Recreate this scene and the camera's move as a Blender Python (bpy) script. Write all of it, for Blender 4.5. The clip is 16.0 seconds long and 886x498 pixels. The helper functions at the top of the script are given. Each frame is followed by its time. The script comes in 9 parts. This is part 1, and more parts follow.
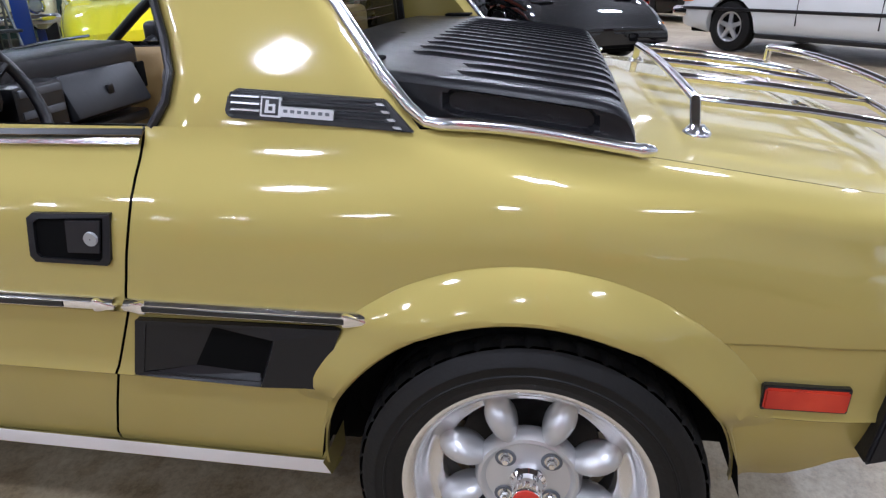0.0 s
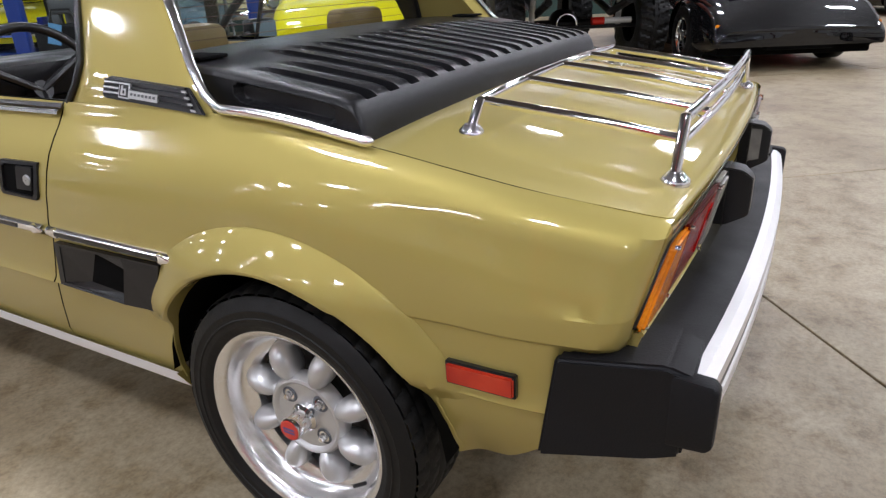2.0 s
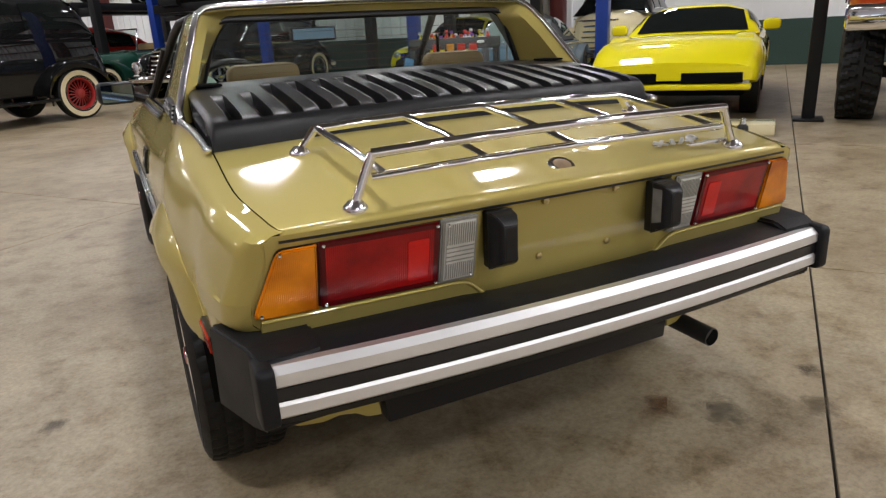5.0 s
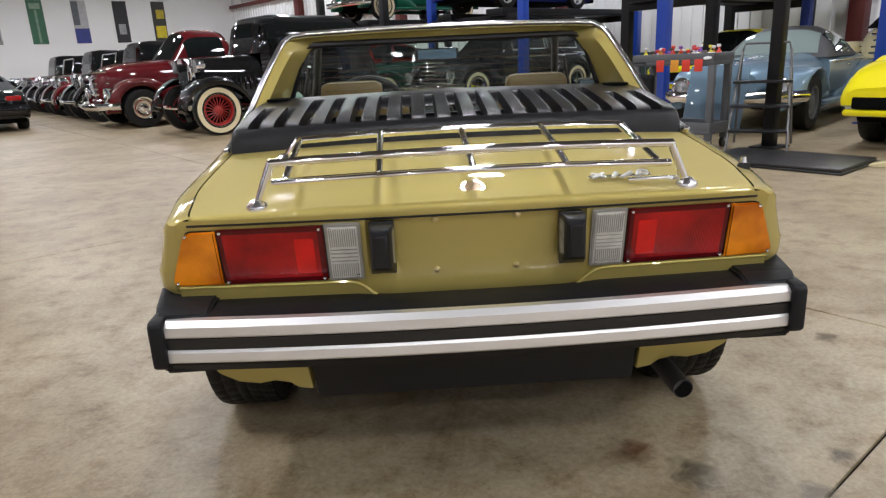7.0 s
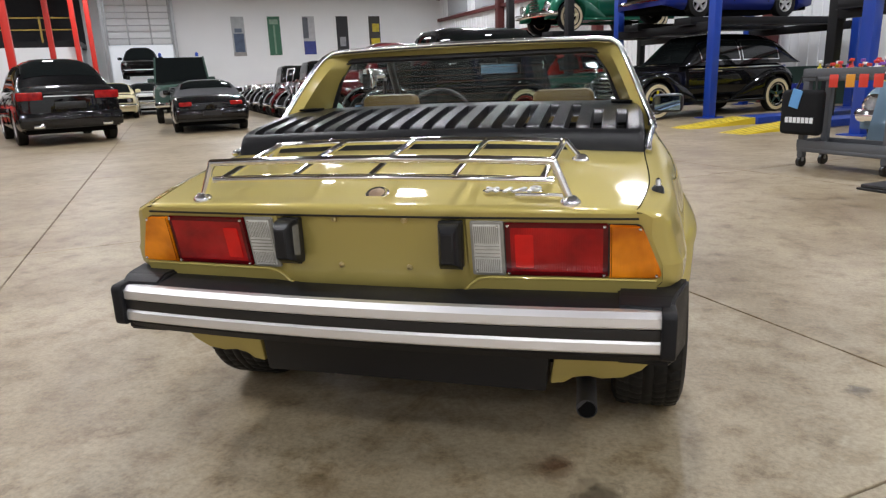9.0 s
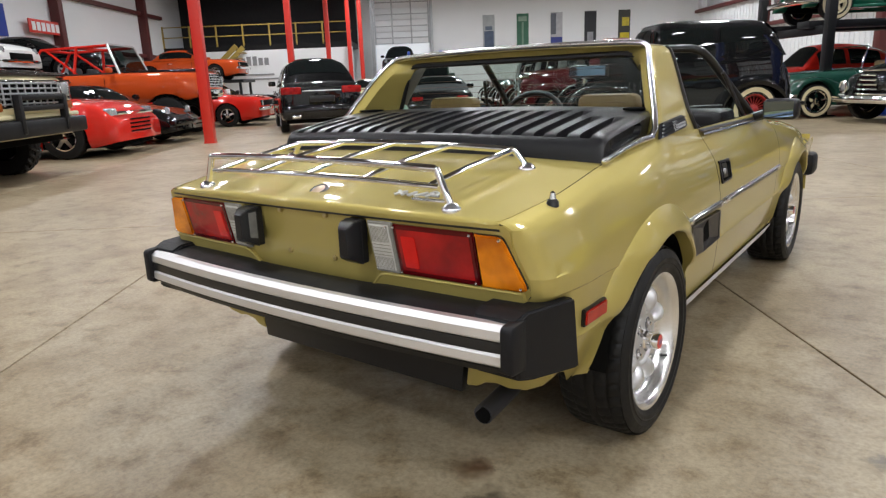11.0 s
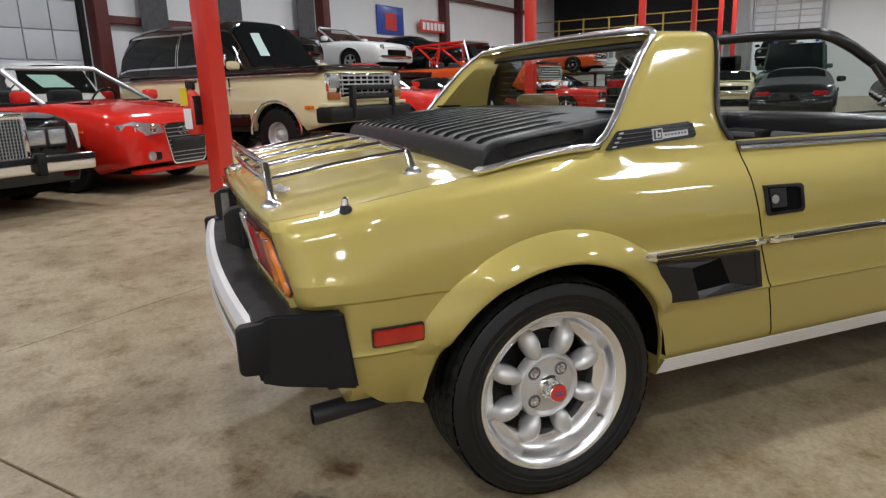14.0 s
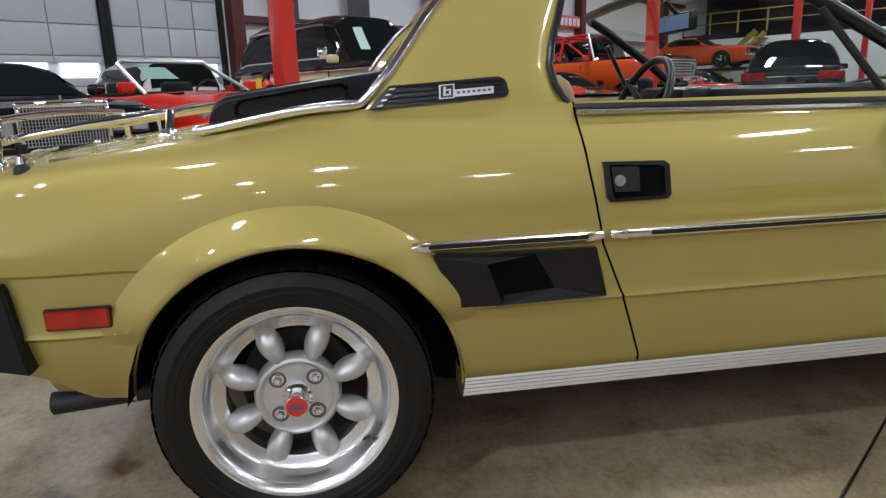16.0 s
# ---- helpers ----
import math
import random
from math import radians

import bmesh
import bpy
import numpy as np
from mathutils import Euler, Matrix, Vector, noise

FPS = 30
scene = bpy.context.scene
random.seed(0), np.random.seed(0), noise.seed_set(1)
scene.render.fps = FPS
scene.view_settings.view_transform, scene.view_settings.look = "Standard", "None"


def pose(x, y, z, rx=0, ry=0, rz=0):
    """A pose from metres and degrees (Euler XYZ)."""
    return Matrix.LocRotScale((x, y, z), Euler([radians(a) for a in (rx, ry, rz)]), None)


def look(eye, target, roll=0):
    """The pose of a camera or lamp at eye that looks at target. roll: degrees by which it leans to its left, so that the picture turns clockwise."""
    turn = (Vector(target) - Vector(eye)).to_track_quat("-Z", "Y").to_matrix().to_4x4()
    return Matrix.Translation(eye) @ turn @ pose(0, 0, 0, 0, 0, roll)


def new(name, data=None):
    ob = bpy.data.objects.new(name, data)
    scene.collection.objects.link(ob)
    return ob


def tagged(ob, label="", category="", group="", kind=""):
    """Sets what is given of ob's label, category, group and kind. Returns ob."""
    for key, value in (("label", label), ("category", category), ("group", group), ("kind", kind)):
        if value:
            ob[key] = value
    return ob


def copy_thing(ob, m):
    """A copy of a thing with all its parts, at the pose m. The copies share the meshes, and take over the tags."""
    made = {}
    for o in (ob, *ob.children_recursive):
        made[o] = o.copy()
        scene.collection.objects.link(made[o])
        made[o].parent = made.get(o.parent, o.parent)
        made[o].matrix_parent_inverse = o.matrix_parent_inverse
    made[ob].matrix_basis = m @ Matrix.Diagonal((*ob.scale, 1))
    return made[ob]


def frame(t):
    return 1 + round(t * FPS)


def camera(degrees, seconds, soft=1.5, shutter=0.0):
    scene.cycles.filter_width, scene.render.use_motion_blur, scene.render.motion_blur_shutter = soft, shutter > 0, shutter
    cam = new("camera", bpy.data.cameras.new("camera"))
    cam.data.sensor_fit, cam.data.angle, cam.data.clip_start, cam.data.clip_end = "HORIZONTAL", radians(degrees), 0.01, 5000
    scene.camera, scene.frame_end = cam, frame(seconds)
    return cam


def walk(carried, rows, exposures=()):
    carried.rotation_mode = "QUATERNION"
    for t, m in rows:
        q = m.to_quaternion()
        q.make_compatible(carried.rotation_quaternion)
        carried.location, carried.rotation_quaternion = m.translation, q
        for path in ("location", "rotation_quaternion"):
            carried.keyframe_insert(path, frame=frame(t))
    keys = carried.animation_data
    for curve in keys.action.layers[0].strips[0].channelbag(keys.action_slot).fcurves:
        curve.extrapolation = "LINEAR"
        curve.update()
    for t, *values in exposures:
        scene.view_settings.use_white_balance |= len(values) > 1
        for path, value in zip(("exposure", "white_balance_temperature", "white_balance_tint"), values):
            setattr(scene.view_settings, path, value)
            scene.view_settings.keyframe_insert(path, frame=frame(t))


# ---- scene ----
cam = camera(68.0, 16.0, 1.3)
PATH = [
    (0, (-1.589, -0.013, 1.061), (0.228, 0.297, 0.285), -1.2),
    (0.5, (-1.573, -0.184, 1.085), (0.216, 0.252, 0.303), -1.3),
    (1, (-1.542, -0.387, 1.081), (0.198, 0.212, 0.297), -1.6),
    (1.5, (-1.526, -0.59, 1.077), (0.154, 0.166, 0.298), -1.9),
    (2, (-1.508, -0.771, 1.071), (0.094, 0.144, 0.298), -2.3),
    (2.5, (-1.458, -0.947, 1.06), (0.038, 0.144, 0.306), -2.5),
    (3, (-1.37, -1.121, 1.057), (0.021, 0.116, 0.325), -2.8),
    (3.5, (-1.245, -1.315, 1.047), (0.015, 0.076, 0.356), -3.1),
    (4, (-1.119, -1.48, 1.037), (0.017, 0.024, 0.369), -3.1),
    (4.2, (-1.074, -1.519, 1.04), (0.012, 0.025, 0.379), -3.1),
    (6.3, (-0.359, -1.944, 1.051), (-0.034, -0.059, 0.469), -2.7),
    (6.5, (-0.297, -1.965, 1.048), (-0.04, -0.068, 0.47), -2.7),
    (7, (-0.12, -2.014, 1.05), (-0.057, -0.094, 0.492), -2.7),
    (7.5, (0.058, -2.068, 1.049), (-0.046, -0.143, 0.516), -2.6),
    (8, (0.232, -2.102, 1.053), (0.006, -0.184, 0.534), -2.5),
    (8.5, (0.39, -2.103, 1.056), (0.053, -0.199, 0.543), -2.4),
    (9, (0.578, -2.074, 1.041), (0.063, -0.209, 0.535), -2.3),
    (9.2, (0.66, -2.055, 1.036), (0.064, -0.214, 0.53), -2.5),
    (11.3, (1.446, -1.76, 1.045), (0.215, -0.261, 0.553), -2.2),
    (11.5, (1.506, -1.723, 1.042), (0.235, -0.26, 0.55), -2.2),
    (12, (1.673, -1.595, 1.045), (0.272, -0.254, 0.557), -2.2),
    (12.5, (1.808, -1.453, 1.045), (0.252, -0.293, 0.562), -2.1),
    (13, (1.923, -1.247, 1.055), (0.248, -0.265, 0.577), -1.9),
    (13.5, (2, -1.043, 1.036), (0.25, -0.201, 0.561), -1.8),
    (14, (2.039, -0.791, 1.014), (0.232, -0.077, 0.538), -1.9),
    (14.5, (2.067, -0.575, 1.014), (0.224, 0.036, 0.524), -1.9),
    (15, (2.074, -0.338, 0.989), (0.197, 0.161, 0.489), -1.9),
    (15.5, (2.051, -0.099, 0.929), (0.14, 0.28, 0.444), -2.0),
    (16, (2.005, 0.114, 0.881), (0.074, 0.413, 0.416), -1.9),
]
walk(cam, [(t, look(eye, target, roll)) for t, eye, target, roll in PATH],
     exposures=((0, 0.16, 5700, 15), (0.5, 0.17, 5600, 15), (1.5, 0.06, 5950, 14), (2.5, -0.1, 6500, 13), (3.5, -0.35, 6800, 12), (4.2, -0.35, 6800, 12), (6.3, -0.05, 6600, 11), (9, 0.0, 6500, 11), (11.5, 0.06, 6550, 9), (12.5, 0.0, 6550, 9), (14, -0.15, 6600, 9), (15, -0.22, 6500, 9), (16, -0.28, 6200, 10)))

# ---- building axes: U runs to the poster wall, V to the lifts ----
U, V = Vector((-0.609, 0.793, 0)), Vector((0.793, 0.609, 0))
AXIS = math.degrees(math.atan2(V.y, V.x))


def at(u, v, z=0.0):
    """A point of the hall from its two floor measures."""
    p = U * u + V * v
    return Vector((p.x, p.y, z))


# ---- world and light ----
world = bpy.data.worlds.new("world")
scene.world = world
world.use_nodes = True
world.node_tree.nodes["Background"].inputs[0].default_value = (0.05, 0.055, 0.06, 1)
world.node_tree.nodes["Background"].inputs[1].default_value = 0.3
LAMP_Z, LAMP_WATTS = 6.3, 152.0


# ---- materials ----
def rgb(c, k=1.0):
    return (c[0] * k, c[1] * k, c[2] * k, 1)


def mat(name, col, rough=0.5, metal=0.0, coat=0.0, var=0.08, scale=6.0, bump=0.0, bscale=60.0, coat_rough=0.03, emit=0.0, spec=0.5):
    m = bpy.data.materials.new(name)
    m.use_nodes = True
    nt = m.node_tree
    b = nt.nodes["Principled BSDF"]
    b.inputs["Roughness"].default_value = rough
    b.inputs["Metallic"].default_value = metal
    b.inputs["Coat Weight"].default_value = coat
    b.inputs["Coat Roughness"].default_value = coat_rough
    b.inputs["Specular IOR Level"].default_value = spec
    b.inputs["Base Color"].default_value = rgb(col)
    if emit:
        b.inputs["Emission Color"].default_value = rgb(col)
        b.inputs["Emission Strength"].default_value = emit
    tc = nt.nodes.new("ShaderNodeTexCoord")
    if var:
        n = nt.nodes.new("ShaderNodeTexNoise")
        n.inputs["Scale"].default_value = scale
        n.inputs["Detail"].default_value = 6
        nt.links.new(tc.outputs["Object"], n.inputs["Vector"])
        mx = nt.nodes.new("ShaderNodeMix")
        mx.data_type = "RGBA"
        mx.inputs[6].default_value = rgb(col, 1 - var)
        mx.inputs[7].default_value = rgb(col, 1 + var)
        nt.links.new(n.outputs["Fac"], mx.inputs[0])
        nt.links.new(mx.outputs[2], b.inputs["Base Color"])
        mr = nt.nodes.new("ShaderNodeMapRange")
        mr.inputs["To Min"].default_value = max(0.0, rough * (1 - 1.5 * var))
        mr.inputs["To Max"].default_value = min(1.0, rough * (1 + 1.5 * var))
        nt.links.new(n.outputs["Fac"], mr.inputs["Value"])
        nt.links.new(mr.outputs[0], b.inputs["Roughness"])
    if bump:
        n2 = nt.nodes.new("ShaderNodeTexNoise")
        n2.inputs["Scale"].default_value = bscale
        n2.inputs["Detail"].default_value = 4
        nt.links.new(tc.outputs["Object"], n2.inputs["Vector"])
        bp = nt.nodes.new("ShaderNodeBump")
        bp.inputs["Strength"].default_value = bump
        bp.inputs["Distance"].default_value = 0.004
        nt.links.new(n2.outputs["Fac"], bp.inputs["Height"])
        nt.links.new(bp.outputs[0], b.inputs["Normal"])
    return m


def glass_mat(name, tint, gloss=0.045):
    m = bpy.data.materials.new(name)
    m.use_nodes = True
    nt = m.node_tree
    nt.nodes.remove(nt.nodes["Principled BSDF"])
    tr = nt.nodes.new("ShaderNodeBsdfTransparent")
    tr.inputs[0].default_value = rgb(tint)
    gl = nt.nodes.new("ShaderNodeBsdfGlossy")
    gl.inputs["Roughness"].default_value = 0.01
    lw = nt.nodes.new("ShaderNodeLayerWeight")
    lw.inputs[0].default_value = 0.5
    pw = nt.nodes.new("ShaderNodeMath")
    pw.operation, pw.inputs[1].default_value = "POWER", 4.0
    nt.links.new(lw.outputs["Facing"], pw.inputs[0])
    ad = nt.nodes.new("ShaderNodeMath")
    ad.operation, ad.inputs[1].default_value, ad.inputs[2].default_value = "MULTIPLY_ADD", 0.55, gloss
    nt.links.new(pw.outputs[0], ad.inputs[0])
    mx = nt.nodes.new("ShaderNodeMixShader")
    nt.links.new(ad.outputs[0], mx.inputs[0])
    nt.links.new(tr.outputs[0], mx.inputs[1])
    nt.links.new(gl.outputs[0], mx.inputs[2])
    nt.links.new(mx.outputs[0], nt.nodes["Material Output"].inputs[0])
    return m


def paint(name, col, metal=0.0, rough=0.42):
    return mat(name, col, rough=rough, metal=metal, coat=1.0, var=0.05, scale=2.5, coat_rough=0.02, spec=0.04)


def flake_paint(name, col):
    """Metallic lacquer: tiny flakes under a clear coat with a faint orange peel."""
    m = paint(name, col, metal=0.50, rough=0.53)
    m.node_tree.nodes["Principled BSDF"].inputs["Coat Roughness"].default_value = 0.06
    nt = m.node_tree
    b = nt.nodes["Principled BSDF"]
    b.inputs["Specular IOR Level"].default_value = 0.15
    tc = nt.nodes.new("ShaderNodeTexCoord")
    vo = nt.nodes.new("ShaderNodeTexNoise")
    vo.inputs["Scale"].default_value = 900
    nt.links.new(tc.outputs["Object"], vo.inputs["Vector"])
    bp = nt.nodes.new("ShaderNodeBump")
    bp.inputs["Strength"].default_value = 0.10
    bp.inputs["Distance"].default_value = 0.001
    nt.links.new(vo.outputs["Fac"], bp.inputs["Height"])
    nt.links.new(bp.outputs[0], b.inputs["Normal"])
    pe = nt.nodes.new("ShaderNodeTexNoise")
    pe.inputs["Scale"].default_value = 130
    pe.inputs["Detail"].default_value = 1
    nt.links.new(tc.outputs["Object"], pe.inputs["Vector"])
    bq = nt.nodes.new("ShaderNodeBump")
    bq.inputs["Strength"].default_value = 0.018
    bq.inputs["Distance"].default_value = 0.0012
    nt.links.new(pe.outputs["Fac"], bq.inputs["Height"])
    nt.links.new(bq.outputs[0], b.inputs["Coat Normal"])
    return m


def floor_mat():
    """Sealed concrete: mottled trowel marks, stains and a satin sealer."""
    m = bpy.data.materials.new("sealed_concrete")
    m.use_nodes = True
    nt = m.node_tree
    b = nt.nodes["Principled BSDF"]
    tc = nt.nodes.new("ShaderNodeTexCoord")

    def noise_node(s, d, rough=0.5):
        n = nt.nodes.new("ShaderNodeTexNoise")
        n.inputs["Scale"].default_value = s
        n.inputs["Detail"].default_value = d
        n.inputs["Roughness"].default_value = rough
        nt.links.new(tc.outputs["Object"], n.inputs["Vector"])
        return n

    def ramp(src, stops):
        r = nt.nodes.new("ShaderNodeValToRGB")
        while len(r.color_ramp.elements) < len(stops):
            r.color_ramp.elements.new(0.5)
        for e, (p, c) in zip(r.color_ramp.elements, stops):
            e.position, e.color = p, c
        nt.links.new(src, r.inputs[0])
        return r

    big, mid, fine = noise_node(1.1, 8, 0.65), noise_node(6.5, 10, 0.70), noise_node(55, 8, 0.8)
    base = ramp(big.outputs["Fac"], [(0.30, (0.225, 0.165, 0.094, 1)), (0.55, (0.362, 0.295, 0.196, 1)), (0.75, (0.41, 0.343, 0.237, 1))])
    mott = ramp(mid.outputs["Fac"], [(0.33, (0.40, 0.34, 0.25, 1)), (0.42, (0.74, 0.69, 0.60, 1)), (0.52, (0.97, 0.97, 0.96, 1)), (0.66, (1.08, 1.08, 1.06, 1))])
    mx = nt.nodes.new("ShaderNodeMix")
    mx.data_type, mx.blend_type = "RGBA", "MULTIPLY"
    mx.inputs[0].default_value = 0.9
    nt.links.new(base.outputs[0], mx.inputs[6])
    nt.links.new(mott.outputs[0], mx.inputs[7])
    fr = ramp(fine.outputs["Fac"], [(0.36, (0.55, 0.53, 0.50, 1)), (0.58, (1.08, 1.08, 1.08, 1))])
    m2 = nt.nodes.new("ShaderNodeMix")
    m2.data_type, m2.blend_type = "RGBA", "MULTIPLY"
    m2.inputs[0].default_value = 0.7
    nt.links.new(mx.outputs[2], m2.inputs[6])
    nt.links.new(fr.outputs[0], m2.inputs[7])
    nt.links.new(m2.outputs[2], b.inputs["Base Color"])
    mr = nt.nodes.new("ShaderNodeMapRange")
    mr.inputs["To Min"].default_value, mr.inputs["To Max"].default_value = 0.31, 0.52
    nt.links.new(mid.outputs["Fac"], mr.inputs["Value"])
    nt.links.new(mr.outputs[0], b.inputs["Roughness"])
    bp = nt.nodes.new("ShaderNodeBump")
    bp.inputs["Strength"].default_value, bp.inputs["Distance"].default_value = 0.12, 0.004
    nt.links.new(fine.outputs["Fac"], bp.inputs["Height"])
    nt.links.new(bp.outputs[0], b.inputs["Normal"])
    return m


def stain_mat(name, col, r):
    """A dried spill that thins out towards a ragged rim."""
    m = mat(name, col, 0.3, var=0.3, scale=40)
    nt = m.node_tree
    tc = nt.nodes.new("ShaderNodeTexCoord")
    ln = nt.nodes.new("ShaderNodeVectorMath")
    ln.operation = "LENGTH"
    nt.links.new(tc.outputs["Object"], ln.inputs[0])
    n = nt.nodes.new("ShaderNodeTexNoise")
    n.inputs["Scale"].default_value, n.inputs["Detail"].default_value = 22.0, 8
    nt.links.new(tc.outputs["Object"], n.inputs["Vector"])
    ma = nt.nodes.new("ShaderNodeMath")
    ma.operation, ma.inputs[1].default_value = "MULTIPLY_ADD", r * 1.7
    nt.links.new(n.outputs["Fac"], ma.inputs[0])
    nt.links.new(ln.outputs["Value"], ma.inputs[2])
    mr = nt.nodes.new("ShaderNodeMapRange")
    mr.inputs["From Min"].default_value, mr.inputs["From Max"].default_value = r * 1.15, r * 1.75
    mr.inputs["To Min"].default_value, mr.inputs["To Max"].default_value = 0.52, 0.0
    nt.links.new(ma.outputs[0], mr.inputs["Value"])
    nt.links.new(mr.outputs[0], nt.nodes["Principled BSDF"].inputs["Alpha"])
    return m


GOLD = flake_paint("gold_metallic_paint", (0.462, 0.376, 0.112))
SOFTCHROME = mat("satin_chrome", (0.93, 0.93, 0.94), 0.16, 1.0, var=0.1, scale=30)
CHROME = mat("chrome", (0.93, 0.93, 0.94), 0.045, 1.0, var=0.05)
ALU = mat("brushed_aluminium", (0.84, 0.83, 0.83), 0.50, 1.0, var=0.06, bump=0.05, bscale=220)
SILVER = mat("silver_wheel_paint", (0.60, 0.60, 0.60), 0.36, 0.65, coat=0.5, var=0.05)
RIMLIP = mat("polished_rim", (0.86, 0.85, 0.84), 0.25, 0.9, var=0.03, scale=30)
BLACKP = mat("black_moulded_plastic", (0.011, 0.011, 0.0125), 0.30, var=0.12, scale=20, bump=0.12, bscale=500, spec=0.30)
BUMPERP = mat("black_bumper_rubber", (0.0075, 0.0075, 0.009), 0.5, var=0.2, scale=12, bump=0.15, bscale=300, spec=0.25)
# near-black for hollows, gaps and undersides: their shade is put into the colour
DARK = mat("near_black_shade", (0.004, 0.004, 0.004), 0.9, var=0, spec=0.06)
RUBBER = mat("tyre_rubber", (0.0065, 0.0062, 0.006), 0.55, var=0.25, scale=25, bump=0.15, bscale=150, spec=0.3)
BLACKTRIM = mat("black_trim", (0.010, 0.010, 0.011), 0.3, var=0.05)
TAN = mat("tan_vinyl", (0.31, 0.20, 0.075), 0.45, var=0.10, scale=9, bump=0.2, bscale=350)
GLASS = glass_mat("clear_glass", (0.70, 0.77, 0.73), 0.025)
SMOKE = glass_mat("dark_glass", (0.16, 0.18, 0.18))
def lens_mat(name, col, hot, pitch, var=0.3):
    """Coloured lens plastic, fine vertical flutes; hot-coloured blotches stand in for inner glow."""
    m = mat(name, col, 0.14, var=0, coat=0.25, spec=0.25)
    nt = m.node_tree
    b = nt.nodes["Principled BSDF"]
    tc = nt.nodes.new("ShaderNodeTexCoord")
    n = nt.nodes.new("ShaderNodeTexNoise")
    n.inputs["Scale"].default_value, n.inputs["Detail"].default_value = 11.0, 3
    nt.links.new(tc.outputs["Object"], n.inputs["Vector"])
    mr = nt.nodes.new("ShaderNodeMapRange")
    mr.inputs["From Min"].default_value, mr.inputs["From Max"].default_value = 0.5 - var / 2, 0.5 + var / 2
    nt.links.new(n.outputs["Fac"], mr.inputs["Value"])
    mx = nt.nodes.new("ShaderNodeMix")
    mx.data_type = "RGBA"
    mx.inputs[6].default_value, mx.inputs[7].default_value = rgb(col), rgb(hot)
    nt.links.new(mr.outputs[0], mx.inputs[0])
    nt.links.new(mx.outputs[2], b.inputs["Base Color"])
    w = nt.nodes.new("ShaderNodeTexWave")
    w.inputs["Scale"].default_value, w.inputs["Distortion"].default_value = pitch, 0.4
    nt.links.new(tc.outputs["Object"], w.inputs["Vector"])
    bp = nt.nodes.new("ShaderNodeBump")
    bp.inputs["Strength"].default_value, bp.inputs["Distance"].default_value = 0.22, 0.002
    nt.links.new(w.outputs["Fac"], bp.inputs["Height"])
    nt.links.new(bp.outputs[0], b.inputs["Normal"])
    return m


ORANGE = lens_mat("amber_lens", (0.44, 0.105, 0.003), (0.84, 0.27, 0.010), 95.0, 0.34)
REDL = lens_mat("red_lens", (0.185, 0.0025, 0.004), (0.42, 0.007, 0.007), 85.0, 0.4)
MARKERRED = lens_mat("faded_red_lens", (0.33, 0.014, 0.010), (0.55, 0.05, 0.02), 90.0, 0.4)
REDEDGE = mat("dark_red_lens_rim", (0.085, 0.0015, 0.003), 0.10, var=0.15, scale=10, coat=0.25, spec=0.25)
CLEARRIM = mat("grey_clear_plastic", (0.27, 0.26, 0.23), 0.15, var=0.15, scale=40, coat=0.5)
HOUSEGLASS = mat("dark_grey_lamp_glass", (0.16, 0.16, 0.16), 0.08, 0.2, var=0.5, scale=35, coat=0.8)
REDHOT = mat("bright_red_lens", (0.60, 0.010, 0.008), 0.10, var=0.3, scale=20, coat=0.2, spec=0.25)
CLEARL = mat("ribbed_clear_lens", (0.50, 0.49, 0.45), 0.12, var=0.25, scale=40, coat=0.4)
BLUEMIRROR = mat("tinted_mirror_glass", (0.25, 0.36, 0.52), 0.03, 1.0, var=0)
CONCRETE = floor_mat()
DOORW = mat("grey_white_door", (0.52, 0.55, 0.58), 0.5, var=0.06, scale=1.5)
WALLW = mat("white_painted_wall", (0.80, 0.81, 0.82), 0.6, var=0.05, scale=0.6, bump=0.1, bscale=30)
CEILM = mat("grey_ceiling_liner", (0.09, 0.09, 0.09), 0.7, var=0.2, scale=0.5)
REDPAINT = mat("red_post_paint", (0.62, 0.030, 0.018), 0.35, coat=0.4, var=0.08, scale=3)
BLUEPAINT = mat("blue_lift_paint", (0.012, 0.055, 0.36), 0.35, coat=0.4, var=0.1, scale=3)
YELLOWP = mat("yellow_safety_paint", (0.75, 0.56, 0.03), 0.45, var=0.12, scale=4)
BLACKSTEEL = mat("black_steel", (0.009, 0.009, 0.010), 0.45, var=0.2, scale=4, spec=0.25)
MAROON = mat("maroon_steel", (0.10, 0.018, 0.016), 0.5, var=0.1)
GREYSTEEL = mat("galvanised_steel", (0.42, 0.43, 0.44), 0.4, 0.6, var=0.15, scale=8)
GREYPL = mat("grey_plastic", (0.10, 0.105, 0.115), 0.55, var=0.1)


# ---- mesh helpers ----
def part(name, bm, material, parent=None, label="", smooth=38.0):
    """Links a bmesh as one mesh object under a thing or under a part."""
    me = bpy.data.meshes.new(name)
    bmesh.ops.recalc_face_normals(bm, faces=bm.faces[:])
    bm.to_mesh(me)
    bm.free()
    me.materials.append(material)
    if smooth:
        me.polygons.foreach_set("use_smooth", [True] * len(me.polygons))
        me.set_sharp_from_angle(angle=radians(smooth))
    ob = new(name, me)
    if parent:
        ob.parent = parent
    return tagged(ob, label)


def thing(name, label, category, m=None, group="", kind=""):
    ob = new(name)
    ob.empty_display_size = 0.2
    if m is not None:
        ob.matrix_basis = m
    return tagged(ob, label, category, group, kind)


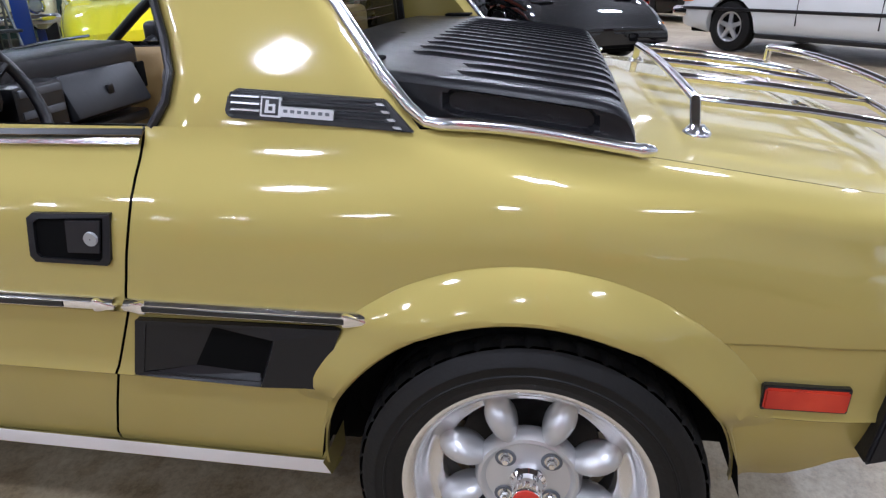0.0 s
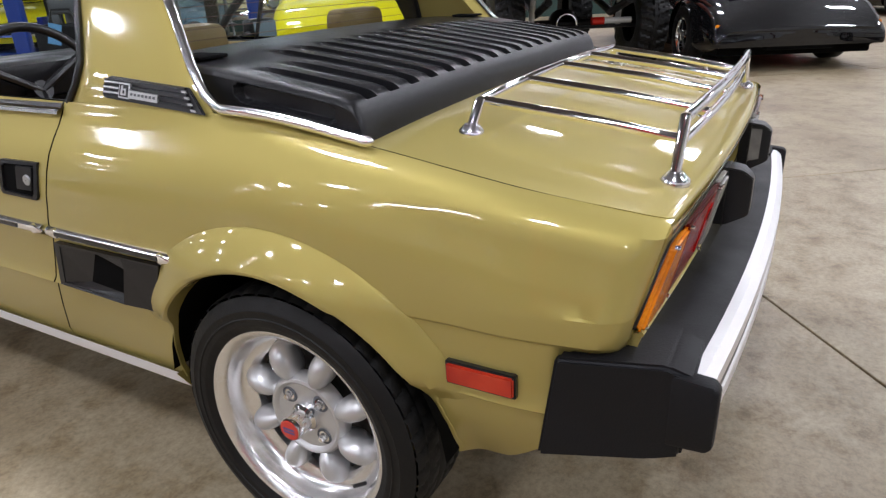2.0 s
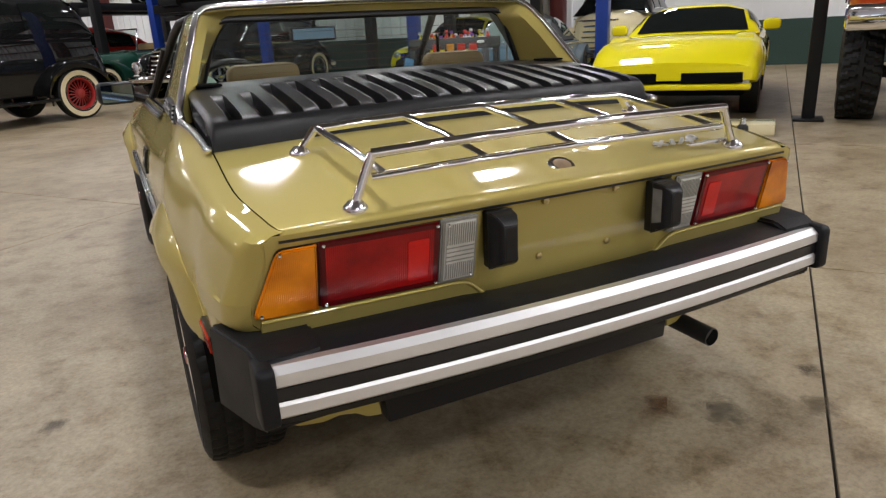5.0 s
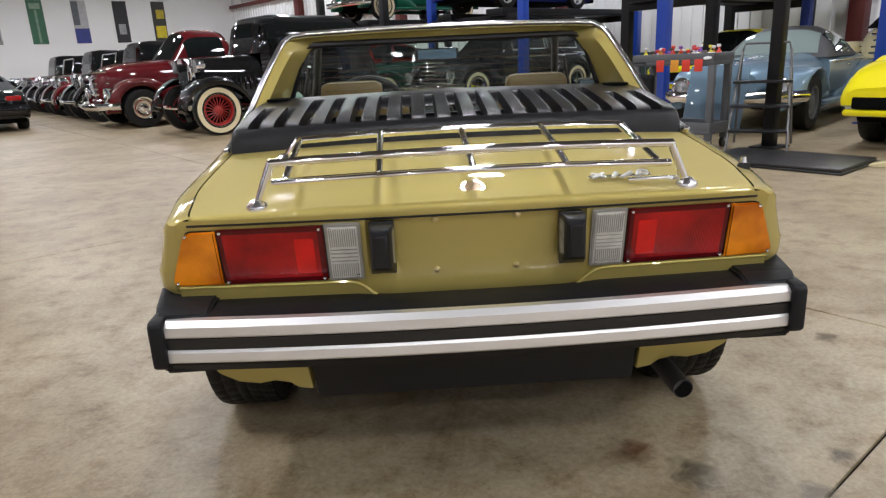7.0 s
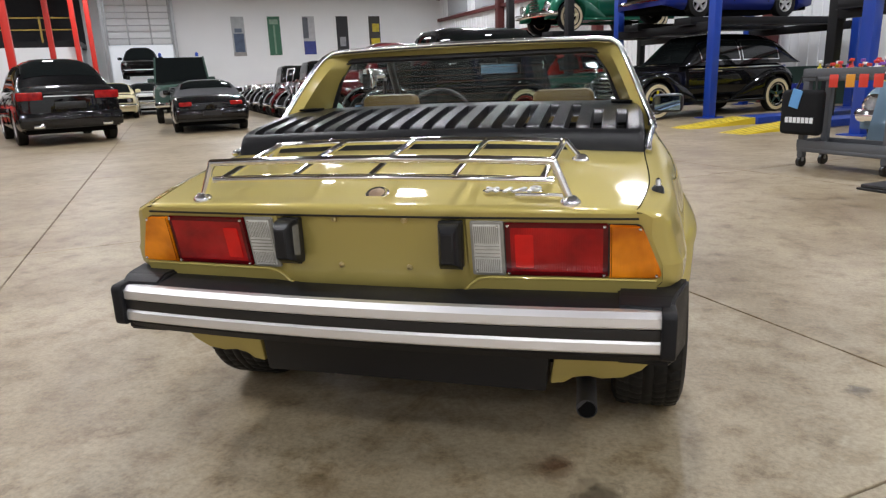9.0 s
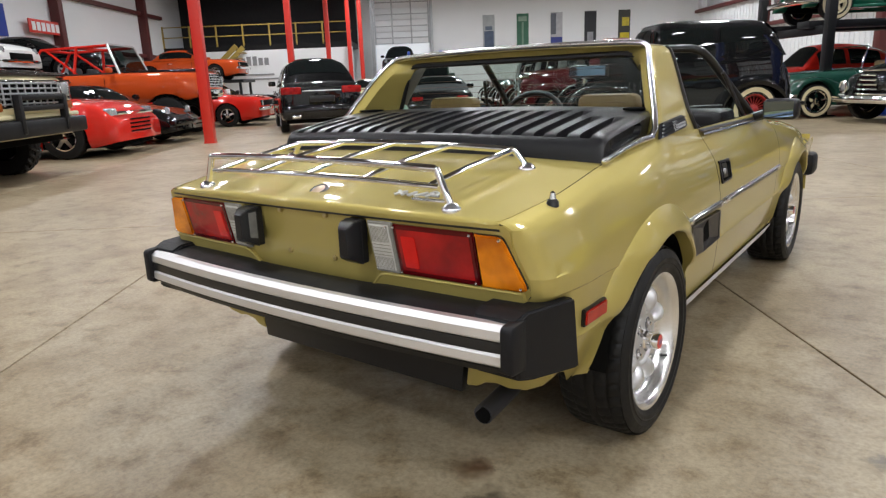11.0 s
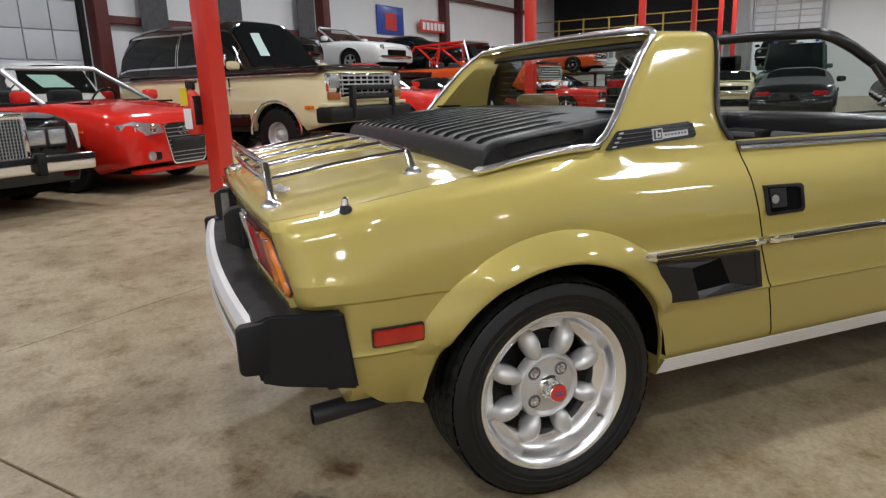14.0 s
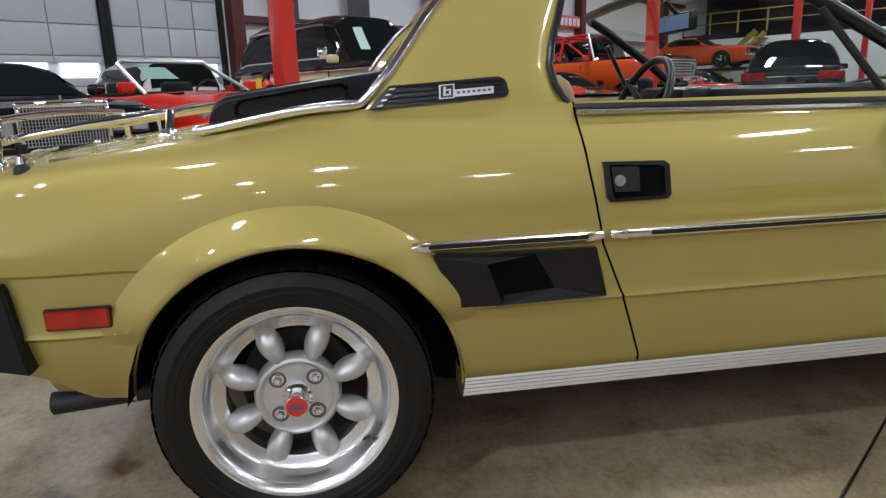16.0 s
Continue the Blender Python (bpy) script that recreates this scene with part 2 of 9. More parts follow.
def box(bm, lo, hi, bevel=0.0, m=None, seg=2):
    r = bmesh.ops.create_cube(bm, size=1)
    vs = r["verts"]
    s = [hi[i] - lo[i] for i in range(3)]
    c = [(hi[i] + lo[i]) / 2 for i in range(3)]
    for v in vs:
        v.co = Vector((v.co.x * s[0] + c[0], v.co.y * s[1] + c[1], v.co.z * s[2] + c[2]))
    if bevel:
        es = list({e for v in vs for e in v.link_edges})
        r2 = bmesh.ops.bevel(bm, geom=es, offset=min(bevel, 0.45 * min(abs(k) for k in s)), segments=seg, affect="EDGES", profile=0.5)
        vs = list({v for f in r2["faces"] for v in f.verts} | {v for v in vs if v.is_valid})
    if m is not None:
        for v in vs:
            v.co = m @ v.co
    return vs


def prism(bm, outline, axis, a, b, bevel=0.0):
    """A flat outline of 2D points pushed along an axis from a to b."""
    def p(q, t):
        return Vector((t, q[0], q[1])) if axis == "x" else Vector((q[0], t, q[1])) if axis == "y" else Vector((q[0], q[1], t))
    v0 = [bm.verts.new(p(q, a)) for q in outline]
    v1 = [bm.verts.new(p(q, b)) for q in outline]
    n = len(outline)
    fs = [bm.faces.new(v0), bm.faces.new(v1[::-1])]
    for i in range(n):
        fs.append(bm.faces.new((v0[i], v1[i], v1[(i + 1) % n], v0[(i + 1) % n])))
    if bevel:
        es = list({e for f in fs for e in f.edges})
        bmesh.ops.recalc_face_normals(bm, faces=fs)
        bmesh.ops.bevel(bm, geom=es, offset=bevel, segments=2, affect="EDGES", profile=0.5)


def tube(bm, pts, r, seg=10, closed=False, flat=1.0):
    """A round bar along points."""
    pts = [Vector(p) for p in pts]
    n = len(pts)
    rings = []
    ref = None
    for i, p in enumerate(pts):
        a = pts[(i - 1) % n] if closed or i > 0 else p
        b = pts[(i + 1) % n] if closed or i < n - 1 else p
        d = (b - a).normalized()
        if ref is None:
            ref = d.orthogonal().normalized() if abs(d.z) > 0.9 else Vector((0, 0, 1)).cross(d).normalized()
        ref = (ref - d * ref.dot(d)).normalized()
        w = d.cross(ref)
        rings.append([bm.verts.new(p + (ref * math.cos(k * math.tau / seg) + w * math.sin(k * math.tau / seg) * flat) * r) for k in range(seg)])
    for i in range(n if closed else n - 1):
        r0, r1 = rings[i], rings[(i + 1) % n]
        for k in range(seg):
            bm.faces.new((r0[k], r0[(k + 1) % seg], r1[(k + 1) % seg], r1[k]))
    if not closed:
        bm.faces.new(rings[0][::-1])
        bm.faces.new(rings[-1])


def tread(bm, r, h, lugs, depth, slant, grooves=(), seg=6, c=0.25):
    """A tyre's running surface round x, with slanted grooves pressed into one skin."""
    nx, n = 24, lugs * seg
    rings = []
    for i in range(nx + 1):
        x = -h + 2 * h * i / nx
        ring = []
        for k in range(n):
            ph = (k / seg + slant * abs(x) / h * (1 if x > 0 else 1) + (0.5 if x > 0 else 0.0)) % 1.0
            cut = 1.0 if ph < c and abs(x) > 0.12 * h else 0.0
            if any(abs(x - g * h) < h / nx * 1.01 for g in grooves):
                cut = 1.0
            q = r - depth * cut - 0.02 * r * max(0.0, abs(x) / h - 0.8) / 0.2
            a = k * math.tau / n
            ring.append(bm.verts.new((x, q * math.cos(a), q * math.sin(a))))
        rings.append(ring)
    for r0, r1 in zip(rings, rings[1:]):
        for k in range(n):
            bm.faces.new((r0[k], r0[(k + 1) % n], r1[(k + 1) % n], r1[k]))
    return rings


def lathe(bm, prof, axis="x", seg=40, c=(0, 0, 0)):
    """Turns a profile of (along, radius) round an axis."""
    rings = []
    for t, r in prof:
        ring = []
        for k in range(seg):
            a = k * math.tau / seg
            ca, sa = math.cos(a) * r, math.sin(a) * r
            q = (t, ca, sa) if axis == "x" else (ca, t, sa) if axis == "y" else (ca, sa, t)
            ring.append(bm.verts.new(Vector(q) + Vector(c)))
        rings.append(ring)
    for r0, r1 in zip(rings, rings[1:]):
        for k in range(seg):
            bm.faces.new((r0[k], r0[(k + 1) % seg], r1[(k + 1) % seg], r1[k]))
    return rings


def sheet(bm, rows):
    """A skin over a grid of points."""
    vs = [[bm.verts.new(Vector(p)) for p in row] for row in rows]
    for r0, r1 in zip(vs, vs[1:]):
        for k in range(len(r0) - 1):
            try:
                bm.faces.new((r0[k], r0[k + 1], r1[k + 1], r1[k]))
            except ValueError:
                pass
    return vs


def lerp_tab(tab, x):
    if x <= tab[0][0]:
        return tab[0][1]
    for (a, p), (b, q) in zip(tab, tab[1:]):
        if x <= b:
            return p + (q - p) * (x - a) / (b - a)
    return tab[-1][1]


def smooth_tab(tab, x):
    """As lerp_tab, but a smooth curve through the points."""
    n = len(tab)
    if x <= tab[0][0]:
        return tab[0][1]
    if x >= tab[-1][0]:
        return tab[-1][1]
    i = max(k for k in range(n - 1) if tab[k][0] <= x)
    (x0, y0), (x1, y1) = tab[i], tab[i + 1]
    def sl(k):
        if k == 0 or k == n - 1:
            j = 0 if k == 0 else n - 2
            return (tab[j + 1][1] - tab[j][1]) / (tab[j + 1][0] - tab[j][0])
        return (tab[k + 1][1] - tab[k - 1][1]) / (tab[k + 1][0] - tab[k - 1][0])
    h = x1 - x0
    t = (x - x0) / h
    return (2 * t**3 - 3 * t**2 + 1) * y0 + (t**3 - 2 * t**2 + t) * h * sl(i) + (-2 * t**3 + 3 * t**2) * y1 + (t**3 - t**2) * h * sl(i + 1)


def step(a, b, x):
    t = min(1, max(0, (x - a) / (b - a)))
    return t * t * (3 - 2 * t)


def one(fn, *a, **k):
    bm = bmesh.new()
    fn(bm, *a, **k)
    return bm


# ---- hall ----
U0, U1, V0, V1, CEIL = -17.0, 36.0, -13.5, 15.0, 7.0
HALL = Matrix.Rotation(radians(AXIS - 0), 4, "Z")


def hall_box(bm, u0, u1, v0, v1, z0, z1, bevel=0.0):
    """A box that lies along the hall: x of the hall's frame is V, y is U."""
    box(bm, (v0, u0, z0), (v1, u1, z1), bevel, HALL)


JU, JV = [-1.06 + 4.07 * k for k in range(-4, 10)], [1.405 + 3.18 * k for k in range(-4, 5)]
fl = thing("floor", "beige sealed concrete floor with sawn joints", "floor", kind="structure")
bm = bmesh.new()
hall_box(bm, U0 - 0.3, U1 + 0.3, V0 - 0.3, V1 + 0.3, -0.3, -0.012)
part("joint_bed", bm, mat("dark_joint", (0.035, 0.030, 0.024), 0.9), fl, "dark joint filler between the slabs")
us, vs = [U0 - 0.3] + JU + [U1 + 0.3], [V0 - 0.3] + JV + [V1 + 0.3]
for a, b in zip(us, us[1:]):
    for c, d in zip(vs, vs[1:]):
        bm = bmesh.new()
        hall_box(bm, a + 0.004, b - 0.004, c + 0.004, d - 0.004, -0.2, 0.0, 0.003)
        part("slab", bm, CONCRETE, fl, smooth=0)

for name, a in (("wall_poster", (U1, U1 + 0.3, V0, V1)), ("wall_back", (U0 - 0.3, U0, V0, V1)), ("wall_lifts", (U0, U1, V1, V1 + 0.3)), ("wall_doors", (U0, U1, V0 - 0.3, V0))):
    tagged(part(name, one(hall_box, *a, 0.0, CEIL), WALLW), "white painted hall wall", "wall", kind="structure")
tagged(part("ceiling", one(hall_box, U0, U1, V0, V1, CEIL, CEIL + 0.2), CEILM), "grey insulated roof liner of the hall", "ceiling", kind="structure")

# lamps: rows of linear high-bay fixtures
def high_bay(m):
    t = thing("ceiling_lamp", "white linear high-bay lamp hanging from the roof", "lamp", m, "hall lamps")
    part("housing", one(box, (-0.44, -0.2, 0.0), (0.44, 0.2, 0.09), 0.02), WALLW, t)
    part("hanger", one(tube, [(-0.36, 0, 0.09), (-0.36, 0, CEIL - LAMP_Z)], 0.006, 6), GREYSTEEL, t)
    part("hanger", one(tube, [(0.36, 0, 0.09), (0.36, 0, CEIL - LAMP_Z)], 0.006, 6), GREYSTEEL, t)
    return t


first = None
for lamp_u in (-14.0, -9.4, -5.2, 1.8, 7.4, 12.9, 18.7, 24.7, 30.7):
    for kv in range(5):
        p = at(lamp_u, -8.6 + 5.3 * kv, LAMP_Z)
        m = Matrix.Translation(p) @ Matrix.Rotation(radians(AXIS + 90), 4, "Z")
        if first is None:
            first = high_bay(m)
        else:
            copy_thing(first, m)
        la = bpy.data.lights.new("lamp_tubes", "AREA")
        la.shape, la.size, la.size_y, la.energy, la.color = "RECTANGLE", 0.80, 0.36, LAMP_WATTS, (0.98, 1.0, 1.05)
        la.spread = radians(172)
        lo = new("lamp_tubes", la)
        lo.matrix_world = m @ Matrix.Translation((0, 0, -0.01))

# ---- the sports car: y ahead from the rear axle, x to its right ----
hero = thing("sports_car", "gold metallic two-seat sports car with black engine cover, roof panel off", "car", Matrix.Translation((0, 0, 0.019)))
ARCH_R, ARCH_Z, AXLES = 0.333, 0.257, (0.012, 2.205)
LOWTAB = [(0.18, 0.690), (0.24, 0.711), (0.285, 0.724), (0.36, 0.738), (0.424, 0.747), (0.432, 0.756), (0.440, 0.7515), (0.47, 0.752), (0.52, 0.755), (0.552, 0.757), (0.558, 0.762), (0.575, 0.763), (0.60, 0.762)]
HIGHTAB = [(0.60, 0.761), (0.66, 0.756), (0.70, 0.748), (0.74, 0.733), (0.775, 0.712), (0.805, 0.692), (0.835, 0.681), (0.87, 0.673)]
DECKTAB = [(0.0, 0.640), (0.004, 0.662), (0.014, 0.690), (0.030, 0.713), (0.055, 0.733), (0.09, 0.747), (0.13, 0.757), (0.2, 0.761)]
DROWS = (0.135, 0.115, 0.10, 0.085, 0.055, 0.033, 0.017, 0.006, 0.001, 0.0)
PROWS = (0.612, 0.625, 0.64, 0.655, 0.70, 0.735, 0.765, 0.79, 0.815, 0.835)


def seam_z(y):
    return smooth_tab([(-0.66, 0.722), (-0.62, 0.728), (-0.14, 0.796), (0.2, 0.838), (0.5, 0.84), (1.5, 0.80), (1.75, 0.792), (2.2, 0.755), (2.6, 0.70), (2.95, 0.62)], y)


def tail_y(x, z):
    return -0.648 + 0.024 * (x / 0.69) ** 2 + (0.70 - z) * 0.21


def gap_shift(s, z):
    g = lerp_tab([(0.28, 0.744), (0.42, 0.695), (0.557, 0.638), (0.70, 0.612), (0.80, 0.602), (0.84, 0.60)], z) - 0.65
    return g * step(0.33, 0.60, s) * (1 - step(0.75, 1.5, s))


def side_x(y, z):
    """Half width of the body at a height, faired along the car above the waist."""
    k = step(0.60, 0.69, z)
    h = min(0.13, max(0.0, (y + 0.46) * 0.45))
    if k == 0 or h < 0.01 or y > 0.70:
        return raw_x(y, z)
    rel = step(0.16, 0.0, seam_z(y) - z)
    tot = wsum = 0.0
    for i in range(-4, 5):
        w = math.exp(-0.5 * (i / 2.2) ** 2)
        q = y + h * i / 4
        tot += w * raw_x(q, z + (seam_z(q) - seam_z(y)) * rel)
        wsum += w
    return raw_x(y, z) * (1 - k) + tot / wsum * k


def raw_x(y, z):
    """Half width of the body before fairing."""
    w = step(-0.14, 0.30, y) * (1 - step(1.55, 1.9, y))
    if z <= 0.60:
        x = lerp_tab(LOWTAB, z)
    else:
        xd = lerp_tab(DECKTAB, max(0.0, seam_z(y) - z))
        x = xd + (smooth_tab(HIGHTAB, z) - xd) * w
    x -= 0.029 * step(-0.40, -0.66, y) + 0.03 * step(2.3, 2.95, y)
    x += (0.009 - 0.031 * step(0.0, 0.07, seam_z(y) - z)) * step(-0.06, -0.36, y)
    if y < -0.30 and z < 0.425:
        x -= 0.034 * ((0.425 - z) / 0.155) ** 2 * step(-0.30, -0.36, y)
    if z < 0.535:
        x -= 0.025 * step(-0.505, -0.53, y)
    q = (tail_y(0.70, z) + 0.048 - y) / 0.048
    if q > 0:
        x -= 0.040 * (0.35 + 0.65 * step(0.0, 0.045, seam_z(y) - z)) * (1 - math.sqrt(max(0.0, 1 - min(1, q) ** 2)))
    return x


def low_z(y):
    z = lerp_tab([(-0.56, 0.347), (-0.506, 0.337), (-0.458, 0.305), (-0.42, 0.284), (-0.38, 0.274), (-0.33, 0.271)], y) if y < 0 else 0.262
    for c in AXLES:
        d = abs(y - c)
        if d < ARCH_R:
            z = max(z, ARCH_Z + math.sqrt(ARCH_R**2 - d * d))
    return z


LEVELS = (0.18, 0.22, 0.262, 0.285, 0.32, 0.36, 0.39, 0.41, 0.424, 0.432, 0.445, 0.47, 0.49, 0.51, 0.53, 0.552, 0.558, 0.575, 0.59, 0.60)


def side_column(s, inset=0.0):
    """Points of one cross-section from sill to shoulder."""
    pts = []
    zl = low_z(s)
    w = step(-0.14, 0.30, s) * (1 - step(1.55, 1.9, s))
    zs = seam_z(s)
    zz = list(LEVELS) + [zs - d + (p - zs + d) * w for d, p in zip(DROWS, PROWS)]
    for z in zz:
        z = max(z, zl)
        y = s + gap_shift(s, z)
        if s < -0.40:
            y = -0.40 + (s + 0.40) / 0.22 * (-0.40 - tail_y(0.70, z))
        pts.append((side_x(y, z) - inset, y, z))
    return pts


def arch_ys(c, lo, hi):
    ys = [c - ARCH_R * math.cos(math.pi * k / 28) for k in range(29)]
    return [y for y in ys + [c - ARCH_R - 1e-4, c + ARCH_R + 1e-4, c - 0.345, c + 0.345, c - 0.36, c + 0.36, c - 0.375, c + 0.375, c - 0.385, c + 0.385, c - 0.391, c + 0.391, c - 0.395, c + 0.395, c - 0.40, c + 0.40, c - 0.41, c + 0.41] if lo <= y <= hi]


def skin(bm, ss, sg, inset=0.0):
    sheet(bm, [[(sg * x, y, z) for x, y, z in side_column(s, inset)] for s in ss])
    bmesh.ops.remove_doubles(bm, verts=bm.verts, dist=2e-4)
    bmesh.ops.dissolve_degenerate(bm, edges=bm.edges, dist=1e-4)


def body_part(name, lo, hi, extra, inset=0.0, m=GOLD, label=""):
    ss = sorted(set([round(s, 5) for s in extra if lo <= s <= hi] + [lo, hi]))
    for sg in (1, -1):
        bm = bmesh.new()
        skin(bm, ss, sg, inset)
        part(name, bm, m, hero, label, smooth=32)


rear_ss = arch_ys(AXLES[0], -0.62, 0.65) + [-0.62 + 0.00775 * k for k in range(9)] + [-0.54, -0.52, -0.5, -0.47, -0.44, -0.41, -0.38] + [0.34 + 0.031 * k for k in range(10)] + [-0.02 + 0.02 * k for k in range(14)]
body_part("rear_quarter_panel", -0.62, 0.6475, rear_ss)
body_part("door", 0.6525, 1.70, [0.66 + 0.05 * k for k in range(22)], label="gold door with a slanted rear edge")
body_part("front_wing", 1.705, 2.95, arch_ys(AXLES[1], 1.70, 2.95) + [1.75 + 0.06 * k for k in range(21)])
# near-black inner skin, the shade inside the body put into its colour
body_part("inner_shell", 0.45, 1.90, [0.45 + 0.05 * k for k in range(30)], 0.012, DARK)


# wheel-arch flares: a rolled lip that rises out of the flank
FLARE = [(0.410, -0.003), (0.408, 0.0005), (0.404, 0.0035), (0.392, 0.0105), (0.376, 0.0190), (0.360, 0.0265), (0.347, 0.0315), (0.341, 0.0330), (0.336, 0.0322), (0.3325, 0.028), (0.3325, -0.01)]
for c in AXLES:
    for sg in (1, -1):
        rows = []
        for rr, off in FLARE:
            row = []
            for k in range(57):
                th = radians(-1 + 177 * k / 56)
                y, z = c + rr * math.cos(th), ARCH_Z + rr * math.sin(th) * (1.0 if th > 0 else 1)
                f = step(0.385, 0.475, z)
                low = 0.0012 if rr < 0.345 else -0.004
                row.append((sg * (side_x(y, max(z, 0.2)) + (off if off < 0 else off * f + low * (1 - f) + 0.0008 * f)), y, z))
            rows.append(row)
        part("wheel_arch_flare", one(sheet, rows), GOLD, hero, "flared gold wheel-arch lip", smooth=24)


# pillar, flying buttress and roof hoop
def hoop_rear(z):
    return smooth_tab([(0.825, 0.165), (0.86, 0.195), (0.96, 0.272), (1.03, 0.328), (1.09, 0.385), (1.12, 0.425), (1.14, 0.442)], z)


def hoop_front(z):
    return smooth_tab([(0.81, 0.615), (0.835, 0.585), (0.87, 0.562), (0.91, 0.556), (0.97, 0.572), (1.035, 0.598), (1.09, 0.612), (1.14, 0.62)], z)


HOOP = [(0.681, 0.833), (0.672, 0.87), (0.655, 0.91), (0.634, 0.96), (0.612, 1.01), (0.590, 1.06), (0.576, 1.09), (0.566, 1.108), (0.552, 1.119), (0.53, 1.126), (0.48, 1.131), (0.30, 1.136), (0.12, 1.139), (0.0, 1.139)]
bm = bmesh.new()
for sg in (1, -1):
    rows = []
    for x, z in HOOP:
        a, b = hoop_rear(z), hoop_front(z)
        # a slight turn-in at both edges
        row = []
        for k in range(13):
            t = k / 12
            e = 0.010 * (max(0, 1 - t / 0.09) ** 2 + max(0, 1 - (1 - t) / 0.09) ** 2)
            up = step(1.06, 1.13, z)
            row.append((sg * max(0, x - e * (1 - up)), a + (b - a) * t, z - e * up))
        rows.append(row)
    sheet(bm, rows)
bmesh.ops.remove_doubles(bm, verts=bm.verts, dist=3e-4)
part("roof_hoop", bm, GOLD, hero, smooth=40)
# inner faces of the buttresses and of the hoop
bm = bmesh.new()
for sg in (1, -1):
    sheet(bm, [[(sg * (x - 0.009), hoop_rear(z) + 0.002, z - 0.009 * step(1.06, 1.13, z)), (sg * max(0, x - 0.045), hoop_rear(z) + 0.03, z - 0.012 * step(1.0, 1.13, z)), (sg * max(0, x - 0.085), 0.475, z - 0.03 * step(1.0, 1.13, z))] for x, z in HOOP])
part("buttress_inner", bm, GOLD, hero)
bm = bmesh.new()
for sg in (1, -1):
    sheet(bm, [[(sg * (x - 0.008), hoop_front(z) - 0.002, z - 0.01 * step(1.05, 1.12, z)), (sg * max(0, x - 0.035), hoop_front(z) + 0.012, z - 0.014 * step(1.0, 1.13, z)), (sg * max(0, x - 0.085), 0.47, z - 0.04 * step(1.0, 1.13, z))] for x, z in HOOP])
part("pillar_trim", bm, BLACKTRIM, hero, "black inner pillar and hoop trim")
for sg in (1, -1):
    part("window_seal", one(tube, [(sg * (x - 0.004), hoop_front(z) + 0.004, z) for x, z in HOOP[:9]], 0.007, 8), BLACKTRIM, hero, "black rubber seal of the door opening")

# rear window
bm = bmesh.new()
sheet(bm, [[(sx * (lerp_tab([(0.80, 0.60), (1.10, 0.495)], z)), 0.478, z) for sx in (-1, -0.5, 0, 0.5, 1)] for z in (0.80, 0.95, 1.098)])
g = part("rear_window", bm, GLASS, hero, "clear rear window")
g.visible_shadow = False
bm = bmesh.new()
tube(bm, [(-0.60, 0.474, 0.82), (-0.505, 0.474, 1.085), (-0.47, 0.474, 1.097), (0.47, 0.474, 1.097), (0.505, 0.474, 1.085), (0.60, 0.474, 0.82)], 0.012, 8)
part("window_gasket", bm, BLACKTRIM, hero, "black rear window gasket")
bm = bmesh.new()
lathe(bm, [(0.0, 0.0001), (0.0, 0.034)], "y", 24, (-0.555, 0.474, 0.905))
part("sticker", bm, mat("pale_green_sticker", (0.42, 0.62, 0.52), 0.5), hero, "round pale green sticker on the glass")
HEATW = mat("heater_wire", (0.10, 0.05, 0.03), 0.6)
for k in range(9):
    bm = bmesh.new()
    tube(bm, [(-0.48 + 0.004 * k, 0.4775, 0.86 + 0.024 * k), (0.48 - 0.004 * k, 0.4775, 0.86 + 0.024 * k)], 0.0007, 4)
    part("heater_wire", bm, HEATW, hero)

# chrome trim that runs along the cover and up the buttress
tr = []
for y in (-0.142, -0.11, -0.07, -0.03, 0.01, 0.05, 0.085, 0.115, 0.14):
    e = side_column(y)[-1]
    tr.append((e[0] + 0.009, y, e[2] + 0.010))
tr += [(0.668, 0.165, 0.846), (0.669, 0.188, 0.866)]
tr += [(x - 0.004, hoop_rear(z) - 0.003, z) for x, z in HOOP[2:9]]
top = [(x, hoop_rear(z) - 0.003, z + 0.002) for x, z in HOOP[9:]]
bm = bmesh.new()
half = tr + top
tube(bm, half + [(-x, y, z) for x, y, z in half[-2::-1]], 0.0096, 14)
rm = part("rear_moulding", bm, SOFTCHROME, hero, "chrome moulding round the rear deck and window")

for sg in (1, -1):
    p = Vector((sg * tr[0][0], tr[0][1], tr[0][2]))
    bm = bmesh.new()
    bmesh.ops.create_uvsphere(bm, u_segments=14, v_segments=10, radius=0.0104)
    for v in bm.verts:
        v.co = p + Vector((v.co.x, v.co.y * 1.9, v.co.z))
    part("moulding_tip", bm, SOFTCHROME, rm, "rounded chrome end of the moulding")

# deck lid
bm = bmesh.new()
rows = []
LIP = -0.652
for i in range(19):
    t = i / 18
    row = []
    for k in range(25):
        x = (k / 12 - 1)
        yb = LIP + 0.026 * x * x
        y = -0.105 + (yb + 0.105 + 0.012) * t
        hw = side_x(max(y, -0.62), seam_z(max(y, -0.62))) - 0.0035
        z = seam_z(y) + 0.014 * (1 - abs(x) ** 2.2)
        z += 0.006 * step(0.80, 0.70, abs(x)) * step(0.05, 0.12, t) * (1 - step(0.80, 0.92, t))
        row.append((x * hw, y, z))
    rows.append(row)
for dy, dz in ((-0.008, -0.002), (-0.0125, -0.007), (-0.014, -0.015), (-0.011, -0.026)):
    rows.append([(p[0], p[1] + dy, p[2] + dz) for p in rows[18]])
sheet(bm, rows)
part("deck_lid", bm, GOLD, hero, "gold engine and boot lid")
# near-black sheet stands in for the shade below the cover slots
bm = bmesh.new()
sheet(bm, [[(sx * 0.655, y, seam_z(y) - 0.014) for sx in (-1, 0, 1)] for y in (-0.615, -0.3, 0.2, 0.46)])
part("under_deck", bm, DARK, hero)

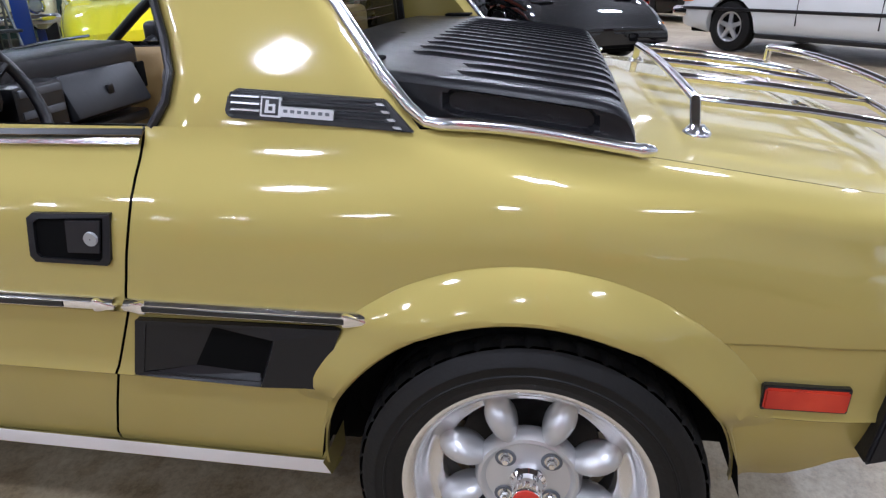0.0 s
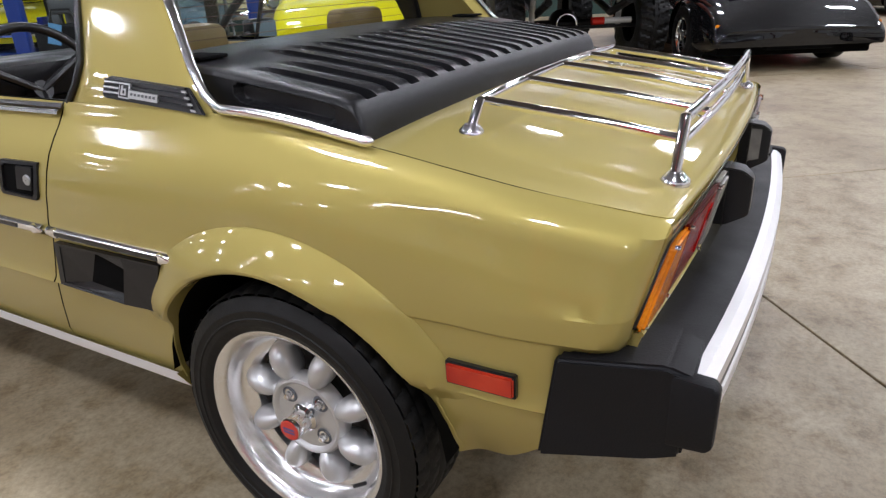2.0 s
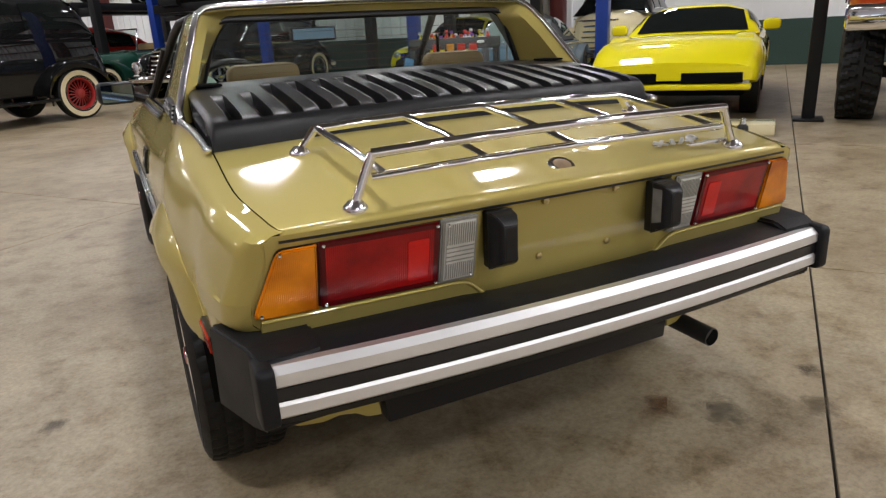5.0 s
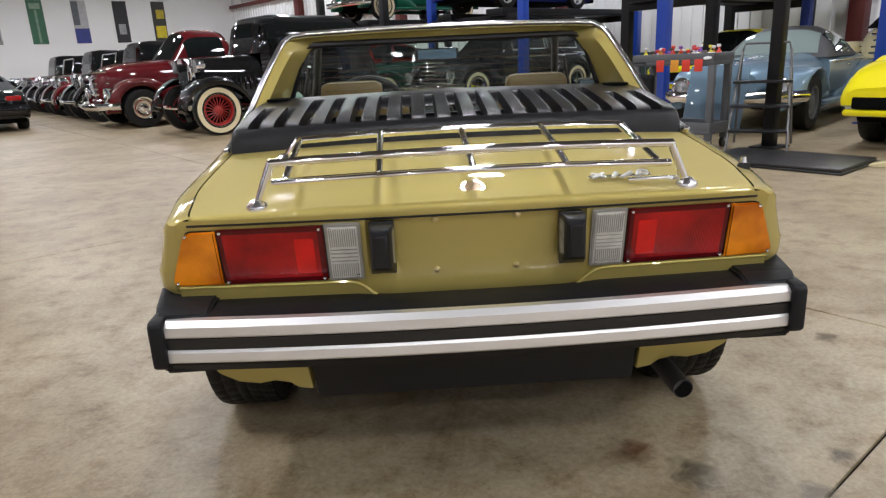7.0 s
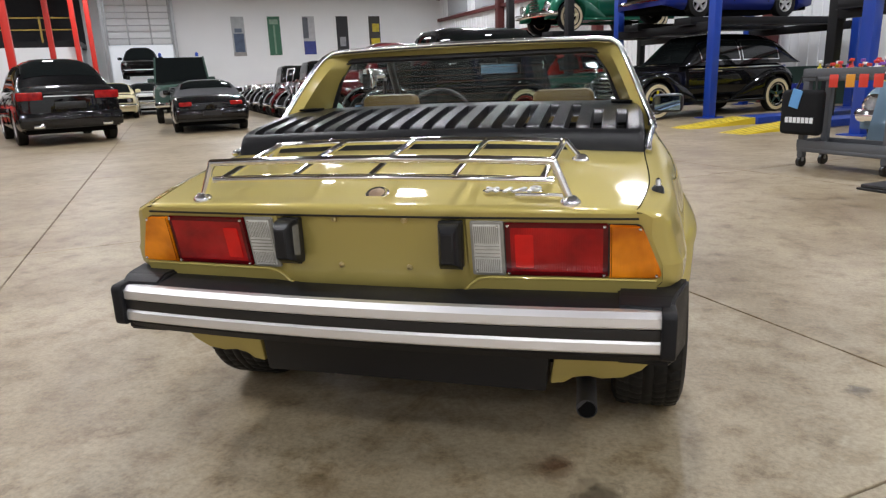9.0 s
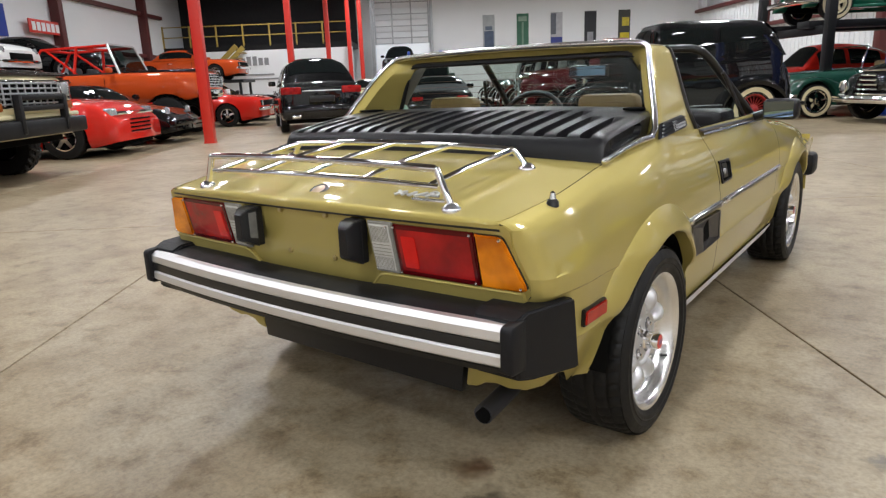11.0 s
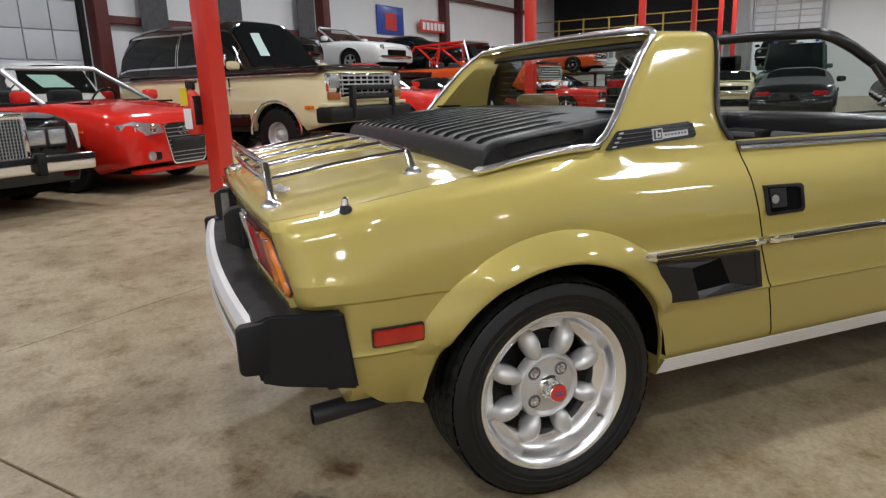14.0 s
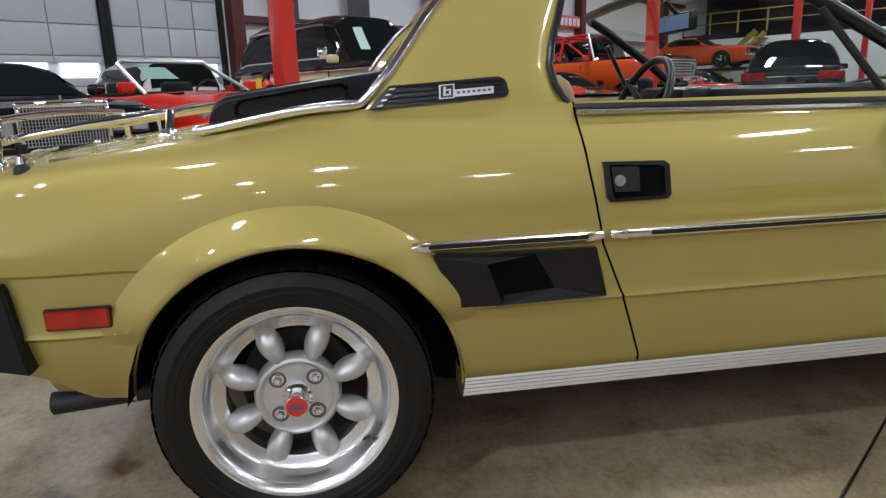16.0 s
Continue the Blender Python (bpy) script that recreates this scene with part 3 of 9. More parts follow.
def on_tail(bm, outline, lift, thick, bevel=0.003):
    """A slab that follows the tail panel."""
    v0 = [bm.verts.new((x, tail_y(x, z) - lift, z)) for x, z in outline]
    v1 = [bm.verts.new((x, tail_y(x, z) - lift - thick, z)) for x, z in outline]
    n = len(outline)
    fs = [bm.faces.new(v0), bm.faces.new(v1[::-1])]
    for i in range(n):
        fs.append(bm.faces.new((v0[i], v1[i], v1[(i + 1) % n], v0[(i + 1) % n])))
    bmesh.ops.recalc_face_normals(bm, faces=fs)
    if bevel:
        bmesh.ops.bevel(bm, geom=list({e for f in fs for e in f.edges}), offset=bevel, segments=2, affect="EDGES")


# tail panel, with the lamp surround proud of the plate recess
bm = bmesh.new()
EDGE = sorted((p[2], p[0]) for p in side_column(-0.62))
sheet(bm, [[(min(abs(x), lerp_tab(EDGE, z) - (0.0 if abs(x) > 0.70 else 0.004)) * (1 if x > 0 else -1), tail_y(min(abs(x), 0.70), z) + (0.012 if abs(x) < 0.235 else 0.0) * step(0.53, 0.60, z), z) for x in [-0.80, -0.70, -0.66] + [-0.6 + 0.05 * k for k in range(8)] + [-0.24, -0.233, -0.15, 0, 0.15, 0.233, 0.24] + [0.25 + 0.05 * k for k in range(8)] + [0.66, 0.70, 0.80]] for z in (0.45, 0.49, 0.53, 0.545, 0.56, 0.60, 0.65, 0.67, 0.68, 0.69, 0.695, 0.70, 0.705, 0.71, 0.714, 0.718, 0.722)])
part("tail_panel", bm, GOLD, hero)
for sg in (1, -1):
    bm = bmesh.new()
    sheet(bm, [[(sg * x, tail_y(0.66, z) + 0.010, z) for x in (0.58, w)] for z, w in ((0.64, 0.662), (0.68, 0.660), (0.70, 0.653), (0.714, 0.642))])
    part("corner_closing_plate", bm, GOLD, hero)
for sg in (1, -1):
    bm = bmesh.new()
    curve = [(0.214, 0.522), (0.226, 0.527), (0.238, 0.537), (0.250, 0.550), (0.264, 0.560), (0.284, 0.565), (0.45, 0.566), (0.662, 0.566)]
    on_tail(bm, [(sg * a, b) for a, b in curve + [(0.666, 0.515), (0.30, 0.515)]], -0.004, 0.016, 0.0)
    tube(bm, [(sg * a, tail_y(a, b) - 0.010, b - 0.001) for a, b in curve], 0.0045, 8)
    part("lamp_shelf", bm, GOLD, hero)


# dark strip paints the shadow line in the gap below the lid edge
part("lid_seal", one(sheet, [[(x, tail_y(x, z) - d, z) for x in [-0.62 + 0.062 * k for k in range(21)]] for d, z in ((-0.004, 0.7065), (0.001, 0.7075), (0.001, 0.7125), (-0.004, 0.7135))]), BLACKTRIM, hero, "dark strip for the shade line under the lid edge")
def rounded(pts, radii, n=4):
    """An outline with its corners rounded off."""
    out = []
    m = len(pts)
    for i, p in enumerate(pts):
        p, a, b = Vector(p), Vector(pts[i - 1]), Vector(pts[(i + 1) % m])
        rad = radii[i] if isinstance(radii, (list, tuple)) else radii
        q0, q1 = p + (a - p).normalized() * rad, p + (b - p).normalized() * rad
        for k in range(n + 1):
            t = k / n
            q = q0 * (1 - t) ** 2 + p * 2 * t * (1 - t) + q1 * t * t
            out.append((q.x, q.y))
    return out


def flank(sg, o):
    return [(sg * a, b) for a, b in o]


for sg in (1, -1):
    lamp = part("tail_lamp", one(on_tail, flank(sg, rounded([(0.252, 0.573), (0.252, 0.703), (0.626, 0.699), (0.677, 0.572)], (0.006, 0.006, 0.012, 0.018))), -0.003, 0.0055, 0.0), BLACKTRIM, hero, "wide tail lamp in amber, red and clear segments")
    part("amber_lens", one(on_tail, flank(sg, rounded([(0.562, 0.571), (0.560, 0.698), (0.627, 0.697), (0.678, 0.571)], (0.003, 0.003, 0.014, 0.018))), 0.002, 0.012, 0.004), ORANGE, lamp, "amber indicator lens")
    part("red_lens", one(on_tail, flank(sg, [(0.330, 0.571), (0.330, 0.702), (0.557, 0.702), (0.557, 0.571)]), 0.002, 0.010, 0.003), REDEDGE, lamp, "deep red brake and tail lens")
    part("lens_field", one(on_tail, flank(sg, [(0.342, 0.583), (0.342, 0.690), (0.546, 0.690), (0.546, 0.583)]), 0.0115, 0.0012, 0.0), REDL, lamp, "red fluted field of the lens")
    part("reflector", one(on_tail, flank(sg, rounded([(0.352, 0.592), (0.352, 0.674), (0.394, 0.674), (0.394, 0.592)], 0.004)), 0.0125, 0.002, 0.0008), REDHOT, lamp, "brighter red reflector block")
    part("lens_bezel", one(on_tail, flank(sg, rounded([(0.250, 0.569), (0.250, 0.705), (0.327, 0.705), (0.327, 0.569)], 0.006)), 0.0, 0.011, 0.003), CLEARRIM, lamp, "grey translucent rim")
    part("clear_lens", one(on_tail, flank(sg, rounded([(0.257, 0.576), (0.257, 0.698), (0.320, 0.698), (0.320, 0.576)], 0.004)), 0.010, 0.006, 0.003), CLEARL, lamp, "ribbed clear reversing lens")
    bm = bmesh.new()
    for k in range(13):
        xx = 0.2615 + 0.0045 * k
        for za, zb in ((0.581, 0.612), (0.652, 0.693)):
            tube(bm, [(sg * xx, tail_y(xx, za) - 0.0162, za), (sg * xx, tail_y(xx, zb) - 0.0162, zb)], 0.0012, 5)
    for k in range(4):
        zz = 0.618 + 0.009 * k
        tube(bm, [(sg * 0.260, tail_y(0.26, zz) - 0.0162, zz), (sg * 0.317, tail_y(0.317, zz) - 0.0162, zz)], 0.0014, 5)
    part("lens_ribs", bm, CLEARRIM, lamp)
    for xx, zz in ((0.337, 0.578), (0.337, 0.695), (0.549, 0.578), (0.549, 0.695), (0.662, 0.579), (0.623, 0.690), (0.263, 0.582), (0.314, 0.692)):
        bm = bmesh.new()
        ys = tail_y(xx, zz)
        lathe(bm, [(ys - 0.010, 0.0036), (ys - 0.0165, 0.0036), (ys - 0.0175, 0.0026), (ys - 0.0168, 0.0004)], "y", 10, (sg * xx, 0, zz))
        part("lens_screw", bm, CHROME, lamp)
    # plate lamp: a housing that narrows outwards, its glass towards the plate
    bm = bmesh.new()
    secs = [(0.008, 0.178, 0.231, 0.590, 0.702), (-0.018, 0.178, 0.231, 0.590, 0.702), (-0.040, 0.182, 0.229, 0.602, 0.699), (-0.055, 0.190, 0.224, 0.610, 0.687), (-0.059, 0.194, 0.220, 0.615, 0.682)]
    rings = [[bm.verts.new((sg * x, -0.640 + y, z)) for x, z in ((xa, za), (xb, za), (xb, zb), (xa, zb))] for y, xa, xb, za, zb in secs]
    for r0, r1 in zip(rings, rings[1:]):
        for k in range(4):
            bm.faces.new((r0[k], r0[(k + 1) % 4], r1[(k + 1) % 4], r1[k]))
    bm.faces.new(rings[0])
    bm.faces.new(rings[-1])
    bmesh.ops.recalc_face_normals(bm, faces=bm.faces[:])
    bmesh.ops.bevel(bm, geom=bm.edges[:], offset=0.002, segments=2, affect="EDGES")
    pl = part("plate_lamp", bm, BLACKP, hero, "black plastic plate lamp, its glass facing the plate")
    bm = bmesh.new()
    v = [(0.1774, -0.656, 0.612), (0.1815, -0.679, 0.618), (0.1815, -0.679, 0.688), (0.1774, -0.656, 0.690)]
    f0, f1 = [bm.verts.new((sg * x, y, z)) for x, y, z in v], [bm.verts.new((sg * (x + 0.006), y, z)) for x, y, z in v]
    bm.faces.new(f0)
    bm.faces.new(f1)
    for k in range(4):
        bm.faces.new((f0[k], f0[(k + 1) % 4], f1[(k + 1) % 4], f1[k]))
    part("lamp_glass", bm, HOUSEGLASS, pl, "small clear window of the plate lamp")
    part("lamp_seam", one(box, (min(sg * 0.177, sg * 0.2322), -0.6555, 0.5885), (max(sg * 0.177, sg * 0.2322), -0.6530, 0.7035), 0.001), BLACKTRIM, pl)
BRASS = mat("brass_screw", (0.55, 0.45, 0.22), 0.35, 0.9)
for x in (-0.089, 0.089):
    for z in (0.578, 0.700):
        part("plate_screw", one(lathe, [(tail_y(x, z) + 0.012, 0.008), (tail_y(x, z) + 0.004, 0.007), (tail_y(x, z) + 0.002, 0.001)], "y", 8, (x, 0, z)), BRASS, hero, "small brass plate screw")

# rear bumper
def bump_y(x, d=0.0):
    return -0.742 + 0.034 * (x / 0.68) ** 2 + d


XB = [-0.675 + 0.0675 * k for k in range(21)]
bumper = part("rear_bumper", one(sheet, [[(x, bump_y(x, d), z) for x in XB] for d, z in ((0.10, 0.535), (0.04, 0.530), (0.010, 0.520), (0.014, 0.515), (0.014, 0.42), (0.03, 0.40), (0.12, 0.395))]), BUMPERP, hero, "black rubber rear bumper core with brushed aluminium bars")
for z0, z1 in ((0.489, 0.524), (0.432, 0.461)):
    bm = bmesh.new()
    e = 0.013 if z0 > 0.45 else 0.0
    sheet(bm, [[(x, bump_y(x, d), z) for x in XB] for d, z in ((0.02 + e, z1 + 0.002), (0.002 + e * 0.7, z1), (-0.003, z1 - 0.006 - e * 0.4), (-0.004, z0 + 0.004), (-0.001, z0), (0.02, z0 - 0.001))])
    part("bumper_bar", bm, ALU, bumper, "brushed aluminium bumper bar", smooth=12)
bm = bmesh.new()
sheet(bm, [[(x, bump_y(x, d), z) for x in XB] for d, z in ((0.012, 0.488), (0.000, 0.486), (-0.001, 0.474), (0.000, 0.462), (0.012, 0.460))])
part("rubber_strip", bm, BLACKTRIM, bumper, "black rubber strip between the bars")
# top pad between bumper and body, scooped in the middle
bm = bmesh.new()
sheet(bm, [[(x, bump_y(x, 0.022) + t * 0.10, 0.522 + 0.012 * math.sin(t * 1.6) - 0.006 * step(0.24, 0.20, abs(x)) * step(0.4, 0.8, t)) for x in XB] for t in (0, 0.12, 0.3, 0.55, 0.8, 1.0)])
part("bumper_pad", bm, BUMPERP, bumper, "black plastic pad over the bumper")
for sg in (1, -1):
    bm = bmesh.new()
    prism(bm, [(-0.507, 0.543), (-0.484, 0.364), (-0.642, 0.384), (-0.684, 0.396), (-0.692, 0.530), (-0.655, 0.546)], "x", sg * 0.58, sg * 0.744)
    for v in bm.verts:
        if abs(v.co.x) > 0.70:
            v.co.x -= sg * max(0.0, -0.50 - v.co.y) * 0.27
    bmesh.ops.recalc_face_normals(bm, faces=bm.faces)
    bmesh.ops.bevel(bm, geom=bm.edges[:], offset=0.006, segments=3, affect="EDGES")
    part("bumper_side", bm, BUMPERP, bumper, "black bumper end block round the corner")
    bm = bmesh.new()
    prism(bm, [(-0.66, 0.416), (-0.716, 0.420), (-0.725, 0.429), (-0.725, 0.521), (-0.716, 0.530), (-0.66, 0.534)], "x", sg * 0.671, sg * 0.702, 0.006)
    part("bumper_cap", bm, BUMPERP, bumper)

# underside: valance, exhaust, tub
bm = bmesh.new()
prism(bm, [(-0.405, 0.212), (0.405, 0.212), (0.425, 0.41), (-0.425, 0.41)], "y", -0.455, -0.492, 0.006)
part("valance", bm, BLACKP, hero, "black plastic rear valance")
for sg in (1, -1):
    bm = bmesh.new()
    prism(bm, [(sg * 0.415, 0.234), (sg * 0.452, 0.240), (sg * 0.475, 0.256), (sg * 0.512, 0.263), (sg * 0.548, 0.258), (sg * 0.60, 0.266), (sg * 0.645, 0.290), (sg * 0.672, 0.320), (sg * 0.675, 0.41), (sg * 0.44, 0.41)], "y", -0.432, -0.487, 0.006)
    part("lower_rear_panel", bm, GOLD, hero)
ex = part("exhaust", one(tube, [(0.40, 0.05, 0.20), (0.46, -0.2, 0.21), (0.505, -0.40, 0.215), (0.514, -0.556, 0.207)], 0.026, 16), mat("sooty_steel", (0.05, 0.05, 0.055), 0.5, 0.6, var=0.2), hero, "dark steel exhaust pipe with a turned-down tip")
# near-black disc over the closed pipe end paints the shade of the bore
bm = bmesh.new()
lathe(bm, [(-0.5535, 0.0225), (-0.5572, 0.0225), (-0.5572, 0.0005)], "y", 16, (0.514, 0, 0.207))
part("exhaust_bore", bm, DARK, ex)
# tub blocks, coloured as dark as the shade under the car
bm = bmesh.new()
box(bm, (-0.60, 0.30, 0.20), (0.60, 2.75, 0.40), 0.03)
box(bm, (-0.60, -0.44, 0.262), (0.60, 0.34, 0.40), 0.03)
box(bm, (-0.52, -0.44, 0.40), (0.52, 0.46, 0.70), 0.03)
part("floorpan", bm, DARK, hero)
# wheel wells, their shade put into a near-black lining
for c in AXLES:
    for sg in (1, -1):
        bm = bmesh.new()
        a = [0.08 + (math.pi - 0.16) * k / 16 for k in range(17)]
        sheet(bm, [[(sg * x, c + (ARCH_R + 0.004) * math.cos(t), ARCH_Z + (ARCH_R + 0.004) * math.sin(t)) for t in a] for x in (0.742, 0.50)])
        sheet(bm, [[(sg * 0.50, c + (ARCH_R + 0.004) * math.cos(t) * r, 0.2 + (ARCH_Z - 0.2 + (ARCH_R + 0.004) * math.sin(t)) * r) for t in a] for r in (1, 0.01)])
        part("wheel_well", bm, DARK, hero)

# black engine cover with lengthwise slots
cover = None
N, PITCH = 17, 0.0722


def cover_z(y):
    return smooth_tab([(-0.137, 0.792), (-0.131, 0.826), (-0.122, 0.848), (-0.110, 0.861), (-0.088, 0.869), (-0.04, 0.877), (0.10, 0.896), (0.25, 0.912), (0.42, 0.915)], y)


def slot_depth(x, y):
    i = round(x / PITCH)
    if abs(i) > N // 2:
        return 0.0
    yy0, yy1 = -0.1125, 0.235 if abs(i) < N // 2 - 1 else 0.13
    d = abs(x - i * PITCH)
    return (1.0 if d < 0.0150 else 0.0) * step(yy0, yy0 + 0.003, y) * step(yy1, yy1 - 0.04, y)


xs = set()
for i in range(-(N // 2), N // 2 + 1):
    for o in (-0.030, -0.0188, -0.0166, -0.0142, 0, 0.0142, 0.0166, 0.0188, 0.030):
        xs.add(round(i * PITCH + o, 5))
xs |= {-0.640, -0.639, -0.636, -0.630, -0.622, 0.622, 0.630, 0.636, 0.639, 0.640}
xs = sorted(xs)
ys = [-0.137, -0.134, -0.13, -0.125, -0.118, -0.1125, -0.1095, -0.106, -0.1, -0.094, -0.088, -0.08, -0.07, -0.055, -0.03, 0.0, 0.03, 0.06, 0.09, 0.115, 0.135, 0.15, 0.165, 0.18, 0.195, 0.205, 0.215, 0.225, 0.235, 0.26, 0.30, 0.36, 0.42]
rows = []
for y in ys:
    row = []
    for x in xs:
        edge = max(0.0, (abs(x) - 0.622) / 0.018)
        z = cover_z(y) + 0.010 * (1 - (x / 0.65) ** 2) - 0.012 * edge ** 3
        z -= 0.034 * slot_depth(x, y)
        i = round(x / PITCH)
        d = abs(x - i * PITCH)
        if abs(i) <= N // 2 and 0.0152 < d < 0.0178:
            z += 0.0022 * step(-0.11, -0.10, y) * step(0.235 if abs(i) < N // 2 - 1 else 0.13, 0.2 if abs(i) < N // 2 - 1 else 0.1, y)
        row.append((x * (1 - 0.02 * step(0.1, 0.42, y)), y, max(z, 0.79)))
    rows.append(row)
bm = bmesh.new()
sheet(bm, rows)
gone = [f for f in bm.faces if all(slot_depth(v.co.x / (1 - 0.02 * step(0.1, 0.42, v.co.y)), v.co.y) > 0.9 for v in f.verts)]
bmesh.ops.delete(bm, geom=gone, context="FACES")
for sg in (1, -1):
    # side wall down to the moulding, with a rounded finger duct pressed into it
    wall = []
    for y in sorted(set(ys) | {-0.095 + 0.0075 * k for k in range(40)}):
        col = []
        for k in range(37):
            t = k / 36
            z = (seam_z(y) - 0.006) * (1 - t) + (cover_z(y) - 0.0117) * t
            q = math.hypot(max(0.0, -0.060 - y, y - 0.125) / 0.016, (z - (seam_z(y) + 0.037)) / 0.0165)
            col.append((sg * (0.640 * (1 - 0.02 * step(0.1, 0.42, y)) + 0.002 * step(1.6, 1.2, q) - 0.018 * step(1.10, 0.82, q)), y, z))
        wall.append(col)
    sheet(bm, wall)
cover = part("engine_cover", bm, BLACKP, hero, "black moulded engine cover with lengthwise cooling slots", smooth=42)
for sg in (1, -1):
    # near-black slabs at the front corners stand in for shaded finger wells
    part("hinge_well", one(box, (sg * 0.575 - 0.035, 0.25, 0.917), (sg * 0.575 + 0.035, 0.33, 0.924), 0.006), DARK, cover)

# luggage rack
rack = thing("luggage_rack", "chrome tubular luggage rack on the boot lid", "rack", Matrix.Translation((0, 0, 0.019)))
F, R = -0.247, -0.602


def bow(x, y, z):
    return (x, y - 0.018 * (1 - (x / 0.44) ** 2) if y < -0.4 else y + 0.0, z + 0.010 * (1 - (x / 0.44) ** 2))


XR = [-0.435 + 0.0435 * k for k in range(21)]
part("front_rail", one(tube, [bow(x, F, 0.838) for x in XR], 0.0095, 12), CHROME, rack)
part("top_rail", one(tube, [bow(x, R, 0.832) for x in XR], 0.0095, 12), CHROME, rack)
part("lower_rail", one(tube, [bow(x, R + 0.006, 0.788) for x in XR], 0.0085, 12), CHROME, rack)
for k in range(5):
    x = -0.408 + 0.204 * k
    xf = x * 1.045
    part("slat", one(tube, [bow(xf, F, 0.838), bow((x + xf) / 2, (F + R) / 2 - 0.004, 0.816), bow(x, R + 0.006, 0.789)], 0.0086, 12), CHROME, rack)
for sg in (1, -1):
    for y, zt, zf in ((F, 0.838, seam_z(-0.247) + 0.006), (R, 0.832, seam_z(-0.602) + 0.006)):
        part("leg", one(tube, [(sg * 0.432, y, zt + 0.002), (sg * 0.472, y + 0.002, zf + 0.004)], 0.0095, 12), CHROME, rack)
        bm = bmesh.new()
        lathe(bm, [(zf - 0.004, 0.001), (zf - 0.004, 0.023), (zf + 0.004, 0.024), (zf + 0.008, 0.022), (zf + 0.016, 0.014), (zf + 0.018, 0.012), (zf + 0.018, 0.001)], "z", 20, (sg * 0.472, y, 0))
        part("foot", bm, SOFTCHROME, rack, "oval chrome foot")

# badges on the lid
def tilt(bm, c, deg):
    bmesh.ops.rotate(bm, cent=c, matrix=Matrix.Rotation(radians(deg), 3, "X"), verts=bm.verts)
    return bm


em = part("emblem", tilt(one(lathe, [(0.742, 0.031), (0.750, 0.031), (0.754, 0.027), (0.7525, 0.001)], "z", 28, (0.0, -0.572, 0)), (0, -0.572, 0.75), 24), SOFTCHROME, hero, "round chrome-rimmed maker's emblem")
part("emblem_face", tilt(one(lathe, [(0.7535, 0.021), (0.7555, 0.001)], "z", 24, (0.0, -0.572, 0)), (0, -0.572, 0.75), 24), mat("worn_bronze_enamel", (0.42, 0.30, 0.20), 0.35, 0.5), em)
md = Matrix.Translation((0.335, -0.560, 0.760)) @ Matrix.Rotation(radians(17), 4, "X") @ Matrix.Diagonal((1.15, 0.8, 0.7, 1))
badge = part("model_badge", one(box, (-0.062, -0.006, -0.006), (0.062, 0.006, -0.002), 0.001, md), SOFTCHROME, hero, "chrome script badge of slanted strokes")
for x, a, h in ((-0.042, -40, 0.036), (-0.042, 40, 0.036), (-0.010, -22, 0.031), (0.014, -40, 0.038), (0.038, -16, 0.029)):
    part("stroke", one(box, (-0.0045, -h / 2, -0.003), (0.0045, h / 2, 0.004), 0.0015, md @ Matrix.Translation((x, 0, 0)) @ Matrix.Rotation(radians(a), 4, "Z")), SILVER, badge)
bm = bmesh.new()
tube(bm, [md @ Vector((0.046 + 0.010 * math.cos(a), 0.008 + 0.011 * math.sin(a), 0.001)) for a in [k * math.tau / 16 for k in range(16)]], 0.0035, 6, True)
part("stroke", bm, SILVER, badge)
part("badge_bar", one(box, (0.345, -0.592, 0.748), (0.462, -0.580, 0.757), 0.002), SOFTCHROME, hero)
bm = bmesh.new()
za = seam_z(-0.47) - 0.004
lathe(bm, [(za - 0.01, 0.016), (za + 0.006, 0.014), (za + 0.012, 0.009)], "z", 16, (0.664, -0.47, 0))
an = part("aerial_base", bm, BLACKP, hero, "black aerial base with a chrome tip")
bm = bmesh.new()
lathe(bm, [(za + 0.010, 0.009), (za + 0.026, 0.006), (za + 0.030, 0.001)], "z", 12, (0.664, -0.47, 0))
part("aerial_tip", bm, CHROME, an)


# ---- side details, both flanks ----
def on_side(bm, sg, outline, lift, thick, bevel=0.002):
    """A slab of (y, z) points that follows the flank."""
    v0 = [bm.verts.new((sg * (side_x(y, z) + lift), y, z)) for y, z in outline]
    v1 = [bm.verts.new((sg * (side_x(y, z) + lift + thick), y, z)) for y, z in outline]
    n = len(outline)
    fs = [bm.faces.new(v0), bm.faces.new(v1[::-1])]
    for i in range(n):
        fs.append(bm.faces.new((v0[i], v1[i], v1[(i + 1) % n], v0[(i + 1) % n])))
    bmesh.ops.recalc_face_normals(bm, faces=fs)
    if bevel:
        bmesh.ops.bevel(bm, geom=list({e for f in fs for e in f.edges}), offset=bevel, segments=2, affect="EDGES")


def ring(bm, sg, outline, lift, thick, width):
    """A frame round an outline on the flank."""
    cy, cz = sum(p[0] for p in outline) / len(outline), sum(p[1] for p in outline) / len(outline)
    n = len(outline)
    for i in range(n):
        a, b = outline[i], outline[(i + 1) % n]
        def inn(p):
            d = math.hypot(p[0] - cy, p[1] - cz)
            return (p[0] + (cy - p[0]) * width * 1.3 / d, p[1] + (cz - p[1]) * width * 1.3 / d)
        on_side(bm, sg, [a, b, inn(b), inn(a)], lift, thick, 0)


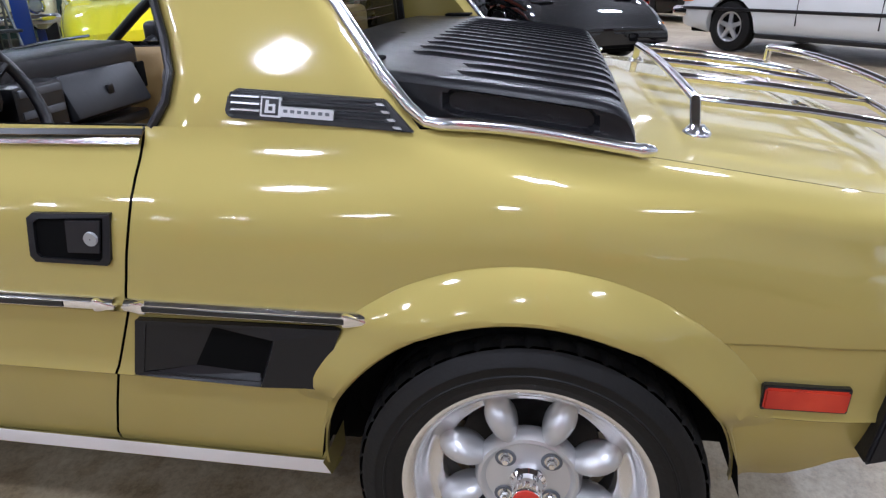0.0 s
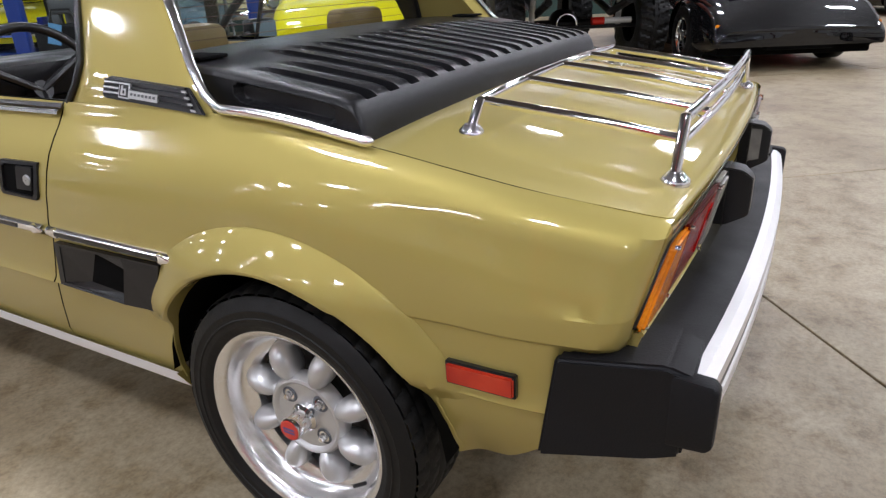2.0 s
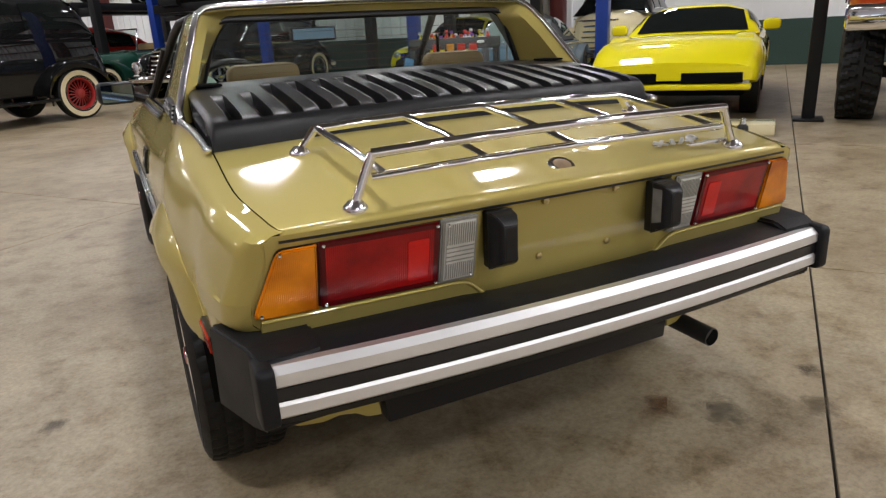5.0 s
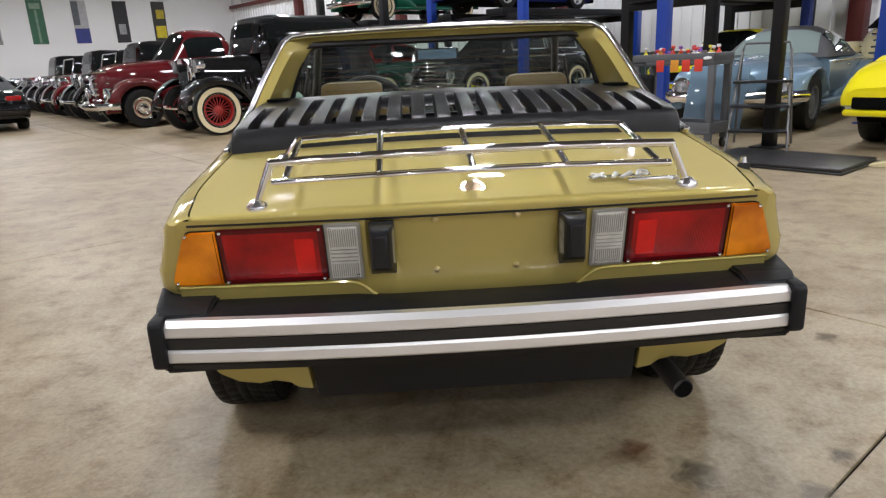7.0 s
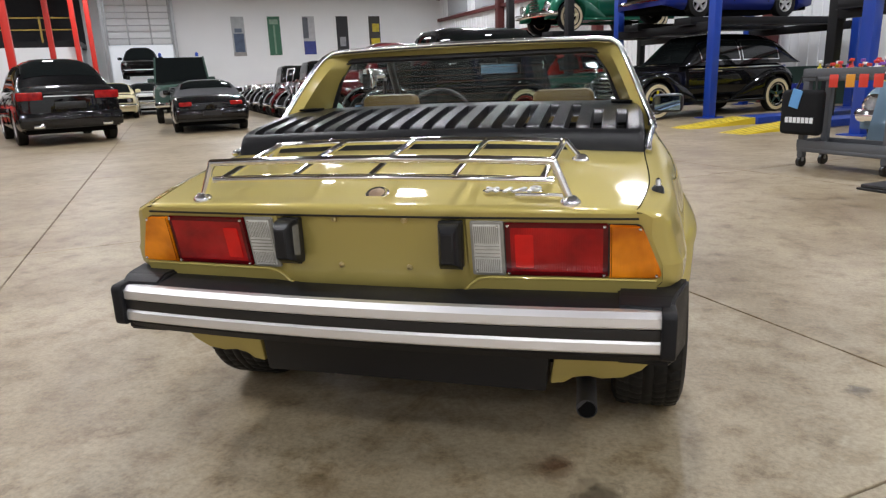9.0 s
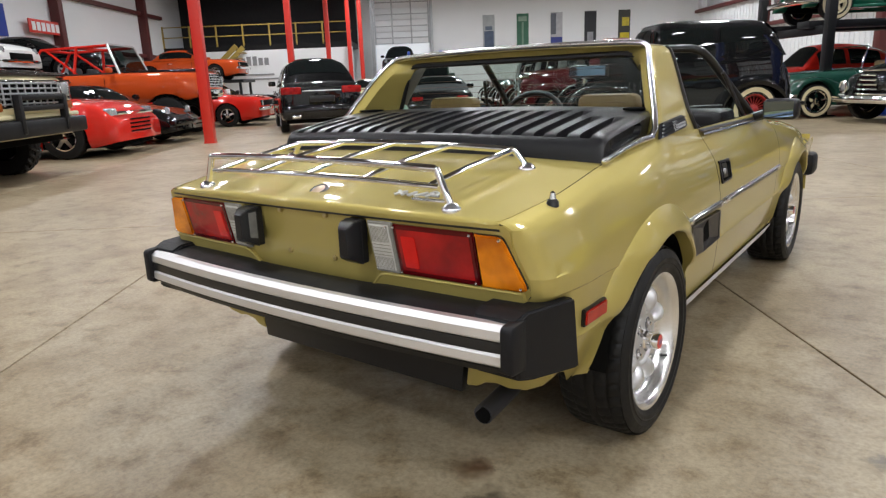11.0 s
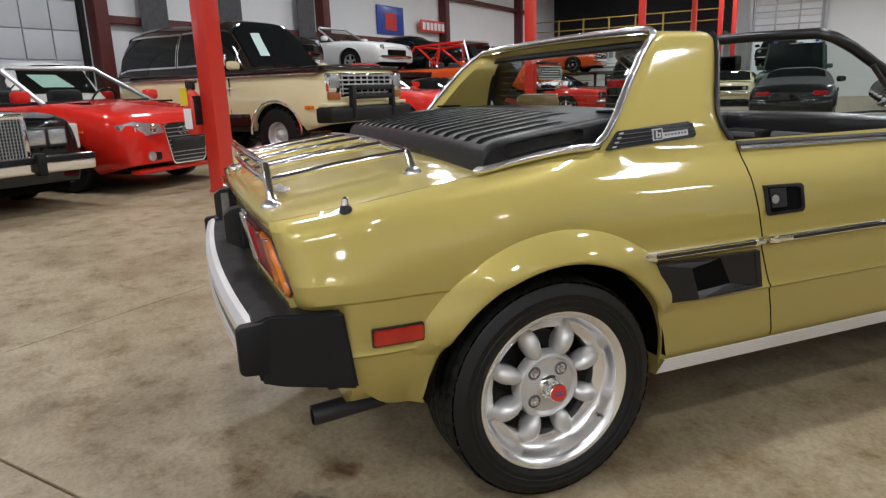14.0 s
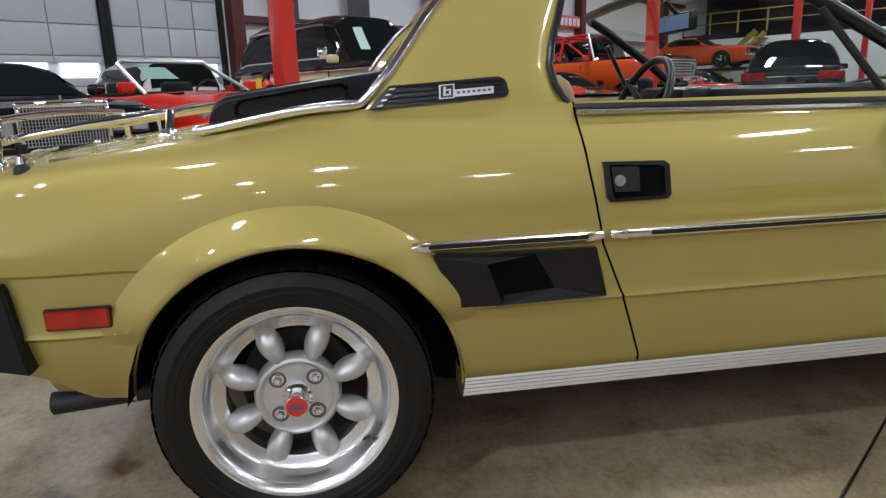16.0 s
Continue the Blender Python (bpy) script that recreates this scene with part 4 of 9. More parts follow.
for sg in (1, -1):
    # rub strip in two lengths
    for y0, y1 in ((0.245, 0.634), (0.652, 1.69)):
        ysx = [y0 + (y1 - y0) * k / 12 for k in range(13)]
        bm = bmesh.new()
        sheet(bm, [[(sg * (side_x(y, 0.570) + d), y, z) for y in ysx] for d, z in ((-0.002, 0.558), (0.006, 0.560), (0.011, 0.564), (0.012, 0.570), (0.011, 0.576), (0.006, 0.580), (-0.002, 0.582))])
        st = part("rub_strip", bm, SOFTCHROME, hero, "chrome side moulding with a black insert")
        bm = bmesh.new()
        sheet(bm, [[(sg * (side_x(y, 0.570) + d), y, z) for y in ysx[1:-1]] for d, z in ((0.008, 0.564), (0.0135, 0.566), (0.0135, 0.574), (0.008, 0.576))])
        part("insert", bm, BLACKTRIM, st)
        for y, d in ((y0, 1), (y1, -1)):
            xa = side_x(y, 0.57)
            part("end_cap", one(prism, [(y - d * 0.004, 0.567), (y - d * 0.004, 0.573), (y + d * 0.026, 0.5805), (y + d * 0.036, 0.5805), (y + d * 0.036, 0.5595), (y + d * 0.026, 0.5595)], "x", sg * (xa - 0.002), sg * (xa + 0.0125), 0.003), SOFTCHROME, st)
    # black side air scoop
    o = [(0.285, 0.552), (0.622, 0.546), (0.648, 0.441), (0.33, 0.439)]
    bm = bmesh.new()
    ring(bm, sg, o, 0.001, 0.012, 0.014)
    sc = part("air_scoop", bm, BLACKP, hero, "black plastic side air intake")
    # near-black slab level with the flank paints the shade inside the intake
    bm = bmesh.new()
    on_side(bm, sg, o, -0.010, 0.013, 0)
    part("scoop_bed", bm, DARK, sc)
    for nm, qs in (
        ("scoop_wedge", [((0.292, 0.547, 0.013), (0.392, 0.527, 0.017), (0.425, 0.438, 0.017), (0.337, 0.440, 0.013)), ((0.292, 0.547, 0.013), (0.40, 0.549, 0.013), (0.49, 0.537, 0.004), (0.392, 0.527, 0.017)), ((0.392, 0.527, 0.017), (0.398, 0.525, 0.003), (0.430, 0.440, 0.003), (0.425, 0.438, 0.017))]),
        ("scoop_ramp", [((0.495, 0.540, 0.004), (0.622, 0.546, 0.013), (0.648, 0.444, 0.013), (0.54, 0.462, 0.004))]),
        ("scoop_lip", [((0.425, 0.438, 0.0165), (0.650, 0.440, 0.0145), (0.54, 0.463, 0.0045), (0.43, 0.456, 0.0045))]),
    ):
        bm = bmesh.new()
        for q in qs:
            bm.faces.new([bm.verts.new((sg * (side_x(y, z) + d), y, z)) for y, z, d in (q if sg > 0 else q[::-1])])
        part(nm, bm, BLACKP, sc, smooth=0)
    # recessed door handle
    o = [(0.640, 0.716), (0.772, 0.713), (0.782, 0.705), (0.783, 0.646), (0.775, 0.637), (0.652, 0.636), (0.645, 0.645)]
    bm = bmesh.new()
    ring(bm, sg, o, 0.000, 0.006, 0.010)
    dh = part("door_handle", bm, BLACKP, hero, "recessed black plastic door handle")
    # near-black slab: the sunk bowl's shade is put into its colour
    bm = bmesh.new()
    on_side(bm, sg, o, -0.008, 0.010, 0)
    part("handle_bowl", bm, DARK, dh)
    bm = bmesh.new()
    on_side(bm, sg, [(0.655, 0.706), (0.715, 0.704), (0.715, 0.655), (0.660, 0.656)], 0.004, 0.004, 0.001)
    part("handle_flap", bm, BLACKTRIM, dh)
    bm = bmesh.new()
    xk = side_x(0.672, 0.678) + 0.006
    lathe(bm, [(sg * xk, 0.012), (sg * (xk + 0.004), 0.011), (sg * (xk + 0.004), 0.001)], "x", 16, (0, 0.672, 0.678))
    part("lock", bm, GREYSTEEL, dh, "round steel lock")
    # side marker lamp
    o = [(-0.447, 0.492), (-0.328, 0.492), (-0.328, 0.449), (-0.447, 0.449)]
    mk = part("side_marker", one(on_side, sg, o, -0.002, 0.012, 0.002), BLACKTRIM, hero, "red side marker lamp in a black bezel")
    part("marker_lens", one(on_side, sg, [(-0.4445, 0.4885), (-0.3305, 0.4885), (-0.3305, 0.4525), (-0.4445, 0.4525)], 0.006, 0.008, 0.003), MARKERRED, mk)
    # chrome ribbed sill
    bm = bmesh.new()
    ysx = [0.349 + 0.062 * k for k in range(24)]
    zz = [0.212 + 0.0058 * k for k in range(11)]
    sheet(bm, [[(sg * (0.698 + 0.034 * k / 10 + (0.0050 if k % 2 else 0.0)), y, z) for y in ysx] for k, z in enumerate(zz)])
    part("sill_moulding", bm, ALU, hero, "ribbed bright sill moulding", smooth=10)
    bm = bmesh.new()
    sheet(bm, [[(sg * 0.703, y, 0.214) for y in ysx], [(sg * 0.64, y, 0.20) for y in ysx]])
    sheet(bm, [[(sg * 0.738, ysx[0], 0.27), (sg * 0.704, ysx[0], 0.214)], [(sg * 0.62, ysx[0], 0.27), (sg * 0.62, ysx[0], 0.214)]])
    part("sill_return", bm, GOLD, hero)
    # belt moulding along the door top
    bm = bmesh.new()
    bz = lambda y: 0.812 - 0.012 * (y - 0.6)
    yb = [0.60 + 0.055 * k for k in range(20)]
    sheet(bm, [[(sg * (side_x(y, 0.80) + d), y, bz(y) + dz) for y in yb] for d, dz in ((0.003, -0.003), (0.0075, 0.0), (0.006, 0.0065), (-0.004, 0.010), (-0.016, 0.008))])
    part("belt_moulding", bm, SOFTCHROME, hero, "chrome door-top moulding")
    bm = bmesh.new()
    sheet(bm, [[(sg * (side_x(y, 0.80) + d), y, bz(y) + dz) for y in yb] for d, dz in ((-0.006, 0.010), (-0.012, 0.016), (-0.05, 0.016), (-0.07, -0.01), (-0.075, -0.35))])
    part("door_inner", bm, TAN, hero, "tan inner door trim")
    bm = bmesh.new()
    sheet(bm, [[(sg * (side_x(y, 0.80) + d), y, bz(y) + dz) for y in yb] for d, dz in ((-0.004, 0.012), (-0.010, 0.020), (-0.045, 0.020), (-0.05, 0.008))])
    part("door_top_pad", bm, BLACKTRIM, hero)
    # pillar vent grille with the coachbuilder's plate
    def px(y, z):
        return lerp_tab([(0.80, 0.694), (0.835, 0.681), (0.87, 0.672), (0.91, 0.655)], z)
    def pil(bm, o, lift, thick, bevel=0.0):
        v0 = [bm.verts.new((sg * (px(y, z) + lift), y, z)) for y, z in o]
        v1 = [bm.verts.new((sg * (px(y, z) + lift + thick), y, z)) for y, z in o]
        n = len(o)
        fs = [bm.faces.new(v0), bm.faces.new(v1[::-1])] + [bm.faces.new((v0[i], v1[i], v1[(i + 1) % n], v0[(i + 1) % n])) for i in range(n)]
        bmesh.ops.recalc_face_normals(bm, faces=fs)
        if bevel:
            bmesh.ops.bevel(bm, geom=list({e for f in fs for e in f.edges}), offset=bevel, segments=2, affect="EDGES")
    def fl(o_):
        """The plate stands the other way round on the right flank."""
        return o_ if sg < 0 else [(0.727 - y, z + 0.061 * (0.727 - 2 * y)) for y, z in o_]
    o = [(0.178, 0.833), (0.222, 0.878), (0.447, 0.891), (0.461, 0.882), (0.466, 0.858), (0.458, 0.850)]
    gr = part("vent_grille", one(pil, o, 0.000, 0.006, 0.002), BLACKTRIM, hero, "black slatted pillar vent with a silver plate")
    for k in range(4):
        t = (k + 0.5) / 4
        part("slat", one(pil, [(0.205 + 0.025 * t, 0.838 + 0.042 * t), (0.455, 0.853 + 0.034 * t), (0.455, 0.857 + 0.034 * t), (0.205 + 0.025 * t, 0.842 + 0.042 * t)], 0.005, 0.006), BLACKP, gr)
    bm = bmesh.new()
    for k in range(3):
        t = (k + 0.5) / 3
        pil(bm, [(0.408, 0.856 + 0.028 * t), (0.452, 0.858 + 0.028 * t), (0.452, 0.8605 + 0.028 * t), (0.408, 0.8585 + 0.028 * t)], 0.007, 0.006)
    if sg < 0:
        part("bright_lines", bm, SILVER, gr)
    else:
        bm.free()
    for k in range(4):
        part("end_tick", one(pil, [(0.196 + 0.0085 * k, 0.8385 + 0.0105 * k), (0.206 + 0.0085 * k, 0.8390 + 0.0105 * k), (0.210 + 0.0085 * k, 0.8425 + 0.0105 * k), (0.200 + 0.0085 * k, 0.8420 + 0.0105 * k)], 0.0085, 0.003), SILVER, gr)
    part("plate", one(pil, fl([(0.296, 0.8495), (0.378, 0.8545), (0.377, 0.8685), (0.295, 0.8635)]), 0.008, 0.005), SILVER, gr, "silver name plate")
    part("badge_square", one(pil, fl([(0.376, 0.8525), (0.407, 0.8545), (0.405, 0.882), (0.374, 0.880)]), 0.008, 0.005), SILVER, gr, "square silver emblem")
    part("emblem_field", one(pil, fl([(0.379, 0.8555), (0.404, 0.857), (0.4025, 0.8795), (0.3775, 0.878)]), 0.0125, 0.001), BLACKTRIM, gr)
    bm = bmesh.new()
    pil(bm, fl([(0.394, 0.859), (0.399, 0.8595), (0.397, 0.877), (0.392, 0.877)]), 0.0135, 0.001)
    pil(bm, fl([(0.383, 0.859), (0.399, 0.860), (0.399, 0.863), (0.383, 0.862)]), 0.0135, 0.001)
    pil(bm, fl([(0.383, 0.860), (0.387, 0.860), (0.386, 0.872), (0.382, 0.871)]), 0.0135, 0.001)
    pil(bm, fl([(0.3825, 0.868), (0.396, 0.869), (0.396, 0.872), (0.3825, 0.871)]), 0.0135, 0.001)
    part("emblem_mark", bm, SILVER, gr)
    for k in range(7):
        ya = 0.3015 + 0.0105 * k
        za = 0.8535 + 0.061 * (ya - 0.30)
        part("plate_bar", one(pil, fl([(ya, za + 0.002), (ya + 0.0062, za + 0.0024), (ya + 0.0060, za + 0.0068), (ya - 0.0002, za + 0.0064)]), 0.0131, 0.0006), GREYPL, gr)


# ---- wheels ----
def wheel_place(sg, y):
    return Matrix.Translation((sg * 0.672, y, 0.2642)) @ Matrix.Rotation(0 if sg > 0 else math.pi, 4, "Z") @ Matrix.Diagonal((1, 1.028, 1.028, 1))


def hero_wheel(sg, y, name):
    w = part(name, bmesh_tyre(), RUBBER, hero, "low-profile tyre on a silver eight-spoke alloy wheel")
    w.matrix_basis = wheel_place(sg, y)
    return w


TR = 0.2755


def bmesh_tyre():
    bm = bmesh.new()
    prof = [(0.075, 0.196), (0.092, 0.199), (0.099, 0.212), (0.1000, 0.2135), (0.1003, 0.216), (0.1010, 0.224), (0.1030, 0.2255), (0.1030, 0.2275), (0.1012, 0.229), (0.1005, 0.240), (0.1015, 0.2415), (0.1012, 0.2435), (0.099, 0.246), (0.095, 0.259), (0.088, 0.266)]
    lathe(bm, prof, "x", 72)
    lathe(bm, [(-a, b) for a, b in prof[::-1]], "x", 72)
    tread(bm, TR, 0.088, 46, 0.0045, 0.9, (-0.58, -0.19, 0.19, 0.58), 6, 0.2)
    return bm


def build_wheel():
    """Rim parts of one wheel, its outer face towards +x."""
    bm = bmesh.new()
    lathe(bm, [(0.078, 0.193), (0.086, 0.200), (0.092, 0.199), (0.0915, 0.1955), (0.089, 0.1905), (0.083, 0.1835), (0.079, 0.1800), (0.074, 0.1780), (0.060, 0.1745), (0.045, 0.1700), (0.041, 0.1650), (0.037, 0.1590), (0.034, 0.1480), (0.031, 0.1420), (0.008, 0.1395)], "x", 72)
    rim = bm
    bm = bmesh.new()
    lathe(bm, [(0.008, 0.1397), (-0.01, 0.146), (-0.07, 0.158)], "x", 48)
    barrel = bm
    bm = bmesh.new()
    lathe(bm, [(0.000, 0.088), (0.020, 0.086), (0.029, 0.081), (0.031, 0.076), (0.029, 0.072), (0.023, 0.068), (0.021, 0.040), (0.024, 0.001)], "x", 48)
    hub = bm
    spokes = []
    for k in range(8):
        bm = bmesh.new()
        r = bmesh.ops.create_uvsphere(bm, u_segments=16, v_segments=10, radius=1)
        for v in bm.verts:
            t = v.co.z
            wy = 0.0240 * (1 + 0.22 * t)
            v.co = Vector((0.010 + 0.036 * v.co.x * (1.0 - 0.1 * t) + 0.004 * t, wy * v.co.y, 0.113 + 0.0420 * t))
        bmesh.ops.rotate(bm, cent=(0, 0, 0), matrix=Matrix.Rotation((k + 0.5) * math.tau / 8, 3, "X"), verts=bm.verts)
        spokes.append(bm)
    nuts = []
    for k in range(4):
        a = (k + 0.5) * math.tau / 4
        bm = bmesh.new()
        lathe(bm, [(0.018, 0.0125), (0.0235, 0.0125), (0.0235, 0.009), (0.021, 0.008)], "x", 16, (0, 0.052 * math.cos(a), 0.052 * math.sin(a)))
        lathe(bm, [(0.018, 0.0075), (0.033, 0.0072), (0.036, 0.005), (0.036, 0.0005)], "x", 6, (0, 0.052 * math.cos(a), 0.052 * math.sin(a)))
        nuts.append(bm)
    bm = bmesh.new()
    lathe(bm, [(0.022, 0.030), (0.034, 0.030), (0.036, 0.028), (0.040, 0.0245), (0.072, 0.0235), (0.074, 0.022), (0.075, 0.021)], "x", 24)
    cap = bm
    bm = bmesh.new()
    lathe(bm, [(0.0745, 0.0215), (0.076, 0.020), (0.0765, 0.0005)], "x", 24)
    disc = bm
    bm = bmesh.new()
    for z in (-0.004, 0.003):
        box(bm, (0.0764, -0.013, z - 0.002), (0.0772, 0.013, z + 0.002))
    bars = bm
    bm = bmesh.new()
    lathe(bm, [(-0.06, 0.02), (-0.028, 0.02), (-0.028, 0.118), (-0.038, 0.118), (-0.038, 0.02)], "x", 40)
    brake = bm
    for b in [hub, cap, disc, bars] + spokes + nuts:
        bmesh.ops.translate(b, vec=(0.026, 0, 0), verts=b.verts)
    return rim, barrel, hub, spokes, nuts, cap, disc, bars, brake


CAPRED = mat("cap_red", (0.62, 0.03, 0.015), 0.3, coat=0.5)
rim, barrel, hub, spokes, nuts, cap, disc, bars, brake = build_wheel()
w0 = hero_wheel(1, 0.0, "rear_wheel")
part("rim", rim, RIMLIP, w0, "polished rim lip")
part("barrel", barrel, GREYPL, w0)
part("hub", hub, SILVER, w0, "silver hub disc")
for b in spokes:
    part("spoke", b, SILVER, w0, "rounded silver petal spoke")
for b in nuts:
    part("wheel_nut", b, CHROME, w0)
part("centre_cap", cap, CHROME, w0, "chrome centre cap")
part("cap_disc", disc, CAPRED, w0, "red cap disc")
part("cap_mark", bars, mat("cap_blue", (0.10, 0.08, 0.22), 0.4), w0)
part("brake_disc", brake, mat("brake_iron", (0.06, 0.055, 0.05), 0.5, 0.7), w0)
# flat dark grey rings on the hub paint the shade of the nut recesses
for k in range(4):
    a = (k + 0.5) * math.tau / 4
    part("nut_seat", one(lathe, [(0.0485, 0.0175), (0.0503, 0.0160), (0.0503, 0.0120)], "x", 16, (0, 0.052 * math.cos(a), 0.052 * math.sin(a))), GREYPL, w0)
part("valve", one(tube, [(0.062, 0.135, -0.10), (0.085, 0.125, -0.093)], 0.004, 8), BLACKTRIM, w0)


def clone_part(src, m, nm):
    c = src.copy()
    c.name = nm
    scene.collection.objects.link(c)
    c.matrix_basis = m
    for ch in src.children:
        d = ch.copy()
        scene.collection.objects.link(d)
        d.parent = c
    return c


for sg, y, nm in ((-1, 0.0, "rear_wheel"), (1, 2.205, "front_wheel"), (-1, 2.205, "front_wheel")):
    clone_part(w0, wheel_place(sg, y), nm)

# ---- cabin ----
bm = bmesh.new()
box(bm, (-0.60, 1.42, 0.50), (0.52, 1.70, 0.78), 0.05)
box(bm, (-0.58, 1.40, 0.70), (0.56, 1.66, 0.852), 0.03)
box(bm, (-0.52, 1.30, 0.74), (-0.16, 1.45, 0.855), 0.03)
part("dashboard", bm, BLACKP, hero, "black dashboard with an instrument hood")
gb = part("glovebox", one(box, (0.10, 1.345, 0.66), (0.47, 1.385, 0.795), 0.012, Matrix.Translation((0, 1.36, 0.73)) @ Matrix.Rotation(radians(-22), 4, "X") @ Matrix.Translation((0, -1.36, -0.73))), mat("charcoal_plastic", (0.022, 0.024, 0.028), 0.45, bump=0.1), hero, "charcoal glovebox lid")
part("glovebox_latch", one(box, (0.27, 1.336, 0.715), (0.30, 1.348, 0.745), 0.005), BLACKTRIM, gb)
bm = bmesh.new()
for k in range(4):
    box(bm, (0.22 + 0.018 * k, 1.378, 0.612), (0.232 + 0.018 * k, 1.384, 0.622))
part("dash_script", bm, SILVER, hero, "small silver script bars")
for sg in (1, -1):
    sp = part("door_speaker", one(lathe, [(sg * 0.625, 0.092), (sg * 0.605, 0.092), (sg * 0.600, 0.084), (sg * 0.604, 0.076)], "x", 28, (0, 1.27, 0.70)), SILVER, hero, "round door speaker with a silver ring")
    part("speaker_mesh", one(lathe, [(sg * 0.605, 0.078), (sg * 0.596, 0.05), (sg * 0.593, 0.001)], "x", 28, (0, 1.27, 0.70)), BLACKTRIM, sp)
part("centre_console", one(box, (-0.11, 1.33, 0.52), (0.075, 1.42, 0.795), 0.012), BLACKTRIM, hero, "black centre stack")
for k in range(4):
    part("stack_slot", one(box, (-0.095, 1.325, 0.765 - 0.055 * k), (0.06, 1.334, 0.785 - 0.055 * k), 0.003), GREYPL, hero)
for x in (-0.07, -0.01, 0.04):
    part("stack_knob", one(lathe, [(1.318, 0.001), (1.318, 0.011), (1.335, 0.012)], "y", 12, (x, 0, 0.56)), BLACKP, hero)
part("dash_vent", one(box, (0.49, 1.372, 0.70), (0.535, 1.384, 0.785), 0.006), DARK, hero, "slatted end vent")
part("dash_tray", one(box, (0.09, 1.36, 0.595), (0.50, 1.43, 0.635), 0.012), BLACKTRIM, hero)
bm = bmesh.new()
tube(bm, [(0.05, 1.66, 0.835), (0.35, 1.58, 0.862), (0.52, 1.55, 0.868)], 0.005, 6)
part("wiper", bm, BLACKTRIM, hero, "black windscreen wiper")
bm = bmesh.new()
box(bm, (-0.10, 0.55, 0.30), (0.10, 1.4, 0.52), 0.04)
box(bm, (-0.62, 0.46, 0.30), (0.62, 0.485, 0.84), 0.01)
part("console", bm, BLACKP, hero)
part("cabin_floor", one(box, (-0.64, 0.47, 0.24), (0.64, 1.7, 0.27)), BLACKTRIM, hero)
for sg in (1, -1):
    seat = part("seat", one(box, (sg * 0.355 - 0.22, 0.66, 0.32), (sg * 0.355 + 0.22, 1.18, 0.47), 0.05, None, 3), TAN, hero, "tan vinyl bucket seat")
    bm = bmesh.new()
    box(bm, (-0.215, -0.06, 0.0), (0.215, 0.06, 0.46), 0.05, Matrix.Translation((sg * 0.355, 0.67, 0.44)) @ Matrix.Rotation(radians(10), 4, "X"), 3)
    part("backrest", bm, TAN, seat)
    bm = bmesh.new()
    prism(bm, [(-0.120, 0.865), (0.120, 0.865), (0.115, 0.945), (0.095, 0.960), (-0.095, 0.960), (-0.115, 0.945)], "y", 0.555, 0.625, 0.014)
    for v in bm.verts:
        v.co.x += sg * 0.355
    part("headrest", bm, TAN, seat, "tan headrest")
bm = bmesh.new()
c = Vector((-0.34, 1.23, 0.785))
MW = Matrix.Translation(c) @ Matrix.Rotation(radians(66), 4, "X")
tube(bm, [MW @ Vector((0.185 * math.cos(a), 0.185 * math.sin(a), 0)) for a in [k * math.tau / 40 for k in range(40)]], 0.014, 10, True)
for a in (-1.57, 0.5, 2.64):
    tube(bm, [MW @ Vector((0, 0, -0.03)), MW @ Vector((0.18 * math.cos(a), 0.18 * math.sin(a), 0))], 0.012, 8)
tube(bm, [MW @ Vector((0, 0, -0.02)), MW @ Vector((0, 0, -0.2))], 0.03, 10)
part("steering_wheel", bm, BLACKTRIM, hero, "black steering wheel")
# windscreen frame, glass, mirrors
bm = bmesh.new()
ap = [(0.655, 1.60, 0.805), (0.60, 1.40, 0.94), (0.553, 1.18, 1.075), (0.535, 1.115, 1.108), (0.50, 1.09, 1.122), (0.25, 1.075, 1.130), (0, 1.07, 1.132)]
tube(bm, ap + [(-x, y, z) for x, y, z in ap[-2::-1]], 0.017, 10)
part("windscreen_frame", bm, BLACKTRIM, hero, "black windscreen frame")
bm = bmesh.new()
sheet(bm, [[(k * x / 2, y + 0.05 * (1 - abs(k) / 2) * 0.6, z) for k in (-2, -1, 0, 1, 2)] for x, y, z in ap[:5]])
g = part("windscreen", bm, GLASS, hero, "clear windscreen")
g.visible_shadow = False
part("rear_view_mirror", one(box, (-0.10, 1.175, 1.020), (0.10, 1.200, 1.078), 0.010), BLACKTRIM, hero, "black interior mirror")
part("mirror_face", one(box, (-0.09, 1.172, 1.027), (0.09, 1.1745, 1.071), 0.0), BLUEMIRROR, hero)
part("mirror_stalk", one(tube, [(0, 1.19, 1.07), (0, 1.14, 1.115)], 0.008, 8), BLACKTRIM, hero)
for sg in (1, -1):
    # vent-window divider and sail
    part("vent_frame", one(tube, [(sg * 0.675, 1.36, 0.80), (sg * 0.60, 1.21, 1.02)], 0.009, 8), BLACKTRIM, hero)
    bm = bmesh.new()
    m = Matrix.Translation((sg * 0.795, 1.43, 0.855)) @ Matrix.Rotation(radians(-8 * sg), 4, "Z")
    box(bm, (-0.072, -0.025, -0.045), (0.072, 0.05, 0.045), 0.022, m, 3)
    tube(bm, [(sg * 0.67, 1.45, 0.815), (sg * 0.76, 1.44, 0.845)], 0.02, 8)
    dm = part("door_mirror", bm, BLACKP, hero, "black door mirror")
    part("mirror_glass", one(box, (-0.060, -0.028, -0.034), (0.060, -0.0255, 0.034), 0.0, m), BLUEMIRROR, dm)
